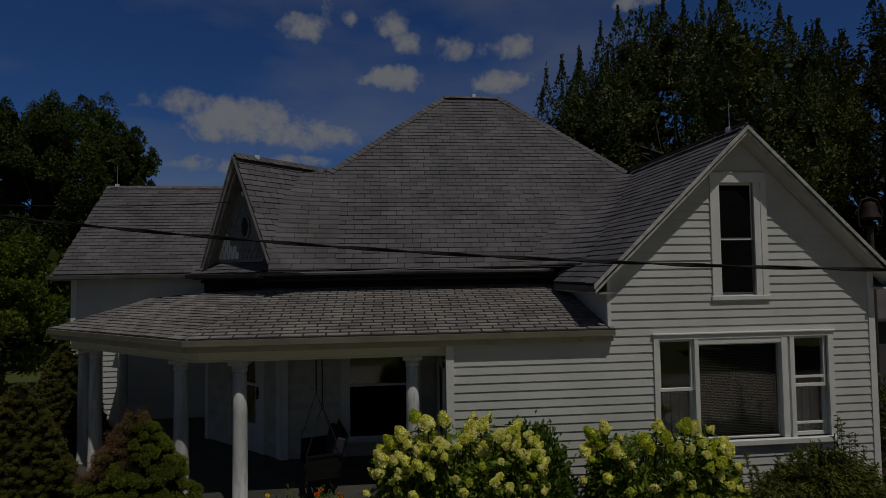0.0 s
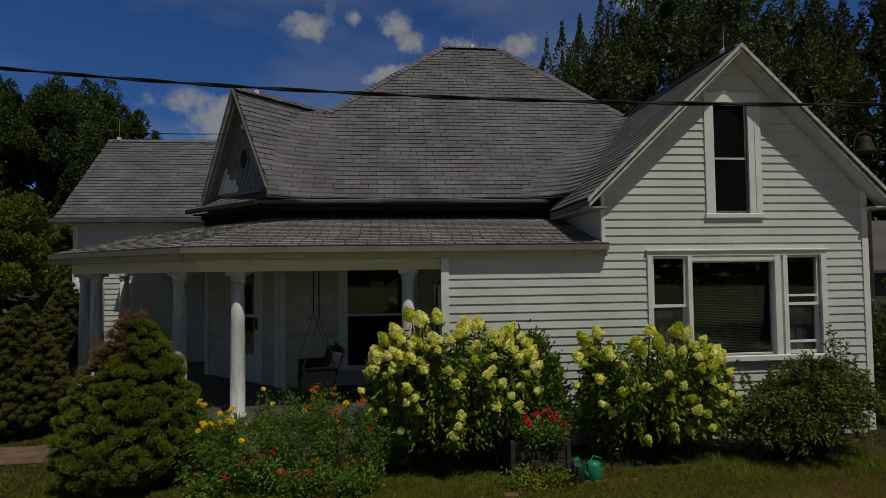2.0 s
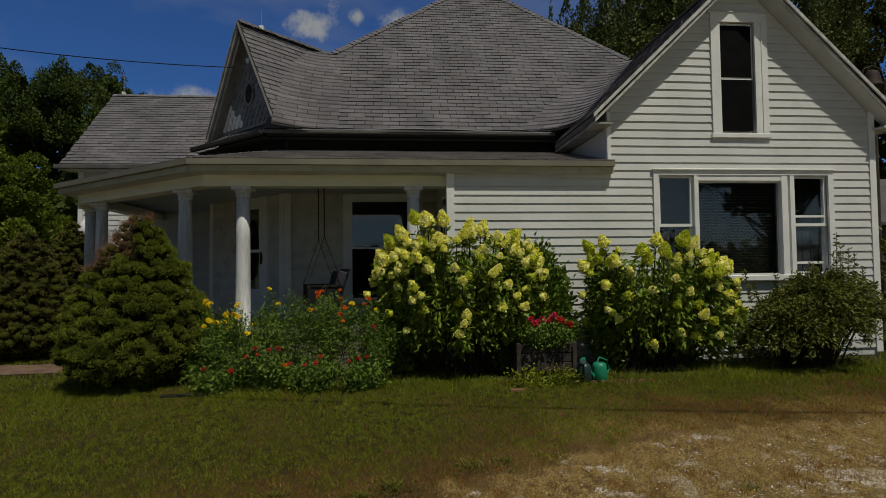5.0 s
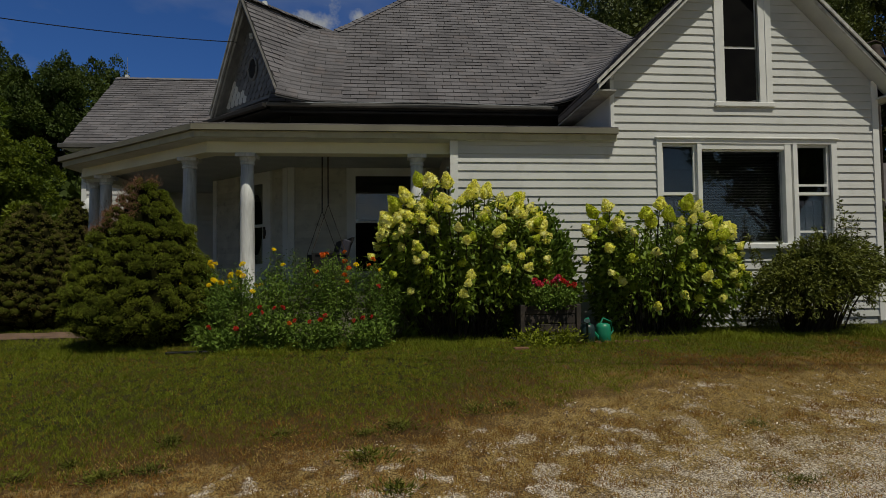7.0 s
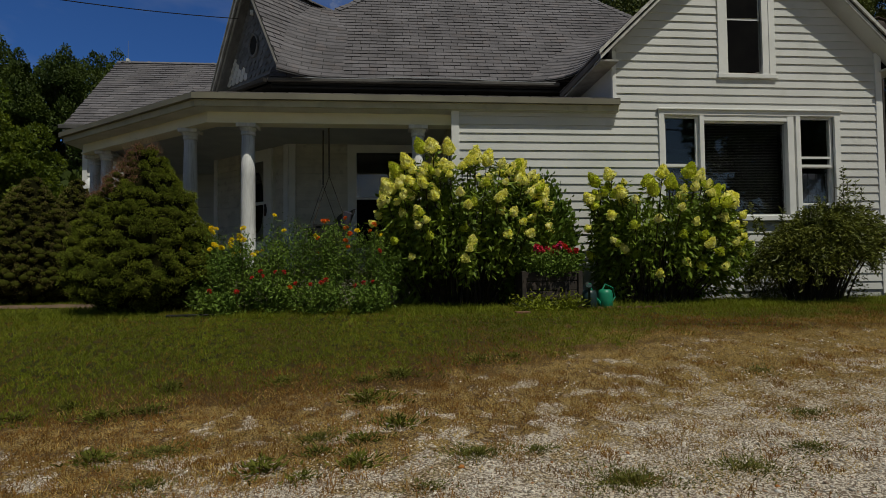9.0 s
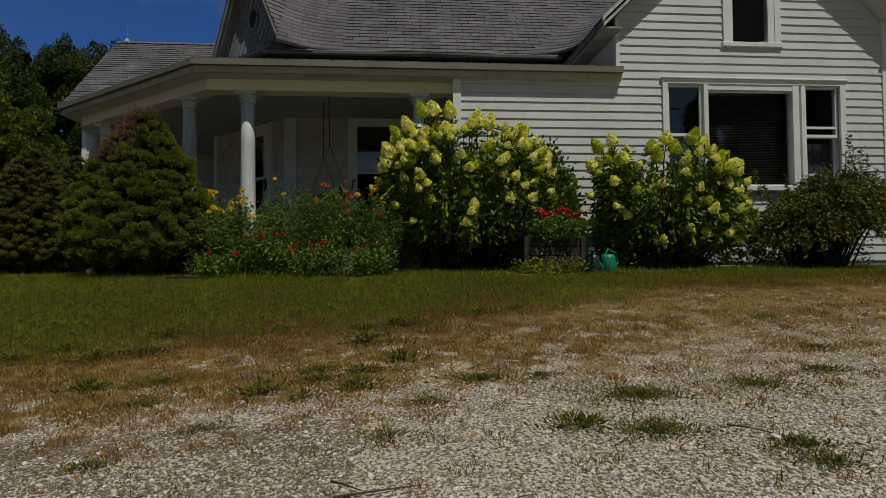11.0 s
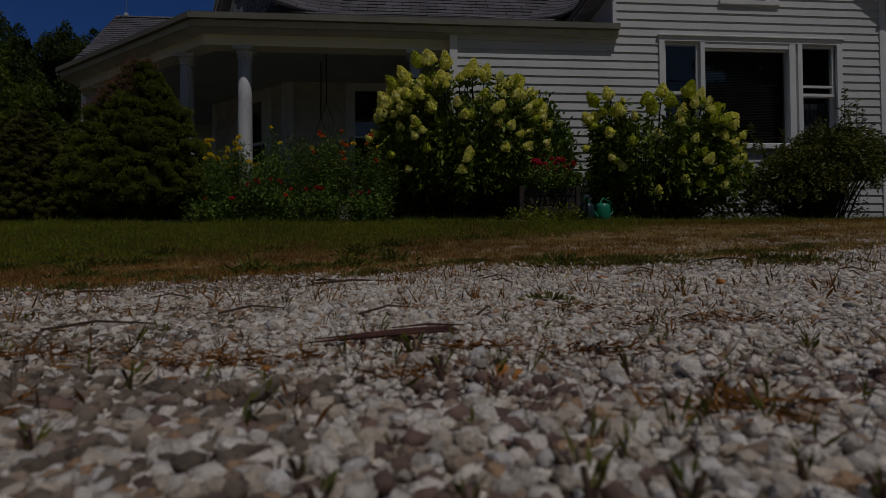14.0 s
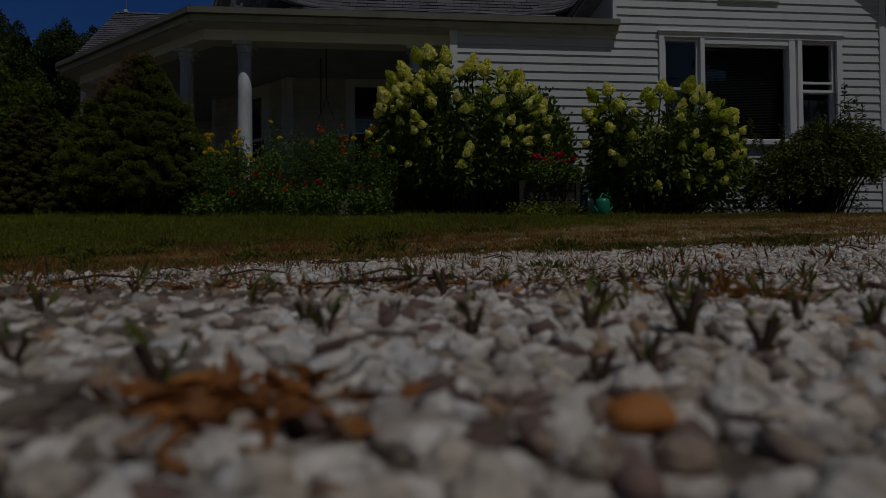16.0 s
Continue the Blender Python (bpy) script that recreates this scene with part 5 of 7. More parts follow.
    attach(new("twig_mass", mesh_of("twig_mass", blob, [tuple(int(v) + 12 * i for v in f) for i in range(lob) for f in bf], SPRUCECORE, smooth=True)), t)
    part("trunk", tube(bmesh.new(), [(x, y, z0 - 0.1), (x, y, z0 + h * 0.8)], [0.06, 0.02], 6), BARK, t)


dwarf_spruce(-3.37, 7.80, 2.26, 0.87, 11, brown=0.95, n=72000)
dwarf_spruce(-6.43, 10.35, 2.24, 0.80, 12, n=20000)
dwarf_spruce(-7.12, 13.0, 2.62, 0.80, 13, n=20000)


def panicle_mesh(name, seed, mat):
    """A blunt, knobbly cone of small four-petalled florets round a lumpy core; one unit high."""
    rng = np.random.default_rng(seed)
    n = 360
    u = rng.beta(1.05, 1.25, n)
    a = rng.uniform(0, 2 * np.pi, n)
    knob = 1 + 0.13 * np.sin(4 * a + 7 * u + seed) + 0.08 * np.sin(9 * a - 11 * u)
    rad = 0.50 * np.clip(1 - u ** 1.35, 0, 1) ** 0.62 * np.clip((u + 0.10) / 0.22, 0.35, 1) * knob * rng.uniform(0.88, 1.10, n)
    pos = np.stack([rad * np.cos(a), rad * np.sin(a), u], 1)
    out = unit(np.stack([np.cos(a), np.sin(a), 0.2 + 1.1 * u], 1))
    co = np.concatenate([leaf_quads(rng, pos - out * 0.04, out, 0.11, 0.11, 0.62) for _ in range(2)])
    cv, cf = ico(2)
    core = cv * np.array([0.38, 0.38, 0.47]) * (1.12 - 0.42 * np.clip(cv[:, 2:3], -0.4, 1)) + np.array([0, 0, 0.40])
    verts = np.concatenate([co.reshape(-1, 3), core])
    k = len(co)
    faces = [tuple(range(4 * i, 4 * i + 4)) for i in range(k)] + [tuple(int(q) + 4 * k for q in f) for f in cf]
    return mesh_of(name, verts, faces, mat)


PANS = [panicle_mesh("flower_head", 50 + i, PANICLE) for i in range(3)] + [panicle_mesh("flower_head", 60 + i, PANICLEGREEN) for i in range(2)]


def hydrangea(x, y, rx, ry, h, heads, extra, seed, label, lime=0.18, skirt=1.0):
    """heads: sideways place, height and size of the large flower heads that stand out; extra: further smaller ones.
    Upright canes fan out from a narrow foot; the leaves hang from their upper halves and the foot stays bare."""
    rng = np.random.default_rng(seed)
    z0 = float(ground_z(x, y))
    t = thing("hydrangea_bush", label, "hydrangea", "flowering hydrangeas", at=(x, y, z0))
    placed = []
    for dx, z, s in heads:
        k = min(0.95, abs(dx) / rx)
        dy = -ry * math.sqrt(1 - k * k) * (0.95 if z < h * 0.72 else 0.35 + 0.5 * rng.random())
        placed.append((x + dx, y + dy, z0 + z * (0.99 if z > h * 0.72 else 0.95) - 0.02, s * (0.76 if z > h * 0.72 else 0.60), 0 if rng.random() > (lime if s > 0.21 else lime + 0.15) else 3))
    for i in range(extra):
        a, u = rng.uniform(np.pi * 0.95, 2.05 * np.pi) if rng.random() < 0.8 else rng.uniform(0, np.pi), rng.beta(2.2, 1.0)
        zz = h * (0.20 + 0.72 * u)
        wid = math.sqrt(max(0.05, 1 - (abs(u - 0.50) / 0.66) ** 2.2))
        placed.append((x + rx * wid * 1.04 * math.cos(a), y + ry * wid * 1.22 * math.sin(a), z0 + zz, rng.uniform(0.09, 0.145), 0 if rng.random() > lime else 3))
    stems, leaves, axes = bmesh.new(), [], []
    for px, py, pz, s, kind in placed:
        bx, by = x + (px - x) * 0.42 + rng.normal(0, 0.05), y + (py - y) * 0.08 + 0.2 + rng.normal(0, 0.05)
        mid = ((bx + px) / 2 + (px - x) * 0.12, (by + py) / 2 + (py - y) * 0.14, (z0 + pz) / 2 + 0.12)
        pts = [(bx, by, z0 - 0.03), mid, (px, py, pz)]
        tube(stems, pts, [0.012, 0.009, 0.006], 5)
        m = int(10 + 30 * (pz - z0))
        for j in range(m):
            f = 1 - 0.62 * rng.random() ** 1.25
            p = np.array(pts[0]) * (1 - f) ** 2 + 2 * f * (1 - f) * np.array(mid) + f * f * np.array(pts[2])
            aa = rng.uniform(0, 2 * np.pi)
            leaves.append(p + np.array([math.cos(aa), math.sin(aa), 0]) * rng.uniform(0, 0.05))
            axes.append((math.cos(aa), math.sin(aa) - 0.1, 0.25 if f > 0.9 else -0.9))
        lean = Vector(((px - x) * 1.1, py - y - 0.3, 1.1 + rng.uniform(0, 0.7))).normalized()
        q = lean.to_track_quat("Z", "Y").to_matrix().to_4x4() @ Matrix.Rotation(rng.uniform(0, 6), 4, "Z")
        ob = attach(new("flower_head", PANS[kind + int(rng.integers(0, 3 if kind == 0 else 2))]), t)
        ob.matrix_basis = Matrix.Translation((px, py, pz - 0.2 * s)) @ q @ Matrix.Diagonal((s * rng.uniform(0.8, 1.15), s * rng.uniform(0.8, 1.15), s * rng.uniform(0.8, 1.15), 1))
    for i in range(70):
        a = rng.uniform(0, 2 * np.pi)
        b = (x + rx * 0.45 * math.cos(a), y + 0.12 + ry * 0.3 * math.sin(a), z0 - 0.03)
        tube(stems, [b, (b[0] + rng.normal(0, 0.08), b[1] + rng.normal(0, 0.06), z0 + h * rng.uniform(0.4, 0.75))], [0.010, 0.005], 4)
    part("stalk_growth", stems, CANE, t)
    n = 3600
    strand = rng.uniform(0, 1, 44)
    a, u, k = (1 + np.clip(strand[rng.integers(0, 44, n)] + rng.normal(0, 0.012, n), 0, 1)) * np.pi, rng.beta(1.6, 1.2, n) * 0.66 + 0.22, rng.uniform(0.70, 1.0, n)
    wid = np.sqrt(np.clip(1 - (np.abs(u - 0.55) / 0.62) ** 2.4, 0.02, 1)) * k
    low = 1 + (skirt - 1) * (np.cos(a) > 0) * np.clip(1.6 - 2.2 * u, 0, 1)
    front = np.stack([x + rx * wid * low * np.cos(a), y + ry * wid * np.sin(a), z0 + h * 0.88 * u], 1)
    leaves, axes = np.concatenate([np.array(leaves), front]), np.concatenate([np.array(axes), np.stack([0.6 * np.cos(a), 0.6 * np.sin(a), rng.normal(-0.35, 0.5, n)], 1)])
    n = 5200
    a, u, k = rng.uniform(-0.12 * np.pi, 1.12 * np.pi, n), rng.beta(1.3, 1.6, n), rng.uniform(0.1, 1.0, n) ** 0.5
    wid = np.sqrt(np.clip(1 - (np.abs(u - 0.45) / 0.68) ** 2.2, 0.02, 1)) * k
    low = 1 + (skirt - 1) * (np.cos(a) > 0) * np.clip(1.4 - 2.2 * u, 0, 1)
    fill = np.stack([x + rx * wid * low * np.cos(a) * 0.94, y + 0.10 + ry * wid * np.sin(a), z0 + h * 0.88 * u], 1)
    fax = np.stack([np.cos(a), -0.6 * np.sin(a), -0.6 + 0 * a], 1)
    leaves, axes = np.concatenate([leaves, fill]), np.concatenate([axes, fax])
    quads("foliage", leaf_quads(rng, leaves, axes, 0.105, 0.037, 0.55), HYLEAF, t)


hydrangea(0.95, 7.72, 1.15, 0.66, 2.10,
          [(-0.99, 1.65, 0.27), (-0.89, 1.87, 0.27), (-0.76, 1.97, 0.27), (-0.59, 2.19, 0.27), (-0.46, 2.16, 0.27), (-0.69, 1.82, 0.27), (-0.74, 1.52, 0.27), (-0.51, 1.81, 0.27),
           (-0.36, 1.9, 0.27), (-0.44, 1.53, 0.27), (-0.84, 1.34, 0.2), (-0.67, 1.26, 0.2), (-1.24, 1.23, 0.2), (-0.5, 1.01, 0.2), (-0.95, 0.97, 0.2), (-0.23, 2.16, 0.27),
           (0.1, 2.03, 0.26), (0.28, 2.03, 0.26), (0.51, 1.87, 0.26), (0.69, 1.76, 0.26), (0.69, 1.92, 0.26), (0.27, 1.69, 0.26), (0.45, 1.58, 0.26), (0.06, 1.47, 0.2),
           (0.4, 1.36, 0.2), (0.58, 1.34, 0.2), (0.87, 1.57, 0.26), (1.03, 1.57, 0.26), (0.84, 1.27, 0.2), (-0.07, 1.12, 0.2), (0.5, 1.03, 0.2), (0.03, 0.94, 0.2)],
          84, 21, "tall hydrangea bush with cream and lime flower heads")
hydrangea(3.90, 7.80, 1.10, 0.58, 1.86,
          [(-1.02, 1.78, 0.26), (-0.83, 1.87, 0.26), (-1.11, 1.54, 0.26), (-0.76, 1.58, 0.26), (-0.65, 1.47, 0.26), (-0.37, 1.74, 0.26), (-0.29, 1.62, 0.26), (-0.12, 1.88, 0.26),
           (-0.04, 1.72, 0.26), (0.12, 1.54, 0.26), (0.22, 1.88, 0.26), (0.41, 1.80, 0.26), (0.54, 1.59, 0.26), (0.62, 1.27, 0.26), (0.86, 1.50, 0.32), (-0.83, 0.92, 0.2),
           (-0.75, 0.82, 0.2), (-0.0, 1.02, 0.2), (0.3, 1.01, 0.2), (0.19, 1.2, 0.2), (1.03, 0.97, 0.2), (1.2, 0.90, 0.2), (0.91, 0.84, 0.2), (0.54, 0.77, 0.2),
           (1.12, 0.72, 0.2), (0.98, 1.12, 0.2), (0.04, 0.63, 0.2), (0.26, 0.57, 0.2), (-0.32, 0.46, 0.2), (0.65, 0.55, 0.2)],
          46, 22, "hydrangea bush below the window with lime green heads", lime=0.42, skirt=1.35)


def shrub(name, x, y, rx, ry, h, n, mat, seed, label, leaf=(0.07, 0.022), sprigs=0, category="shrub", flare=0.45):
    rng = np.random.default_rng(seed)
    z0 = float(ground_z(x, y))
    t = thing(name, label, category, at=(x, y, z0))
    stems = bmesh.new()
    pos, ax = [], []
    ns = 46
    for i in range(ns):
        a, k = rng.uniform(0, 2 * np.pi), rng.uniform(0.1, 1.0) ** 0.6
        zz = h * math.sqrt(max(0.04, 1 - k ** 2.4)) * rng.uniform(0.78, 1.0)
        tip = np.array([x + rx * k * math.cos(a), y + ry * k * math.sin(a), z0 + max(0.2, zz)])
        base = np.array([x + rx * k * 0.3 * math.cos(a), y + ry * k * 0.3 * math.sin(a), z0 - 0.02])
        tube(stems, [base, (base + tip) / 2 + np.array([0, 0, 0.08]), tip], [0.012, 0.008, 0.004], 5)
        c = n // ns
        f = rng.beta(2.2, 1.1, c)[:, None]
        pp = base * (1 - f) + tip * f + rng.normal(0, 0.065, (c, 3)) * (0.6 + 0.6 * f)
        pos.append(pp)
        ax.append(unit(tip - base + np.zeros((c, 3))) * 0.4 + unit(pp - np.array([x, y, z0 + h * 0.35])) * 0.8)
    for i in range(sprigs):
        a = rng.uniform(-0.9, 0.9) if rng.random() < 0.6 else rng.uniform(0, 2 * np.pi)
        k = rng.uniform(0.2, 0.95)
        b0 = np.array([x + rx * k * math.cos(a), y + ry * k * math.sin(a), z0 + h * math.sqrt(max(0.05, 1 - k * k)) * 0.85])
        t1 = b0 + np.array([rng.normal(0, 0.12), rng.normal(0, 0.1), rng.uniform(0.22, 0.5)])
        tube(stems, [b0, t1], [0.006, 0.003], 4)
        c = 34
        f = rng.uniform(0, 1, c)[:, None]
        pos.append(b0 * (1 - f) + t1 * f)
        ax.append(rng.normal(0, 1, (c, 3)) + np.array([0, 0, 0.7]))
    pos, ax = np.concatenate(pos), np.concatenate(ax)
    pos[:, 2] = np.maximum(pos[:, 2], z0 + 0.02)
    part("stalk_growth", stems, STEM, t)
    quads("foliage", leaf_quads(rng, pos, ax, leaf[0], leaf[1], flare), mat, t)
    return t


def arching_shrub(x, y, rx, ry, h, stems_n, seed, label, shoots):
    """Stems rise from one foot and arch over; leaves clothe their outer halves. shoots: upright young shoots (dx, dy, height)."""
    rng = np.random.default_rng(seed)
    z0 = float(ground_z(x, y))
    t = thing("arching_shrub", label, "shrub", at=(x, y, z0))
    stems, pos, ax = bmesh.new(), [], []
    for i in range(stems_n):
        a, k = rng.uniform(0, 2 * np.pi), rng.uniform(0.05, 1.0) ** 0.55
        ca, sa = math.cos(a), math.sin(a)
        b = np.array([x + 0.35 * rx * k * ca + rng.normal(0, 0.05), y + 0.12 + 0.18 * ry * sa, z0 - 0.03])
        crown = np.array([x + rx * k * 0.75 * ca, y + ry * k * 0.7 * sa, z0 + h * (1.10 - 0.30 * k * k + 0.26 * k * ca) * rng.uniform(0.74, 1.12)])
        tip = np.array([x + rx * k * rng.uniform(0.95, 1.22) * ca, y + ry * k * 1.05 * sa, z0 + max(0.22, h * (1.0 - 0.72 * k ** 2.2 + 0.20 * k * ca) * rng.uniform(0.80, 1.04))])
        pts = [b * (1 - f) ** 2 + 2 * f * (1 - f) * crown + f * f * tip for f in np.linspace(0, 1, 6)]
        tube(stems, pts, [0.011, 0.010, 0.008, 0.006, 0.005, 0.003], 4)
        c = 135
        f = (1 - 0.60 * rng.random(c) ** 1.1)[:, None]
        p = b * (1 - f) ** 2 + 2 * f * (1 - f) * crown + f * f * tip
        pos.append(p + rng.normal(0, 0.035, (c, 3)))
        d = unit(2 * (1 - f) * (crown - b) + 2 * f * (tip - crown))
        ax.append(d * 0.8 + rng.normal(0, 0.5, (c, 3)) + np.array([0, 0, 0.1]))
    for dx, dy, hh in shoots:
        b, tp = np.array([x + dx * 0.9, y + dy, z0 + h * 0.7]), np.array([x + dx, y + dy, z0 + hh])
        tube(stems, [b, tp], [0.006, 0.003], 4)
        c = 90
        f = rng.uniform(0, 1, c)[:, None]
        pos.append(b * (1 - f) + tp * f)
        ax.append(rng.normal(0, 1, (c, 3)) * np.array([1, 1, 0.5]) + np.array([0, 0, 0.4]))
    m = 4200
    a, k, u = rng.uniform(0, np.pi, m), rng.uniform(0, 1, m) ** 0.5, rng.uniform(0.02, 0.85, m)
    pos.append(np.stack([x + rx * 0.85 * k * np.cos(a), y + 0.1 + ry * k * np.sin(a), z0 + h * u * np.sqrt(np.clip(1 - 0.6 * k * k, 0, 1))], 1))
    ax.append(rng.normal(0, 1, (m, 3)))
    a, u = rng.uniform(np.pi, 2 * np.pi, 2900), 0.38 + 0.58 * rng.beta(1.7, 1.0, 2900)
    wid = np.sqrt(np.clip(1 - (np.abs(u - 0.45) / 0.60) ** 2.6, 0.02, 1)) * rng.uniform(0.62, 1.0, 2900) * (1 + 0.10 * np.sin(9 * a + 3 * u))
    pos.append(np.stack([x + rx * wid * np.cos(a), y + ry * wid * np.sin(a), z0 + h * u * (0.92 + 0.15 * np.cos(a))], 1))
    ax.append(np.stack([np.cos(a), np.sin(a), -0.3 + 0 * a], 1))
    part("stalk_growth", stems, CANE, t)
    quads("foliage", leaf_quads(rng, np.concatenate(pos), np.concatenate(ax), 0.062, 0.021, 0.65), BUSHLEAF, t)


arching_shrub(6.06, 7.50, 1.06, 0.66, 1.34, 190, 31, "dark arching leafy shrub under the window's end",
              [(0.36, -0.1, 1.95), (0.68, -0.05, 1.66), (0.52, 0.0, 1.5), (0.05, 0.0, 1.50), (-0.45, 0.1, 1.34), (0.95, -0.1, 1.22), (-0.80, 0.1, 1.2), (-1.12, 0.1, 1.25), (-1.00, 0.0, 1.42), (0.25, 0.1, 1.5), (0.45, -0.2, 1.72), (0.60, 0.1, 1.78), (0.30, -0.1, 1.68), (0.85, 0.0, 1.45)])
shrub("climbing_vine", 2.05, 7.95, 0.62, 0.34, 1.92, 19000, VINELEAF, 32, "dense dark green vine clump against the wall", leaf=(0.078, 0.052), sprigs=2)
shrub("side_shrub", 9.3, 8.7, 0.95, 0.95, 2.6, 11000, BUSHLEAF, 33, "leafy green shrub beside the house corner", leaf=(0.09, 0.04), sprigs=10)


def blossom_mesh(name, mat, seed):
    """A ruffled pompon flower, one unit across."""
    rng = np.random.default_rng(seed)
    n = 120
    a, u = rng.uniform(0, 2 * np.pi, n), rng.uniform(-0.15, 1, n)
    out = np.stack([np.cos(a) * np.sqrt(1 - u * u), np.sin(a) * np.sqrt(1 - u * u), u * 0.8], 1)
    co = leaf_quads(rng, out * 0.30, out, 0.24, 0.24, 0.7)
    return mesh_of(name, co.reshape(-1, 3), [tuple(range(4 * i, 4 * i + 4)) for i in range(n)], mat)


BLOOM = {k: blossom_mesh("blossom", m, i) for i, (k, m) in enumerate((("m", MAGENTA), ("y", YELLOW), ("o", ORANGE), ("r", RED), ("p", PINK)))}


def flowering_plant(name, x, y, r, h, n, blooms, seed, label, leaf=(0.052, 0.014), mat=None, size=0.075, base=None):
    """blooms: a string of colours."""
    rng = np.random.default_rng(seed)
    z0 = float(ground_z(x, y)) if base is None else base
    t = thing(name, label, "flower", "flower bed by the porch", at=(x, y, z0))
    stems = bmesh.new()
    pos, ax = [], []
    ns = 22
    for i in range(ns):
        a, k = rng.uniform(0, 2 * np.pi), rng.uniform(0, 1) ** 0.5
        tip = np.array([x + r * k * math.cos(a), y + r * 0.8 * k * math.sin(a), z0 + h * (1 - 0.35 * k * k) * rng.uniform(0.9, 1.15)])
        b0 = np.array([x + r * 0.3 * k * math.cos(a), y + r * 0.25 * k * math.sin(a), z0 - 0.02])
        tube(stems, [b0, tip], [0.007, 0.003], 4)
        c = int(1.7 * n) // ns
        f = rng.beta(1.5, 1.15, c)[:, None]
        pos.append(b0 * (1 - f) + tip * f + rng.normal(0, 0.06, (c, 3)))
        ax.append(rng.normal(0, 1, (c, 3)) + np.array([0, -0.2, 0.4]))
        if i < len(blooms):
            s = size * rng.uniform(0.75, 1.2)
            tip[1] -= 0.13
            ob = attach(new("blossom", BLOOM[blooms[i]]), t)
            ob.matrix_basis = Matrix.Translation(tip + np.array([0, 0, 0.085])) @ pose(0, 0, 0, rng.uniform(15, 60), rng.uniform(-25, 25), rng.uniform(0, 360)) @ Matrix.Diagonal((s, s, s, 1))
    pos = np.concatenate(pos)
    pos[:, 2] = np.maximum(pos[:, 2], z0 + 0.02)
    part("stalk_growth", stems, STEM, t)
    quads("foliage", leaf_quads(rng, pos, np.concatenate(ax), leaf[0], leaf[1], 0.5), mat or MARILEAF, t)


MG = "bushy marigold plant with feathery leaves and "
flowering_plant("marigold_plant", -2.42, 7.57, 0.40, 0.95, 3300, "yyyyyyyyyyyyy", 41, MG + "yellow blossoms", size=0.076)
flowering_plant("marigold_plant", -1.95, 7.32, 0.45, 0.92, 3600, "yyyyyyyyyy", 42, MG + "yellow blossoms", size=0.072)
flowering_plant("marigold_plant", -1.40, 7.57, 0.48, 1.08, 3900, "yyoy", 43, MG + "a few yellow blossoms", size=0.058)
flowering_plant("marigold_plant", -0.85, 7.52, 0.50, 1.10, 4200, "ooooyoo", 44, MG + "orange blossoms", size=0.070)
flowering_plant("marigold_plant", -0.30, 7.47, 0.45, 1.02, 3900, "oroooyo", 45, MG + "orange blossoms", size=0.070)
flowering_plant("zinnia_plant", -1.55, 7.12, 0.32, 0.46, 1100, "rrrrr", 46, "low zinnia plant with red blossoms", leaf=(0.06, 0.022), size=0.062)
flowering_plant("zinnia_plant", -1.00, 7.06, 0.34, 0.38, 1100, "rrorr", 47, "low zinnia plant with red blossoms", leaf=(0.06, 0.022), size=0.062)
flowering_plant("zinnia_plant", -2.15, 7.08, 0.24, 0.26, 900, "rrr", 48, "low zinnia plant with red blossoms", leaf=(0.06, 0.022), size=0.062)
flowering_plant("zinnia_plant", -0.35, 7.04, 0.34, 0.32, 1100, "rrr", 49, "low zinnia plant with red blossoms", leaf=(0.06, 0.022), size=0.062)
flowering_plant("petunia_plant", 2.10, 7.34, 0.42, 0.34, 1700, "prpmrpprmppmrprppmrp", 52, "mound of pink and red petunias in a wooden planter", leaf=(0.05, 0.026), size=0.085, base=0.40)


def planter():
    t = thing("wooden_planter", "weathered brown board planter standing on legs", "planter", at=(2.08, 7.35, 0.0))
    for k, z in enumerate((0.10, 0.225, 0.35)):
        part("board", boxes((1.68 - 0.008 * k, 2.44 + 0.006 * k, 7.22 + 0.004 * (k % 2), 7.25, z, z + 0.118), bevel=0.006), OLDWOOD, t)
        part("board", boxes((1.68, 2.44, 7.72, 7.75, z, z + 0.118)), OLDWOOD, t)
    for xx in (1.66, 2.42):
        part("end_board", boxes((xx, xx + 0.03, 7.25, 7.72, 0.10, 0.46)), OLDWOOD, t)
        for yy in (7.195, 7.68):
            part("leg", boxes((xx - 0.01, xx + 0.05, yy, yy + 0.07, -0.12, 0.48), bevel=0.005), OLDWOOD, t)
    part("soil", boxes((1.69, 2.43, 7.25, 7.72, 0.12, 0.43)), SPRUCECORE, t)


planter()
flowering_plant("trailing_plant", 1.80, 7.02, 0.34, 0.13, 420, "", 53, "leafy green plants growing in front of the planter", leaf=(0.06, 0.022), mat=GRASS)
flowering_plant("trailing_plant", 2.20, 7.02, 0.26, 0.12, 300, "", 54, "leafy green plants growing in front of the planter", leaf=(0.06, 0.022), mat=GRASS)


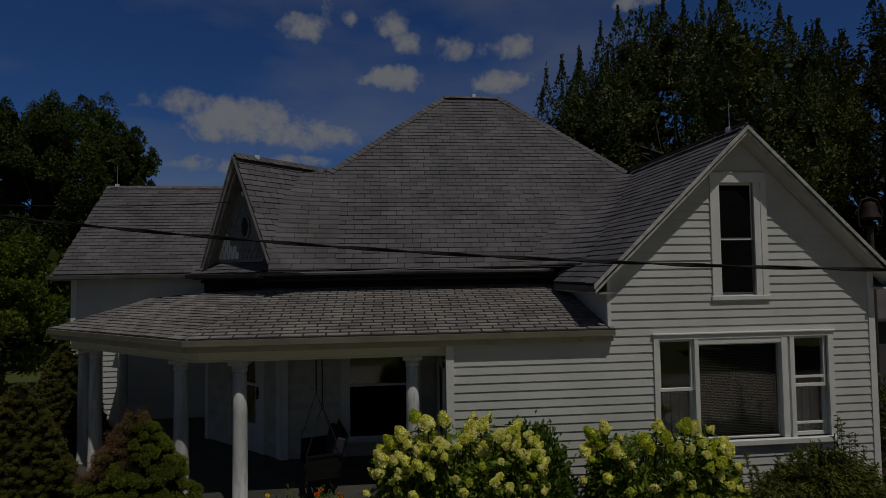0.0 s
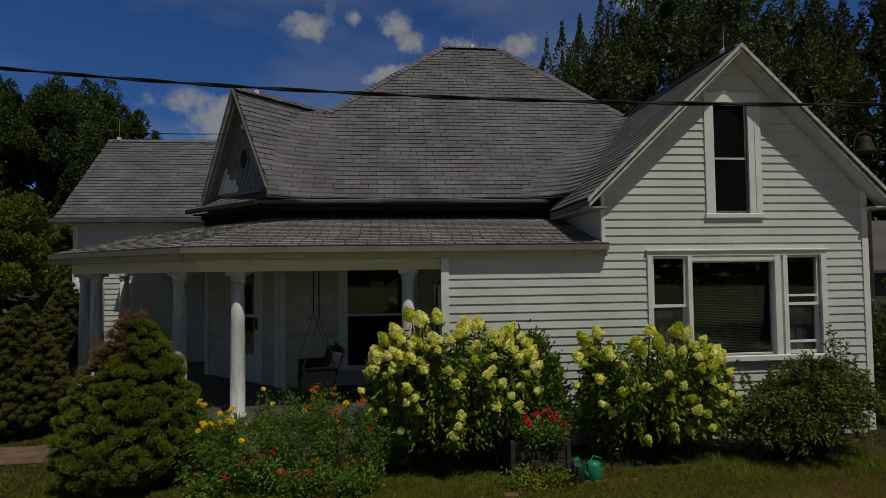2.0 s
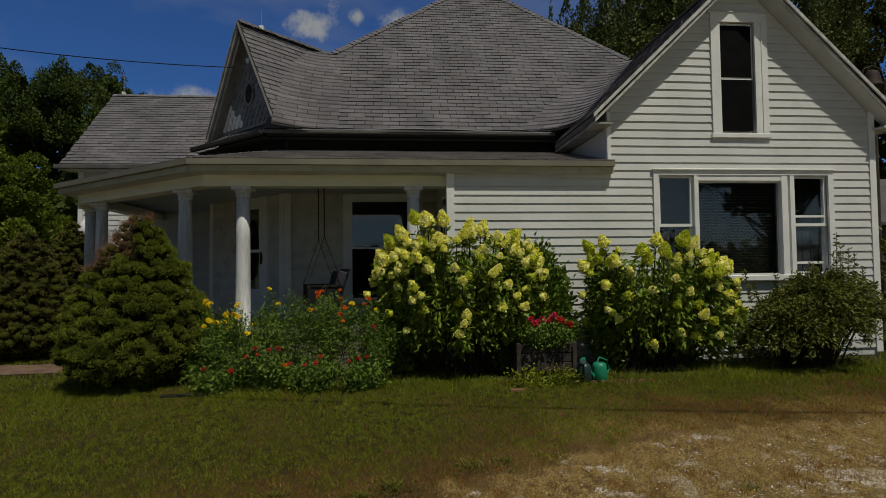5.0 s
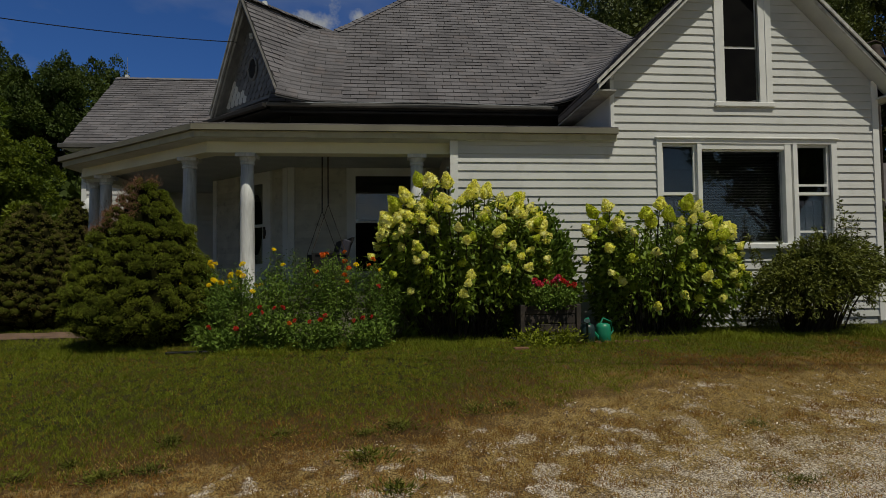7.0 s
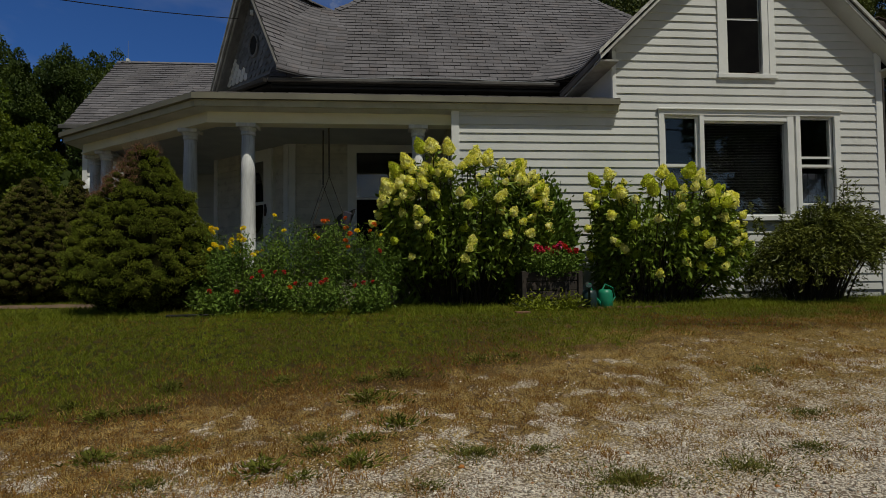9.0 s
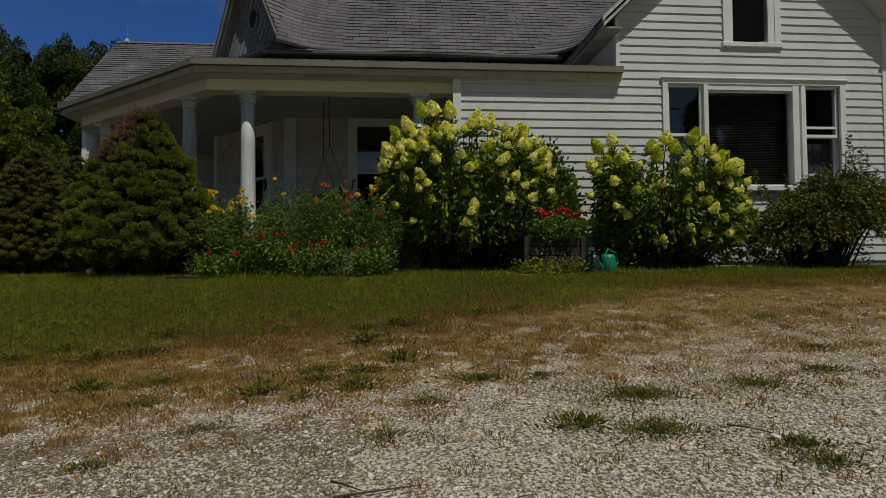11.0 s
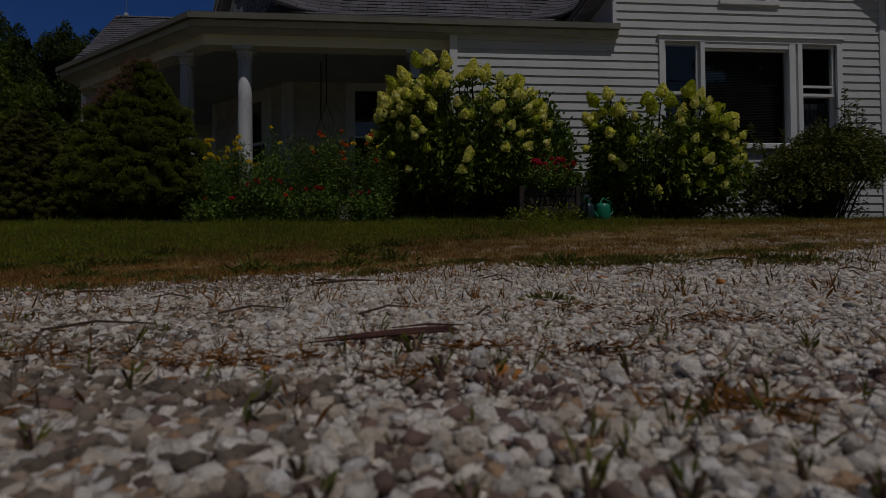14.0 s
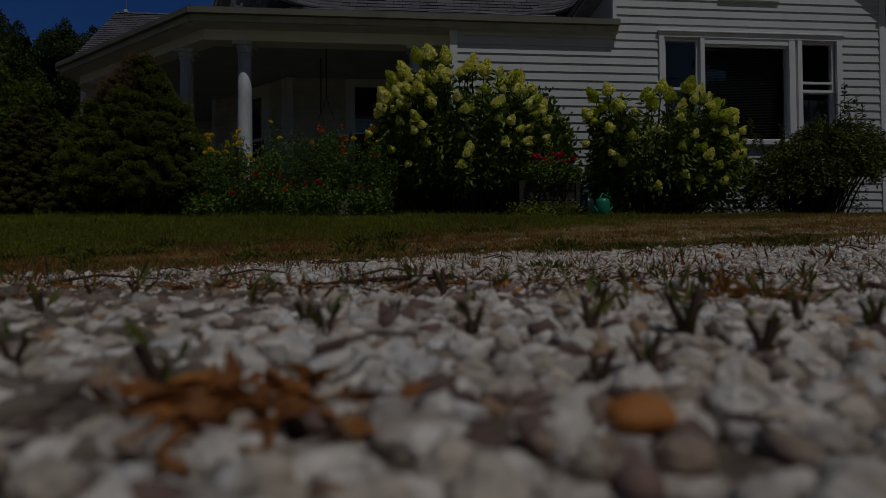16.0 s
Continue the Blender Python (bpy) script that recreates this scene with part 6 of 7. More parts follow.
def watering_can(x, y, s, mat, label, turn):
    z0 = float(ground_z(x, y))
    t = thing("watering_can", label, "watering can", at=(x, y, z0))
    m = Matrix.Translation((x, y, z0)) @ Matrix.Rotation(radians(turn), 4, "Z") @ Matrix.Diagonal((s, s, s, 1))
    part("body", lathe(bmesh.new(), [(0.10, 0.0), (0.115, 0.02), (0.11, 0.22), (0.095, 0.27), (0.06, 0.285)], 18, m), mat, t, smooth=True)
    part("spout", tube(bmesh.new(), [m @ Vector((0.09, 0, 0.06)), m @ Vector((0.2, 0, 0.18)), m @ Vector((0.28, 0, 0.31))], [0.03 * s, 0.02 * s, 0.016 * s], 8), mat, t)
    part("rose", lathe(bmesh.new(), [(0.016, 0), (0.045, 0.05), (0.045, 0.06)], 12, m @ Matrix.Translation((0.28, 0, 0.31)) @ Matrix.Rotation(radians(38), 4, "Y")), mat, t)
    part("handle", tube(bmesh.new(), [m @ Vector((-0.10, 0, 0.06)), m @ Vector((-0.19, 0, 0.16)), m @ Vector((-0.15, 0, 0.30)), m @ Vector((0.0, 0, 0.36)), m @ Vector((0.06, 0, 0.27))], 0.013 * s, 6), mat, t)


watering_can(2.72, 7.06, 0.86, GREENCAN, "green plastic watering can on the lawn's edge", 200)
watering_can(2.50, 7.04, 0.86, DARKCAN, "dark green metal watering can beside the planter", 250)

for i in range(9):
    x = 2.35 + i * 0.13
    t = thing("edging_tile", "scalloped terracotta edging tile set in the grass", "edging tile", "bed edging", at=(x, 6.95, 0))
    z0 = float(ground_z(x, 6.95)) - 0.075
    part("tile", prism(bmesh.new(), [(x - 0.06, 6.95, z0), (x + 0.06, 6.95, z0)] + [(x + 0.06 * math.cos(a), 6.95, z0 + 0.05 + 0.06 * math.sin(a)) for a in np.linspace(0, math.pi, 9)], (0, 0.03, 0)), TERRA, t)
brick = thing("edging_brick", "old red brick lying at the bed's edge", "brick", at=(1.55, 6.75, 0))
part("brick_body", boxes((1.46, 1.64, 6.70, 6.80, float(ground_z(1.55, 6.75)) - 0.05, float(ground_z(1.55, 6.75)) + 0.022), bevel=0.006), TERRA, brick)
timber = thing("edging_timber", "black weathered timber lying along the bed", "timber", at=(-2.45, 6.95, 0))
part("timber_body", boxes((-0.30, 0.30, -0.03, 0.03, -0.03, 0.03), m=Matrix.Translation((-2.45, 6.95, float(ground_z(-2.45, 6.95)))) @ Matrix.Rotation(radians(4), 4, "Z"), bevel=0.01), DARKWOOD, timber)


# ---------------------------------------------------------------- trees
def tree(x, y, h, rx, rz, crown_z, n, mat, seed, label, leaf=0.22, clumps=170, spiky=0.4, trunk=0.3, group="trees round the house", grow=0.135):
    rng = np.random.default_rng(seed)
    z0 = float(ground_z(x, y)) - 0.1
    t = thing("tree", label, "tree", group, at=(x, y, z0))
    wood = bmesh.new()
    top = np.array([x + rng.normal(0, 0.3), y, z0 + h * 0.72])
    base = np.array([x, y, z0])
    tube(wood, [base, base * 0.65 + top * 0.35 + np.array([0.1, 0.1, 0]), base * 0.3 + top * 0.7, top], [trunk * 1.25, trunk, trunk * 0.6, trunk * 0.15], 9)
    part("trunk", wood, BARK, t)
    c = rng.normal(0, 1, (clumps, 3))
    c = unit(c) * (rng.uniform(0.25, 0.95, clumps) ** 0.36)[:, None]
    c *= (1 + 0.12 * np.sin(5 * c[:, :1] + seed) * np.cos(4 * c[:, 1:2] + 2 * seed))
    cen = np.array([x, y, z0 + crown_z])
    cl = cen + c * np.array([rx, rx, rz])
    limbs = bmesh.new()
    for p in cl[:: max(1, clumps // 46)]:
        f = rng.uniform(0.25, 0.85)
        s = base * (1 - f) + top * f
        mid = (s + p) / 2 + np.array([0, 0, -0.06 * rx])
        tube(limbs, [s, mid, p], [trunk * 0.38, trunk * 0.2, 0.02], 5)
    part("limb_growth", limbs, BARK, t)
    k = rng.integers(0, clumps, n)
    girth = rng.uniform(0.55, 1.35, clumps) * rx * grow
    size = girth[k][:, None]
    off = unit(rng.normal(0, 1, (n, 3)) + np.array([0, 0, 0.35])) * (rng.uniform(0.3, 1, n) ** 0.4)[:, None]
    taper = np.maximum(0.14, 1 - spiky * 0.72 * np.clip(off[:, 2], 0, 1))
    off[:, 0] *= taper
    off[:, 1] *= taper
    off[:, 2] *= 0.75 + spiky * 1.3 * (off[:, 2] > 0)
    pos = cl[k] + off * size
    q = leaf_quads(rng, pos, unit(off) + unit(rng.normal(0, 1, (n, 3))) * 0.6 + np.array([0, 0, 0.5]), leaf, leaf * 0.62, 0.7)
    # large inner leaves close the heart of each bough
    m = n // 7
    k2 = rng.integers(0, clumps, m)
    inner = cl[k2] * 0.89 + cen * 0.11 + rng.normal(0, 0.30, (m, 3)) * girth[k2][:, None]
    q2 = leaf_quads(rng, inner, rng.normal(0, 1, (m, 3)), leaf * 2.3, leaf * 1.7, 0.5)
    quads("crown", np.concatenate([q, q2]), mat, t)
    return t


MAPLELABEL = "large dense maple with upright leafy branch tips"
SHADELABEL = "broad dark green shade tree"
tree(12.4, 21.5, 14.2, 6.3, 5.1, 8.9, 150000, MAPLE, 71, MAPLELABEL, leaf=0.105, clumps=230, spiky=1.75, grow=0.112)
tree(21.2, 21.0, 14.2, 6.0, 5.5, 8.6, 80000, DEEPTREE, 72, MAPLELABEL, leaf=0.125, clumps=200, spiky=1.6, grow=0.115)
tree(17.5, 31.0, 18.0, 7.5, 7.0, 10.2, 15000, DEEPTREE, 73, MAPLELABEL, leaf=0.34, clumps=170, spiky=0.6)
tree(-33.5, 48.0, 19.5, 8.2, 7.3, 11.2, 60000, DARKTREE, 74, SHADELABEL, leaf=0.21, clumps=190, spiky=0.75)
tree(-26.0, 47.0, 19.5, 5.6, 7.6, 11.0, 68000, DARKTREE, 75, SHADELABEL, leaf=0.19, clumps=190, spiky=0.75, grow=0.16)
tree(-21.9, 46.5, 17.5, 3.0, 6.0, 10.6, 34000, DARKTREE, 78, SHADELABEL, leaf=0.19, clumps=100, spiky=0.75, grow=0.20, trunk=0.2)
tree(-13.4, 18.2, 6.6, 3.0, 3.1, 3.1, 40000, LIMELEAF, 76, "young tree with light yellow-green leaves", leaf=0.105, clumps=75, spiky=0.2, trunk=0.14, grow=0.15)
# out of view; added to darken what the front door's glass reflects
tree(-20.5, 13.6, 9.0, 4.0, 3.6, 5.0, 7000, DARKTREE, 79, "unseen tree at the lawn's side, added for the door's reflection", leaf=0.4, clumps=80, spiky=0.3, trunk=0.2)
tree(-17.5, 26.0, 7.0, 4.0, 3.6, 3.2, 14000, DARKTREE, 77, "low dark tree behind the lawn", leaf=0.26, clumps=90, spiky=0.3, trunk=0.16)
# unseen trees behind the camera, set by what the window panes should reflect
for i, (bx, by, bh, br) in enumerate(((-17, -26, 13, 5.5), (60, -30, 13, 6.0), (23.5, -15, 18, 5.0), (-22, -18, 14, 6.5))):
    tree(bx, by, bh, br, bh * 0.34, bh * 0.62, 6000, DARKTREE, 80 + i, "shade tree across the drive", leaf=0.5, clumps=90, spiky=0.4, trunk=0.42)

woods_rng = np.random.default_rng(5)
wa = woods_rng.uniform(0, 2 * np.pi, 26000)
wr = woods_rng.uniform(110, 150, 26000)
wp = np.stack([wr * np.sin(wa), wr * np.cos(wa), 9 * woods_rng.beta(1.2, 1.5, 26000) * (0.7 + 0.35 * np.sin(9 * wa) * np.cos(23 * wa))], 1)
woods = quads("far_woods", leaf_quads(woods_rng, wp, woods_rng.normal(0, 1, (26000, 3)), 2.6, 1.9, 0.5), DARKTREE, kind="stuff")
tagged(woods, "dark line of distant woods round the fields", "woods")

# ---------------------------------------------------------------- bell, shed, cables
bell = thing("dinner_bell", "rusty cast-iron dinner bell on a post behind the house", "bell", at=(9.6, 10.05, 0))
part("post", tube(bmesh.new(), [(9.6, 10.05, 0), (9.6, 10.05, 4.85)], 0.055, 8), OLDWOOD, bell)
part("bell_body", lathe(bmesh.new(), [(0.20, 5.02), (0.195, 5.04), (0.15, 5.12), (0.125, 5.24), (0.10, 5.32), (0.04, 5.36)], 20, Matrix.Translation((9.6, 10.05, 0))), RUST, bell, smooth=True)
part("yoke", tube(bmesh.new(), [(9.36, 10.05, 4.86), (9.34, 10.05, 5.15), (9.42, 10.05, 5.38), (9.6, 10.05, 5.44), (9.78, 10.05, 5.38), (9.86, 10.05, 5.15), (9.84, 10.05, 4.86), (9.36, 10.05, 4.86)], 0.022, 6), RUST, bell)
# a white rounded shape past the columns, built as a tank to fit the view
tank = thing("rounded_tank", "white rounded tank standing behind the porch", "tank", at=(-7.0, 13.62, 0))
tm = Matrix.Translation((-7.0, 13.62, 1.95)) @ Matrix.Diagonal((0.82, 0.82, 1, 1))
part("shell", lathe(bmesh.new(), [(0.36, -2.0), (0.40, -1.9), (0.40, 0.45), (0.385, 0.58), (0.33, 0.70), (0.24, 0.78), (0.12, 0.82), (0.03, 0.83)], 28, tm), TRIM, tank, smooth=True)
shed = thing("neighbour_shed", "grey shed with a dark roof beyond the side yard", "shed", at=(15.5, 15.5, 0))
part("wall", boxes((13.2, 18.5, 14.0, 18, 0, 2.6)), METALROOF, shed)
part("roof", prism(bmesh.new(), [(13.0, 13.7, 2.55), (18.8, 13.7, 2.55), (18.8, 16, 4.1), (13.0, 16, 4.1)], (0, 0, 0.08)), METALROOF, shed)


def sag(a, b, drop, n=40):
    a, b = Vector(a), Vector(b)
    return [a.lerp(b, i / n) - Vector((0, 0, drop * 4 * (i / n) * (1 - i / n))) for i in range(n + 1)]


cab = thing("power_cable", "twisted black overhead service cable", "cable", at=(0, 4.6, 4.2))
line = sag((-9.0, 6.12, 5.556), (10.5, 2.91, 4.136), 0.627, 110)
part("bare_wire", tube(bmesh.new(), line, 0.0070, 6), CABLE, cab)
for ph in (0, math.pi):
    part("insulated_wire", tube(bmesh.new(), [p + Vector((0, math.cos(i * 0.85 + ph) * 0.011, math.sin(i * 0.85 + ph) * 0.011)) for i, p in enumerate(line)], 0.0078, 6), CABLE, cab)
ph = thing("phone_line", "thin black drop wire tied to the dormer", "cable", at=(-9, 13, 5))
part("wire", tube(bmesh.new(), sag((-19.0, 5.5, 7.75), dpt(0.30, -0.1, 5.50), 1.0), 0.009, 5), CABLE, ph)

# ---------------------------------------------------------------- gravel, grass and weeds
rng = np.random.default_rng(99)


def stone_field(name, n, xa, ya, size, sub, mat, seed, dens=None):
    """Many rough stones joined in one mesh."""
    r = np.random.default_rng(seed)
    v, f = ico(sub) if sub else (np.array([(1, 0, 0), (-1, 0, 0), (0, 1, 0), (0, -1, 0), (0, 0, 1), (0, 0, -1.0)]) * 1.15, np.array([(0, 2, 4), (2, 1, 4), (1, 3, 4), (3, 0, 4), (2, 0, 5), (1, 2, 5), (3, 1, 5), (0, 3, 5)]))
    x, y = xa(r, n), ya(r, n)
    if dens is not None:
        keep = r.uniform(0, 1, n) < dens(x, y) * np.where(np.abs(x - 0.2) < 0.86 * np.abs(y) + 0.7, 1.0, 0.2)
        x, y = x[keep], y[keep]
    n = len(x)
    s = size(r, n, y)
    sc = np.stack([s * r.uniform(0.8, 1.35, n), s * r.uniform(0.7, 1.1, n), s * r.uniform(0.35, 0.70, n)], 1)
    jit = 1 + r.uniform(-0.45, 0.35, (n, len(v), 1))
    co = v[None] * jit * sc[:, None, :]
    a = r.uniform(0, 2 * np.pi, n)
    ca, sa = np.cos(a)[:, None], np.sin(a)[:, None]
    co = np.stack([co[..., 0] * ca - co[..., 1] * sa, co[..., 0] * sa + co[..., 1] * ca, co[..., 2]], -1)
    for cut in range(5 if sub else 0):
        d = unit(r.normal(0, 1, (n, 3)))[:, None, :] * np.array([1, 1, 0.8])
        co = co - np.maximum(0, (co * d).sum(-1, keepdims=True) - 0.52 * s[:, None, None]) * d
    tl = r.normal(0, 0.3, (n, 1))
    co = np.stack([co[..., 0] - co[..., 2] * tl, co[..., 1], co[..., 2] + co[..., 0] * tl], -1)
    co += np.stack([x, y, ground_z(x, y) + sc[:, 2] * r.uniform(0.1, 0.5, n)], 1)[:, None, :]
    tris = (f[None] + (np.arange(n) * len(v))[:, None, None]).reshape(-1, 3)
    ob = new(name, tri_mesh(name, co.reshape(-1, 3), tris, mat, smooth=sub > 1))
    return tagged(ob, "loose pale limestone gravel with rusty chips", "gravel", kind="stuff")


def pnoise(x, y, s, o):
    return np.array([noise.noise(Vector((a * s, b * s, o))) for a, b in zip(x, y)])


def on_drive(x, y):
    d = y - drive_edge(x) + 0.7 * pnoise(x, y, 1.3, 3.0) + 0.5 * pnoise(x, y, 5.5, 9.0)
    d = d + 0.45 * (1 - ease(-1.6, 0.4, x))
    return np.clip(np.clip(-0.65 - 0.75 * d, 0.0, 1.0) * np.clip(0.85 + 1.1 * pnoise(x, y, 8.0, 4.0), 0.2, 1) + 0.30 * (d < -0.1) * np.clip(4 * pnoise(x, y, 3.5, 21.0) - 0.2, 0, 1), 0, 1)


def near_size(r, n, y):
    """Coarse chips at the camera's foot, finer ones further out."""
    return np.minimum(r.gamma(2.5, 0.0031, n) + 0.0016, 0.0062 + 0.012 * np.clip(y - 0.185, 0, 0.25))


stone_field("gravel_close", 5200, lambda r, n: r.uniform(-0.45, 0.60, n), lambda r, n: r.uniform(0.175, 0.42, n), near_size, 1, STONES, 11)
stone_field("gravel_near", 24000, lambda r, n: r.uniform(-1.0, 1.2, n), lambda r, n: r.uniform(0.40, 0.90, n), lambda r, n, y: r.gamma(2.3, 0.00125, n) + 0.0014, 1, STONES, 1, lambda x, y: np.where(np.abs(x - 0.1) < 0.84 * y + 0.22, 1.0, 0.15))
stone_field("gravel_middle", 66000, lambda r, n: r.uniform(-1.5, 1.8, n), lambda r, n: r.uniform(0.86, 1.6, n), lambda r, n, y: r.gamma(2.3, 0.00135, n) + 0.0015, 0, STONES, 6, lambda x, y: np.where(np.abs(x - 0.1) < 0.84 * y + 0.3, 1.0, 0.15))
stone_field("gravel", 150000, lambda r, n: r.uniform(-4.2, 6.2, n), lambda r, n: 1.5 + 4.2 * r.uniform(0, 1, n) ** 1.35, lambda r, n, y: r.gamma(2.3, 0.0015, n) + 0.0019, 0, STONES, 2, on_drive)
stone_field("gravel_rear", 24000, lambda r, n: r.uniform(-4.2, 6.2, n), lambda r, n: r.uniform(-1.6, 1.45, n), lambda r, n, y: r.gamma(2.2, 0.0023, n) + 0.003, 0, STONES, 12, lambda x, y: ((y < 0.0) | (y > 0.6) | (x < -0.55) | (x > 0.75)) & ((y < 0.6) | (x < -1.3) | (x > 1.7)))
stone_field("rusty_chips", 110, lambda r, n: r.uniform(-1.6, 2.0, n), lambda r, n: r.uniform(0.25, 3.4, n), lambda r, n, y: r.gamma(3.0, 0.0018, n) + 0.002, 2, RUSTSTONE, 3)
# darker chips placed to fill the left of the camera's view
stone_field("dull_chips", 36000, lambda r, n: -0.16 - 2.6 * r.uniform(0, 1, n) ** 1.15, lambda r, n: 0.40 + 2.2 * r.uniform(0, 1, n) ** 1.2, lambda r, n, y: np.minimum(r.gamma(2.4, 0.0017, n) + 0.0015, 0.0075), 0, DULLSTONE, 5, lambda x, y: 1.0 + 0 * x)
stone_field("dirty_chips", 1500, lambda r, n: 0.02 - 0.42 * r.uniform(0, 1, n), lambda r, n: r.uniform(0.18, 0.50, n), near_size, 1, DULLSTONE, 15)
stone_field("chert_chips", 380, lambda r, n: r.uniform(-0.15, 0.40, n), lambda r, n: r.uniform(0.18, 0.48, n), near_size, 1, BROWNSTONE, 16)
stone_field("brown_chips", 3400, lambda r, n: r.uniform(-1.3, 1.7, n), lambda r, n: 0.2 + 1.3 * r.uniform(0, 1, n) ** 1.6, lambda r, n, y: np.minimum(r.gamma(2.4, 0.0018, n) + 0.0015, 0.0055), 1, BROWNSTONE, 4)


def view_wedge(x, y):
    """Full growth inside the camera's view wedge, thinner outside it."""
    return np.where(np.abs(x - 0.2) < 0.86 * y + 0.7, 1.0, 0.22)


def blades(name, n, xr, yr, height, mat, seed, dens, label, lean=0.55, width=0.0035):
    r = np.random.default_rng(seed)
    x, y = r.uniform(*xr, n), r.uniform(*yr, n)
    keep = r.uniform(0, 1, n) < dens(x, y) * view_wedge(x, y)
    x, y = x[keep], y[keep]
    n = len(x)
    p = np.stack([x, y, ground_z(x, y) - 0.004], 1)
    h = height * r.gamma(6, 1 / 6, n)[:, None]
    a = r.uniform(0, 2 * np.pi, n)
    s = np.stack([np.cos(a), np.sin(a), 0 * a], 1) * width
    d = np.stack([r.normal(0, lean, n), r.normal(0, lean, n), np.ones(n)], 1)
    co = np.stack([p - s, p + s, p + d * h], 1).reshape(-1, 3)
    ob = tagged(new(name, tri_mesh(name, co, np.arange(3 * n).reshape(-1, 3), mat, smooth=False)), kind="stuff")
    return tagged(ob, label, "grass")


def lawn_line(x, y):
    """How far a spot lies inside the lawn, with a ragged edge."""
    return y - drive_edge(x) + 0.45 * pnoise(x, y, 3.0, 3.0)


def tufts(x, y, s, o):
    """Grass stands in tufts with gaps between them."""
    return np.clip(0.72 + 1.4 * pnoise(x, y, s, o), 0.12, 1)


def browned(x, y):
    """Where the lawn is scorched: near the drive and in loose patches."""
    d = y - drive_edge(x)
    return np.clip(0.80 - 0.58 * d + 0.9 * pnoise(x, y, 0.8, 5.0) + 0.7 * pnoise(x, y, 3.1, 15.0) + 0.45 * ease(0.8, 4.5, x) * (1 - ease(5.7, 6.6, y)), 0.24, 1)


def lawn_density(x, y):
    return np.clip(lawn_line(x, y) * 4.0, 0, 1) * tufts(x, y, 11.0, 1.0) * np.clip(1.15 - browned(x, y), 0.08, 1)


def parched_density(x, y):
    d = lawn_line(x, y)
    return np.clip(d * 5.0, 0, 1) * browned(x, y) * tufts(x, y, 9.0, 31.0) + 0.8 * (d < 0) * (d > -2.2) * np.clip(4 * pnoise(x, y, 4.0, 12.0) - 0.5, 0, 1)


def dry_density(x, y):
    d = y - drive_edge(x) + 0.5 * pnoise(x, y, 1.6, 3.0)
    mat = np.clip(1.15 - np.abs(d + 0.55) * 1.05, 0.0, 1) + 0.70 * ease(0.3, 2.0, x) * (d < 0.0) * (d > -2.5) * np.clip(0.6 + 1.6 * pnoise(x, y, 2.2, 63.0), 0.1, 1) + 0.5 * np.clip(3.5 * pnoise(x, y, 2.6, 8.0) - 0.35, 0, 1) * ease(1.7, 2.7, y) + 0.30 * ease(2.3, 3.2, y)
    return np.clip(mat, 0.03, 1) * tufts(x, y, 7.0, 41.0) * (d < 0.35)


def sprig_density(x, y):
    """A thick brown belt before the lawn, thinning to loose sprigs on the bare gravel."""
    d = y - drive_edge(x) + 0.9 * pnoise(x, y, 1.9, 17.0) + 0.5 * pnoise(x, y, 6.0, 27.0)
    reach = 1.75 - 0.5 * ease(-1.0, 1.5, x)
    belt = np.clip((d + reach) * 2.2, 0, 1) * np.clip((0.25 - d) * 2.5, 0, 1)
    loose = np.clip(5.5 * pnoise(x, y, 7.5, 37.0) - 1.3, 0, 1) * np.clip(0.22 + 0.25 * (y - 1.0), 0.15, 0.6) * (d < 0)
    return np.clip((0.85 - 0.45 * ease(0.4, 2.0, x)) * belt * np.clip(0.55 + 2.2 * pnoise(x, y, 8.0, 47.0), 0.10, 1) + loose, 0, 1)


blades("lawn_grass", 760000, (-7.5, 9.0), (3.7, 7.4), 0.024, GRASS, 4, lawn_density, "short mown green lawn grass", lean=0.55, width=0.0034)
blades("lawn_tufts", 45000, (-7.5, 9.0), (3.9, 7.4), 0.042, GRASS, 14, lambda x, y: np.clip(lawn_line(x, y) * 4, 0, 1) * np.clip(3.2 * pnoise(x, y, 6.0, 51.0) - 0.4, 0, 1), "longer green tufts in the lawn", lean=0.5, width=0.0034)
blades("parched_lawn", 520000, (-7.5, 9.0), (2.2, 7.2), 0.022, PARCHED, 7, parched_density, "short sunburnt brown lawn grass", lean=0.6, width=0.0033)
blades("brown_sprigs", 230000, (-3.6, 4.6), (0.95, 4.6), 0.027, PARCHED, 9, sprig_density, "thin brown dead grass standing between the stones", lean=0.35, width=0.0026)
blades("lawn_fringe", 70000, (-9.0, 9.5), (6.75, 8.2), 0.060, GRASS, 5, lambda x, y: np.clip(0.5 + 0.4 * np.sin(3 * x), 0.1, 1), "longer grass along the flower bed")
blades("dry_grass", 420000, (-6.0, 8.0), (1.3, 6.2), 0.019, DRYGRASS, 6, dry_density, "dry tan grass between the stones", lean=0.9, width=0.0028)
blades("side_lawn_grass", 50000, (-14.0, -3.9), (7.1, 16.0), 0.038, GRASS, 8, lambda x, y: np.clip(1.6 - 0.12 * (y - 7), 0.3, 1) * ((y < 8.86 + 0.05 * x) | (y > 9.84 + 0.05 * x)), "rough grass of the side lawn", width=0.006)


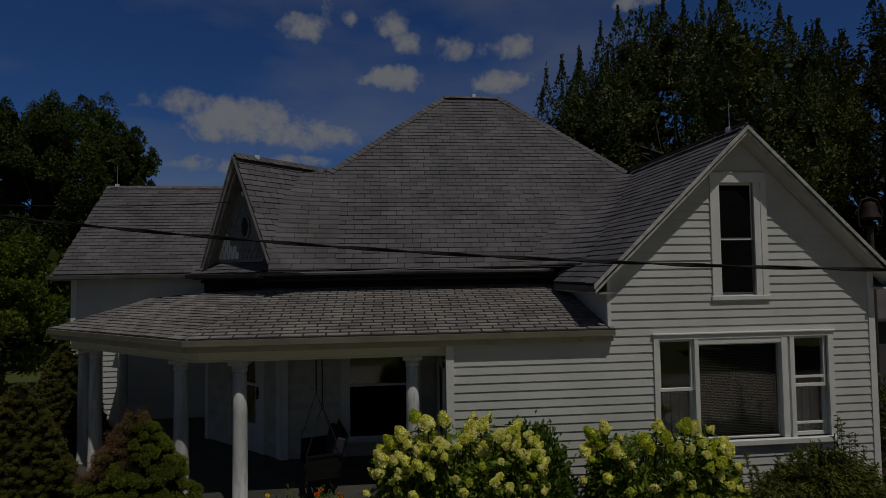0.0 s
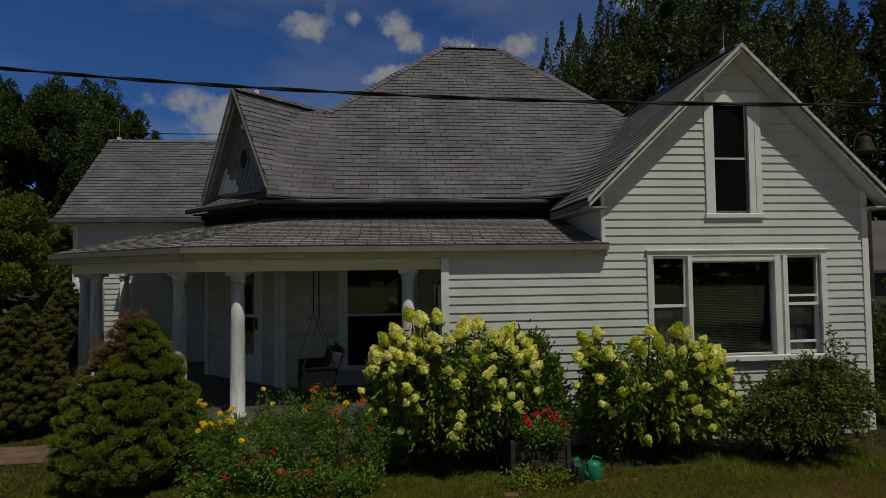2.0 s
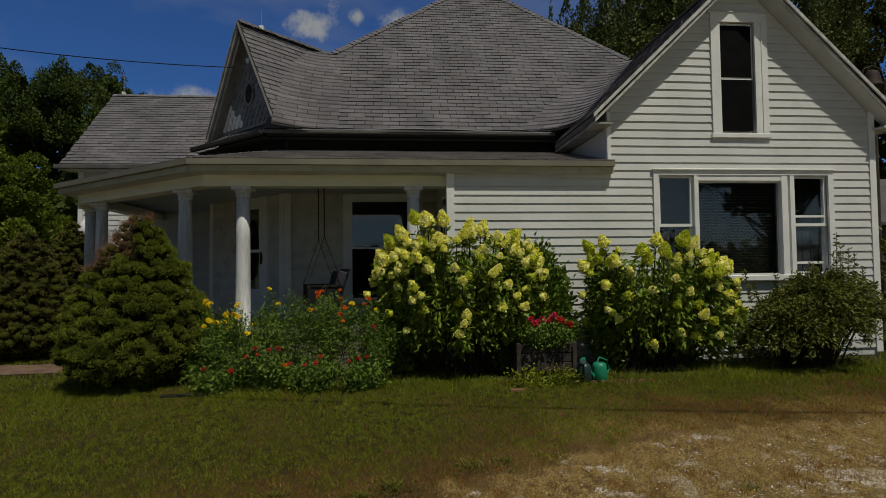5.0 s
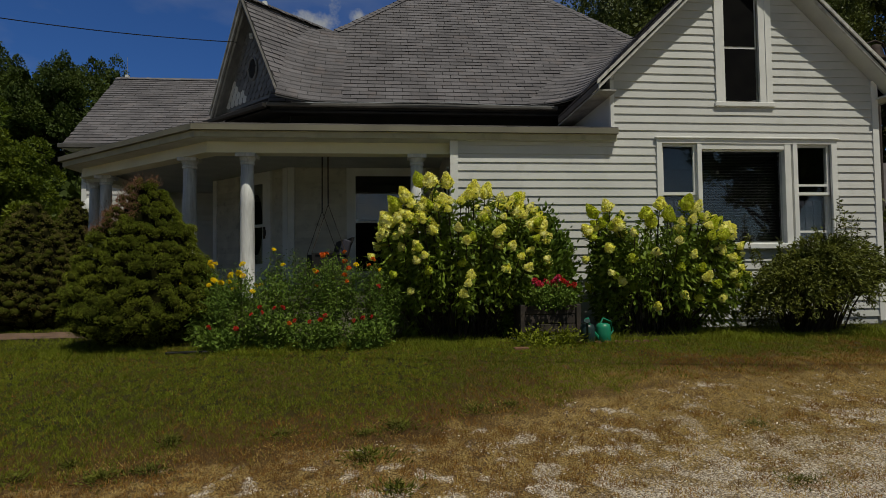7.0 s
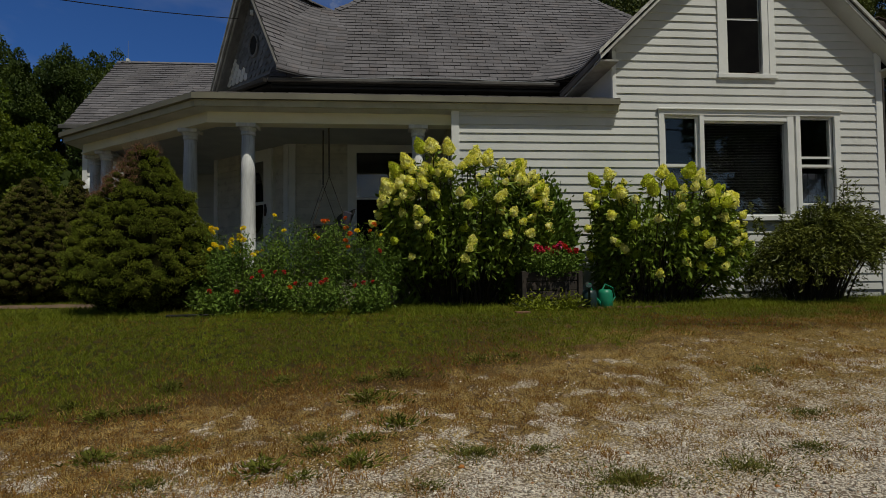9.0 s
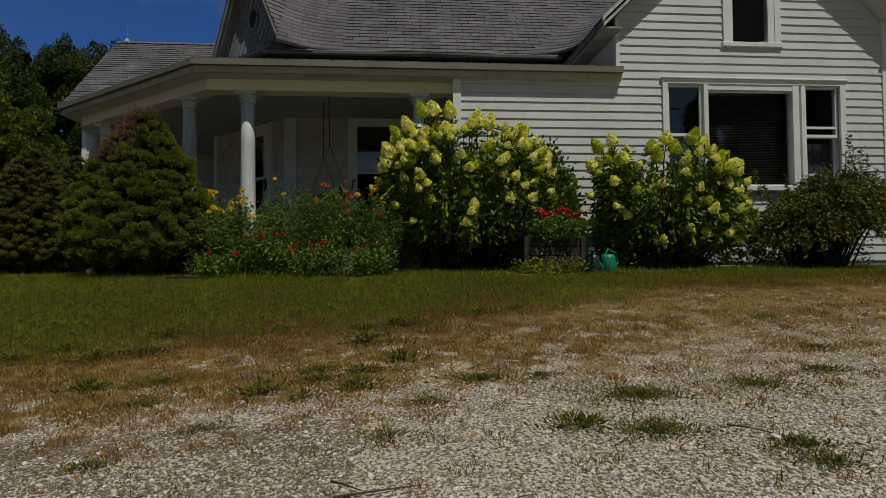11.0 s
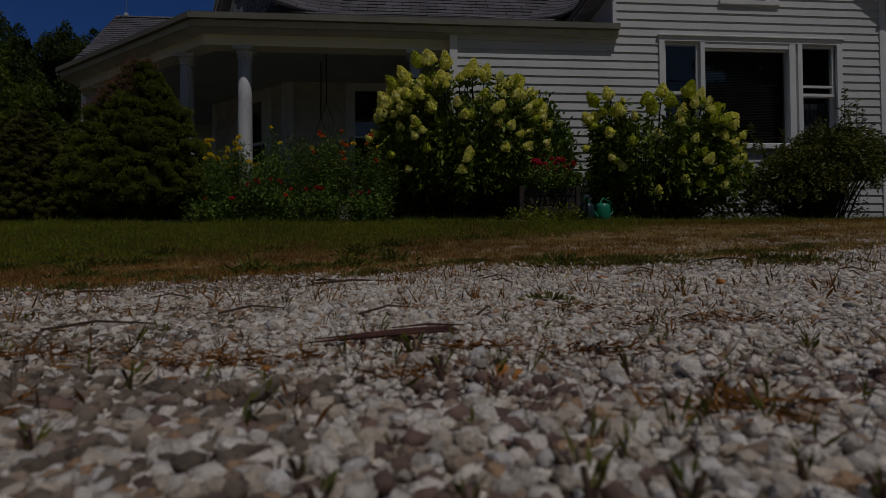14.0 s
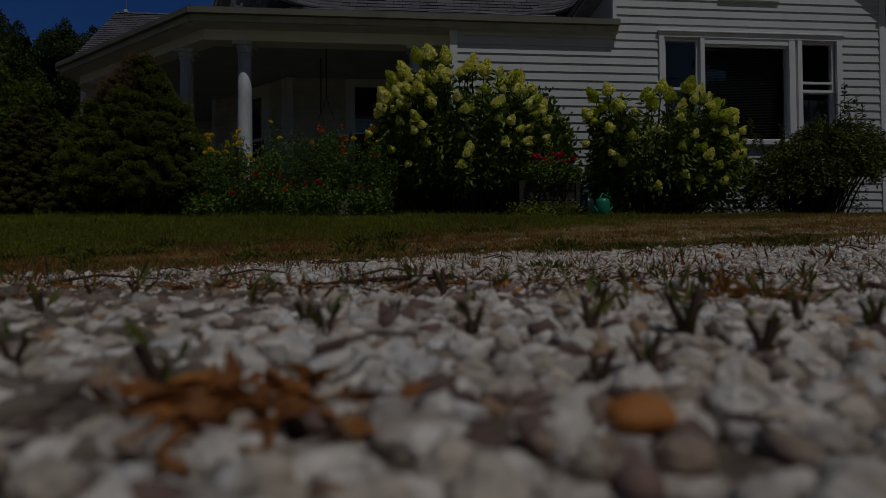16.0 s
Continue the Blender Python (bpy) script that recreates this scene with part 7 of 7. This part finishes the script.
def weed_patch(x, y, r0, n, h, seed, mat=None, label="small weed rosette growing in the gravel"):
    r = np.random.default_rng(seed)
    z0 = float(ground_z(x, y))
    t = thing("weed", label, "weed", "weeds in the drive", at=(x, y, z0))
    a = r.uniform(0, 2 * np.pi, n)
    k = r.gamma(2.0, 0.27, n) * (1 + 0.35 * np.sin(3 * a + seed) + 0.25 * np.sin(5 * a - seed))
    px, py = x + r0 * k * np.cos(a), y + r0 * k * np.sin(a) * 0.7
    pos = np.stack([px, py, ground_z(px, py) + 0.004 + r.uniform(0, h * 0.8, n) * np.exp(-k)], 1)
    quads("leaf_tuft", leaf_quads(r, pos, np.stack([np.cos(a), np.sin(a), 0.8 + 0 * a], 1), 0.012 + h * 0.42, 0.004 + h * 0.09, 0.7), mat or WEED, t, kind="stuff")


LEAFY = ((0.68, 2.27, 0.11, 90, 0.06), (0.74, 2.25, 0.08, 60, 0.05), (-0.21, 3.10, 0.12, 90, 0.085), (-0.73, 3.12, 0.12, 90, 0.095), (-0.50, 2.97, 0.11, 70, 0.05), (-1.78, 3.47, 0.14, 100, 0.08), (-1.80, 4.27, 0.19, 150, 0.06),
         (-2.12, 4.21, 0.17, 130, 0.08), (-2.46, 4.45, 0.10, 60, 0.06), (-0.22, 4.23, 0.20, 170, 0.09), (0.02, 4.70, 0.22, 200, 0.07), (-0.25, 4.62, 0.12, 90, 0.06), (-0.94, 4.72, 0.20, 120, 0.05), (-1.83, 4.72, 0.15, 110, 0.07),
         (0.00, 3.72, 0.15, 100, 0.09), (-0.22, 3.50, 0.16, 130, 0.055), (-0.46, 3.33, 0.12, 80, 0.05), (0.72, 4.95, 0.25, 160, 0.06), (1.05, 5.0, 0.15, 90, 0.05), (-2.75, 4.30, 0.15, 90, 0.06))
CREEPING = ((0.43, 3.15, 0.20, 520, 0.020), (1.10, 2.64, 0.26, 900, 0.017), (0.97, 2.16, 0.22, 520, 0.015), (1.70, 2.68, 0.24, 360, 0.022), (-1.42, 3.55, 0.26, 420, 0.025), (-0.50, 3.60, 0.20, 260, 0.025), (0.78, 3.12, 0.10, 120, 0.02),
            (2.18, 2.85, 0.16, 160, 0.025), (1.35, 1.92, 0.13, 200, 0.018), (1.33, 1.76, 0.12, 160, 0.018), (0.33, 1.08, 0.05, 40, 0.004), (-1.30, 3.05, 0.22, 240, 0.022), (-0.05, 2.30, 0.14, 130, 0.02), (2.6, 3.4, 0.2, 200, 0.022),
            (0.15, 2.75, 0.13, 110, 0.02), (-0.85, 2.55, 0.16, 130, 0.018), (-1.1, 2.2, 0.12, 110, 0.018), (2.9, 4.3, 0.2, 160, 0.02))
for i, (wx, wy, wr_, wn, wh) in enumerate(LEAFY):
    weed_patch(wx, wy, wr_, int(1.7 * wn), wh, 200 + i)
for i, (wx, wy, wr_, wn, wh) in enumerate(CREEPING):
    weed_patch(wx, wy, wr_, int(1.8 * wn), wh + 0.005, 240 + i, mat=MATWEED, label="low creeping green weed mat in the gravel")


def sprouts(name, n, mat, seed, label, slim=0.12):
    """Tiny seedlings between the stones, too many to count."""
    r = np.random.default_rng(seed)
    near = np.arange(n) < n * 0.6
    y = np.where(near, r.uniform(0.32, 1.1, n), r.uniform(1.0, 2.9, n))
    x = r.uniform(-0.8, 1.0, n) * y + 0.05
    h = np.where(near, r.uniform(0.010, 0.024, n), r.uniform(0.02, 0.04, n))
    k = np.repeat(np.arange(n), 6)
    a = r.uniform(0, 2 * np.pi, 6 * n)
    pos = np.stack([x[k] + 0.15 * h[k] * np.cos(a), y[k] + 0.1 * h[k] * np.sin(a), ground_z(x[k], y[k]) + h[k] * r.uniform(0, 0.75, 6 * n)], 1)
    q = leaf_quads(r, pos, np.stack([np.cos(a), np.sin(a), 1.6 + 0 * a], 1), 0.8, slim, 0.5)
    q = pos[:, None, :] + (q - pos[:, None, :]) * (h[k] * 0.9)[:, None, None]
    return tagged(quads(name, q, mat, kind="stuff"), label, "seedlings")


sprouts("green_sprouts", 190, MATWEED, 71, "tiny green sprouts between the stones")
sprouts("brown_sprouts", 100, RUSTGRASS, 72, "tiny dry brown sprouts between the stones")
sprouts("dry_sprigs", 330, TWIG, 73, "thin dark dry sprigs standing in the gravel", slim=0.05)
SPRIGS = [(-0.036, 0.26, 0.0086), (-0.093, 0.365, 0.0113), (0.012, 0.228, 0.0111), (-0.112, 0.489, 0.0114), (0.032, 0.299, 0.011), (0.079, 0.293, 0.011), (0.022, 0.327, 0.0096), (0.119, 0.297, 0.0127), (0.146, 0.286, 0.0145), (0.099, 0.236, 0.0072), (0.151, 0.257, 0.0106), (0.199, 0.307, 0.0106), (0.214, 0.291, 0.0106), (0.07, 0.552, 0.0178), (0.086, 0.479, 0.0166), (0.213, 0.485, 0.015), (0.112, 0.242, 0.0088), (0.128, 0.503, 0.0099), (0.238, 0.424, 0.0109), (0.055, 0.354, 0.0072)]
for x, y, h in SPRIGS:
    h *= 1.25
    r = np.random.default_rng(int(1000 * y))
    z0 = float(ground_z(x, y))
    t = thing("seedling", "small dark seedling sprouting between pale stones", "seedling", "seedlings in the gravel", at=(x, y, z0))
    a = r.uniform(0, 2 * np.pi, 11)
    u = np.linspace(0.1, 0.85, 11)
    stalks = bmesh.new()
    for k in range(3):
        tube(stalks, [(x, y, z0 - 0.001), (x + 0.15 * h * math.cos(a[k]), y + 0.1 * h * math.sin(a[k]), z0 + 0.5 * h), (x + 0.40 * h * math.cos(a[k]), y + 0.2 * h * math.sin(a[k]), z0 + 0.92 * h)], [0.09 * h, 0.08 * h, 0.05 * h], 5)
    part("stalk_growth", stalks, TWIG, t)
    pos = np.stack([x + 0.20 * h * u * np.cos(a), y + 0.14 * h * u * np.sin(a), z0 + h * u], 1)
    quads("leaf_tuft", leaf_quads(r, pos, np.stack([np.cos(a), np.sin(a), 1.5 + 0 * a], 1), 0.50 * h, 0.14 * h, 0.30), MATWEED if int(1000 * x) % 2 else WEED, t)
STICKS = [(-0.99, 1.85, 0.22, 0.2), (-0.20, 1.80, 0.24, 0.05), (-0.22, 1.92, 0.14, -0.9), (1.22, 1.78, 0.28, 0.6), (1.24, 2.16, 0.16, -1.1), (0.30, 1.69, 0.09, 0.1), (0.00, 0.94, 0.10, 0.5), (-0.22, 1.00, 0.10, 0.25), (-0.38, 0.84, 0.13, -0.02), (0.17, 0.90, 0.06, 0.9)]
STICKS += [(float(rng.uniform(-1.8, 2.4)), float(rng.uniform(0.9, 3.0)), float(rng.uniform(0.03, 0.10)), float(rng.uniform(0, 6.28))) for i in range(30)]
for x, y, l, a in STICKS:
    z, w = float(ground_z(x, y)) + 0.007, 2.0 if y > 1.5 and l > 0.12 else 1.0
    t = thing("twig", "short dry brown twig lying on the gravel", "twig", "fallen twigs", at=(x, y, z))
    part("stick", tube(bmesh.new(), [(x, y, z), (x + l * 0.5 * math.cos(a), y + l * 0.5 * math.sin(a), z + 0.010), (x + l * math.cos(a + 0.15), y + l * math.sin(a + 0.15), z + 0.004)], [0.0021 * w, 0.0018 * w, 0.0009 * w], 5), TWIG, t)

# flat tufts of rust-coloured dead grass between the stones
lit = np.random.default_rng(61)
lpos = []
for cx, cy, cr, cn in ((-0.07, 0.57, 0.045, 260), (0.23, 0.58, 0.03, 160), (0.23, 0.39, 0.022, 160), (-0.24, 0.63, 0.05, 160), (0.33, 0.95, 0.07, 200), (0.13, 0.62, 0.03, 120), (0.08, 0.50, 0.02, 90), (-0.16, 0.42, 0.02, 80), (0.5, 0.8, 0.05, 140), (-0.45, 1.1, 0.09, 200), (0.35, 0.77, 0.05, 140)):
    lpos.append(np.stack([lit.normal(cx, cr, cn), lit.normal(cy, cr * 0.45, cn)], 1))
lpos = np.concatenate(lpos)
lpos = np.column_stack([lpos, ground_z(lpos[:, 0], lpos[:, 1]) + lit.uniform(0.002, 0.009, len(lpos))])
litter = quads("dead_grass_litter", leaf_quads(lit, lpos, lit.normal(0, 1, (len(lpos), 3)) * np.array([1, 1, 0.25]), 0.016, 0.0022, 0.3), RUSTGRASS, kind="stuff")
tagged(litter, "flattened rust-brown dead grass between the stones", "dead grass")


# a rusty stone and a curled dead leaf close to where the camera lands
sv, sf = ico(3)
sco = sv * (1 + 0.10 * np.sin(3 * sv[:, :1] + 1) * np.cos(4 * sv[:, 1:2])) * np.array([0.0056, 0.0045, 0.0032]) + np.array([0.093, 0.203, float(ground_z(0.1, 0.2)) + 0.0045])
tagged(new("rusty_stone", tri_mesh("rusty_stone", sco, sf, RUSTSTONE)), "rounded rusty orange stone among pale gravel", "stone")
dl = thing("dead_leaf", "curled orange-brown dead leaf lying on the gravel", "leaf", at=(0.03, 0.21, float(ground_z(0.03, 0.21))))
NU, NV = 26, 22
lz = float(ground_z(0.03, 0.21)) + 0.003
lv, lf = [], []
for j in range(NV + 1):
    v = j / NV
    half = 0.0125 * (0.30 + 0.84 * math.sin(math.pi * (0.12 + 0.80 * v)) ** 0.8) * (1 + 0.22 * math.sin(19 * v + 0.6))
    for i in range(NU + 1):
        u = 2 * i / NU - 1
        crumple = 0.0030 * math.sin(6.3 * u + 4 * v) * math.cos(9 * v - 3 * u) + 0.0014 * math.sin(17 * u * v + 5) + 0.0008 * math.sin(23 * u - 13 * v)
        curl = 0.0060 * abs(u) ** 2.2 * (0.4 + v)
        lv.append((0.0285 - 0.003 * v + half * u * (1 - 0.12 * abs(u)), 0.198 + 0.036 * v + 0.003 * math.sin(5 * u), lz + 0.0025 * v ** 1.2 + 0.30 * curl + 0.42 * crumple - 0.0015 * (1 - abs(u)) ** 6))
for j in range(NV):
    lf += [(j * (NU + 1) + i, j * (NU + 1) + i + 1, (j + 1) * (NU + 1) + i + 1, (j + 1) * (NU + 1) + i) for i in range(NU)]
blade = attach(new("leaf_blade", mesh_of("leaf_blade", lv, lf, DEADLEAF, smooth=True)), dl)
thick = blade.modifiers.new("thickness", "SOLIDIFY")
thick.thickness = 0.0004
lr = np.random.default_rng(17)
lp = np.stack([lr.normal(0.030, 0.0085, 90), lr.normal(0.216, 0.007, 90), lz + 0.001 + lr.uniform(0, 0.0025, 90)], 1)
quads("leaf_shred", leaf_quads(lr, lp, lr.normal(0, 1, (90, 3)) * np.array([1.3, 1.0, 0.12]), 0.010, 0.0030, 0.3), DEADLEAF, dl)
part("leaf_stalk", tube(bmesh.new(), [(0.040, 0.226, lz + 0.008), (0.050, 0.240, lz + 0.010), (0.060, 0.250, lz + 0.008)], [0.0006, 0.0006, 0.0005], 5), TWIG, dl)
bk = thing("bark_strip", "dark red strip of bark lying on the gravel", "bark", at=(0.08, 0.74, float(ground_z(0.07, 0.73))))
bz = float(ground_z(0.07, 0.73)) + 0.008
sr = random.Random(8)
for k in range(13):
    f = (k - 6) / 6
    ex, ey = 0.120 + 0.010 * sr.uniform(-1, 1) - 0.006 * abs(f), 0.722 + 0.034 * f + 0.003 * sr.uniform(-1, 1)
    sx, sy = -0.040 + 0.060 * sr.random(), 0.680 + 0.014 * f
    bow, kink = sr.uniform(0, 0.006), sr.uniform(-0.003, 0.003)
    pts = [(sx + (ex - sx) * q, sy + (ey - sy) * q ** 1.3 + kink * math.sin(3.1 * q), bz - 0.002 + bow * q + 0.003 * math.sin(2.5 * q)) for q in (0, 0.2, 0.4, 0.6, 0.8, 1.0)]
    part("fibre", tube(bmesh.new(), pts, [0.0005, 0.0011, 0.0014, 0.0016, 0.0015, 0.0007], 6), REDBARK, bk)
for x0, y0, x1, y1 in ((0.05, 0.762, 0.135, 0.768), (0.03, 0.690, 0.10, 0.706)):
    part("splinter", tube(bmesh.new(), [(x0, y0, bz), ((x0 + x1) / 2, (y0 + y1) / 2, bz + 0.003), (x1, y1, bz + 0.001)], [0.0008, 0.0015, 0.0008], 5), REDBARK, bk)
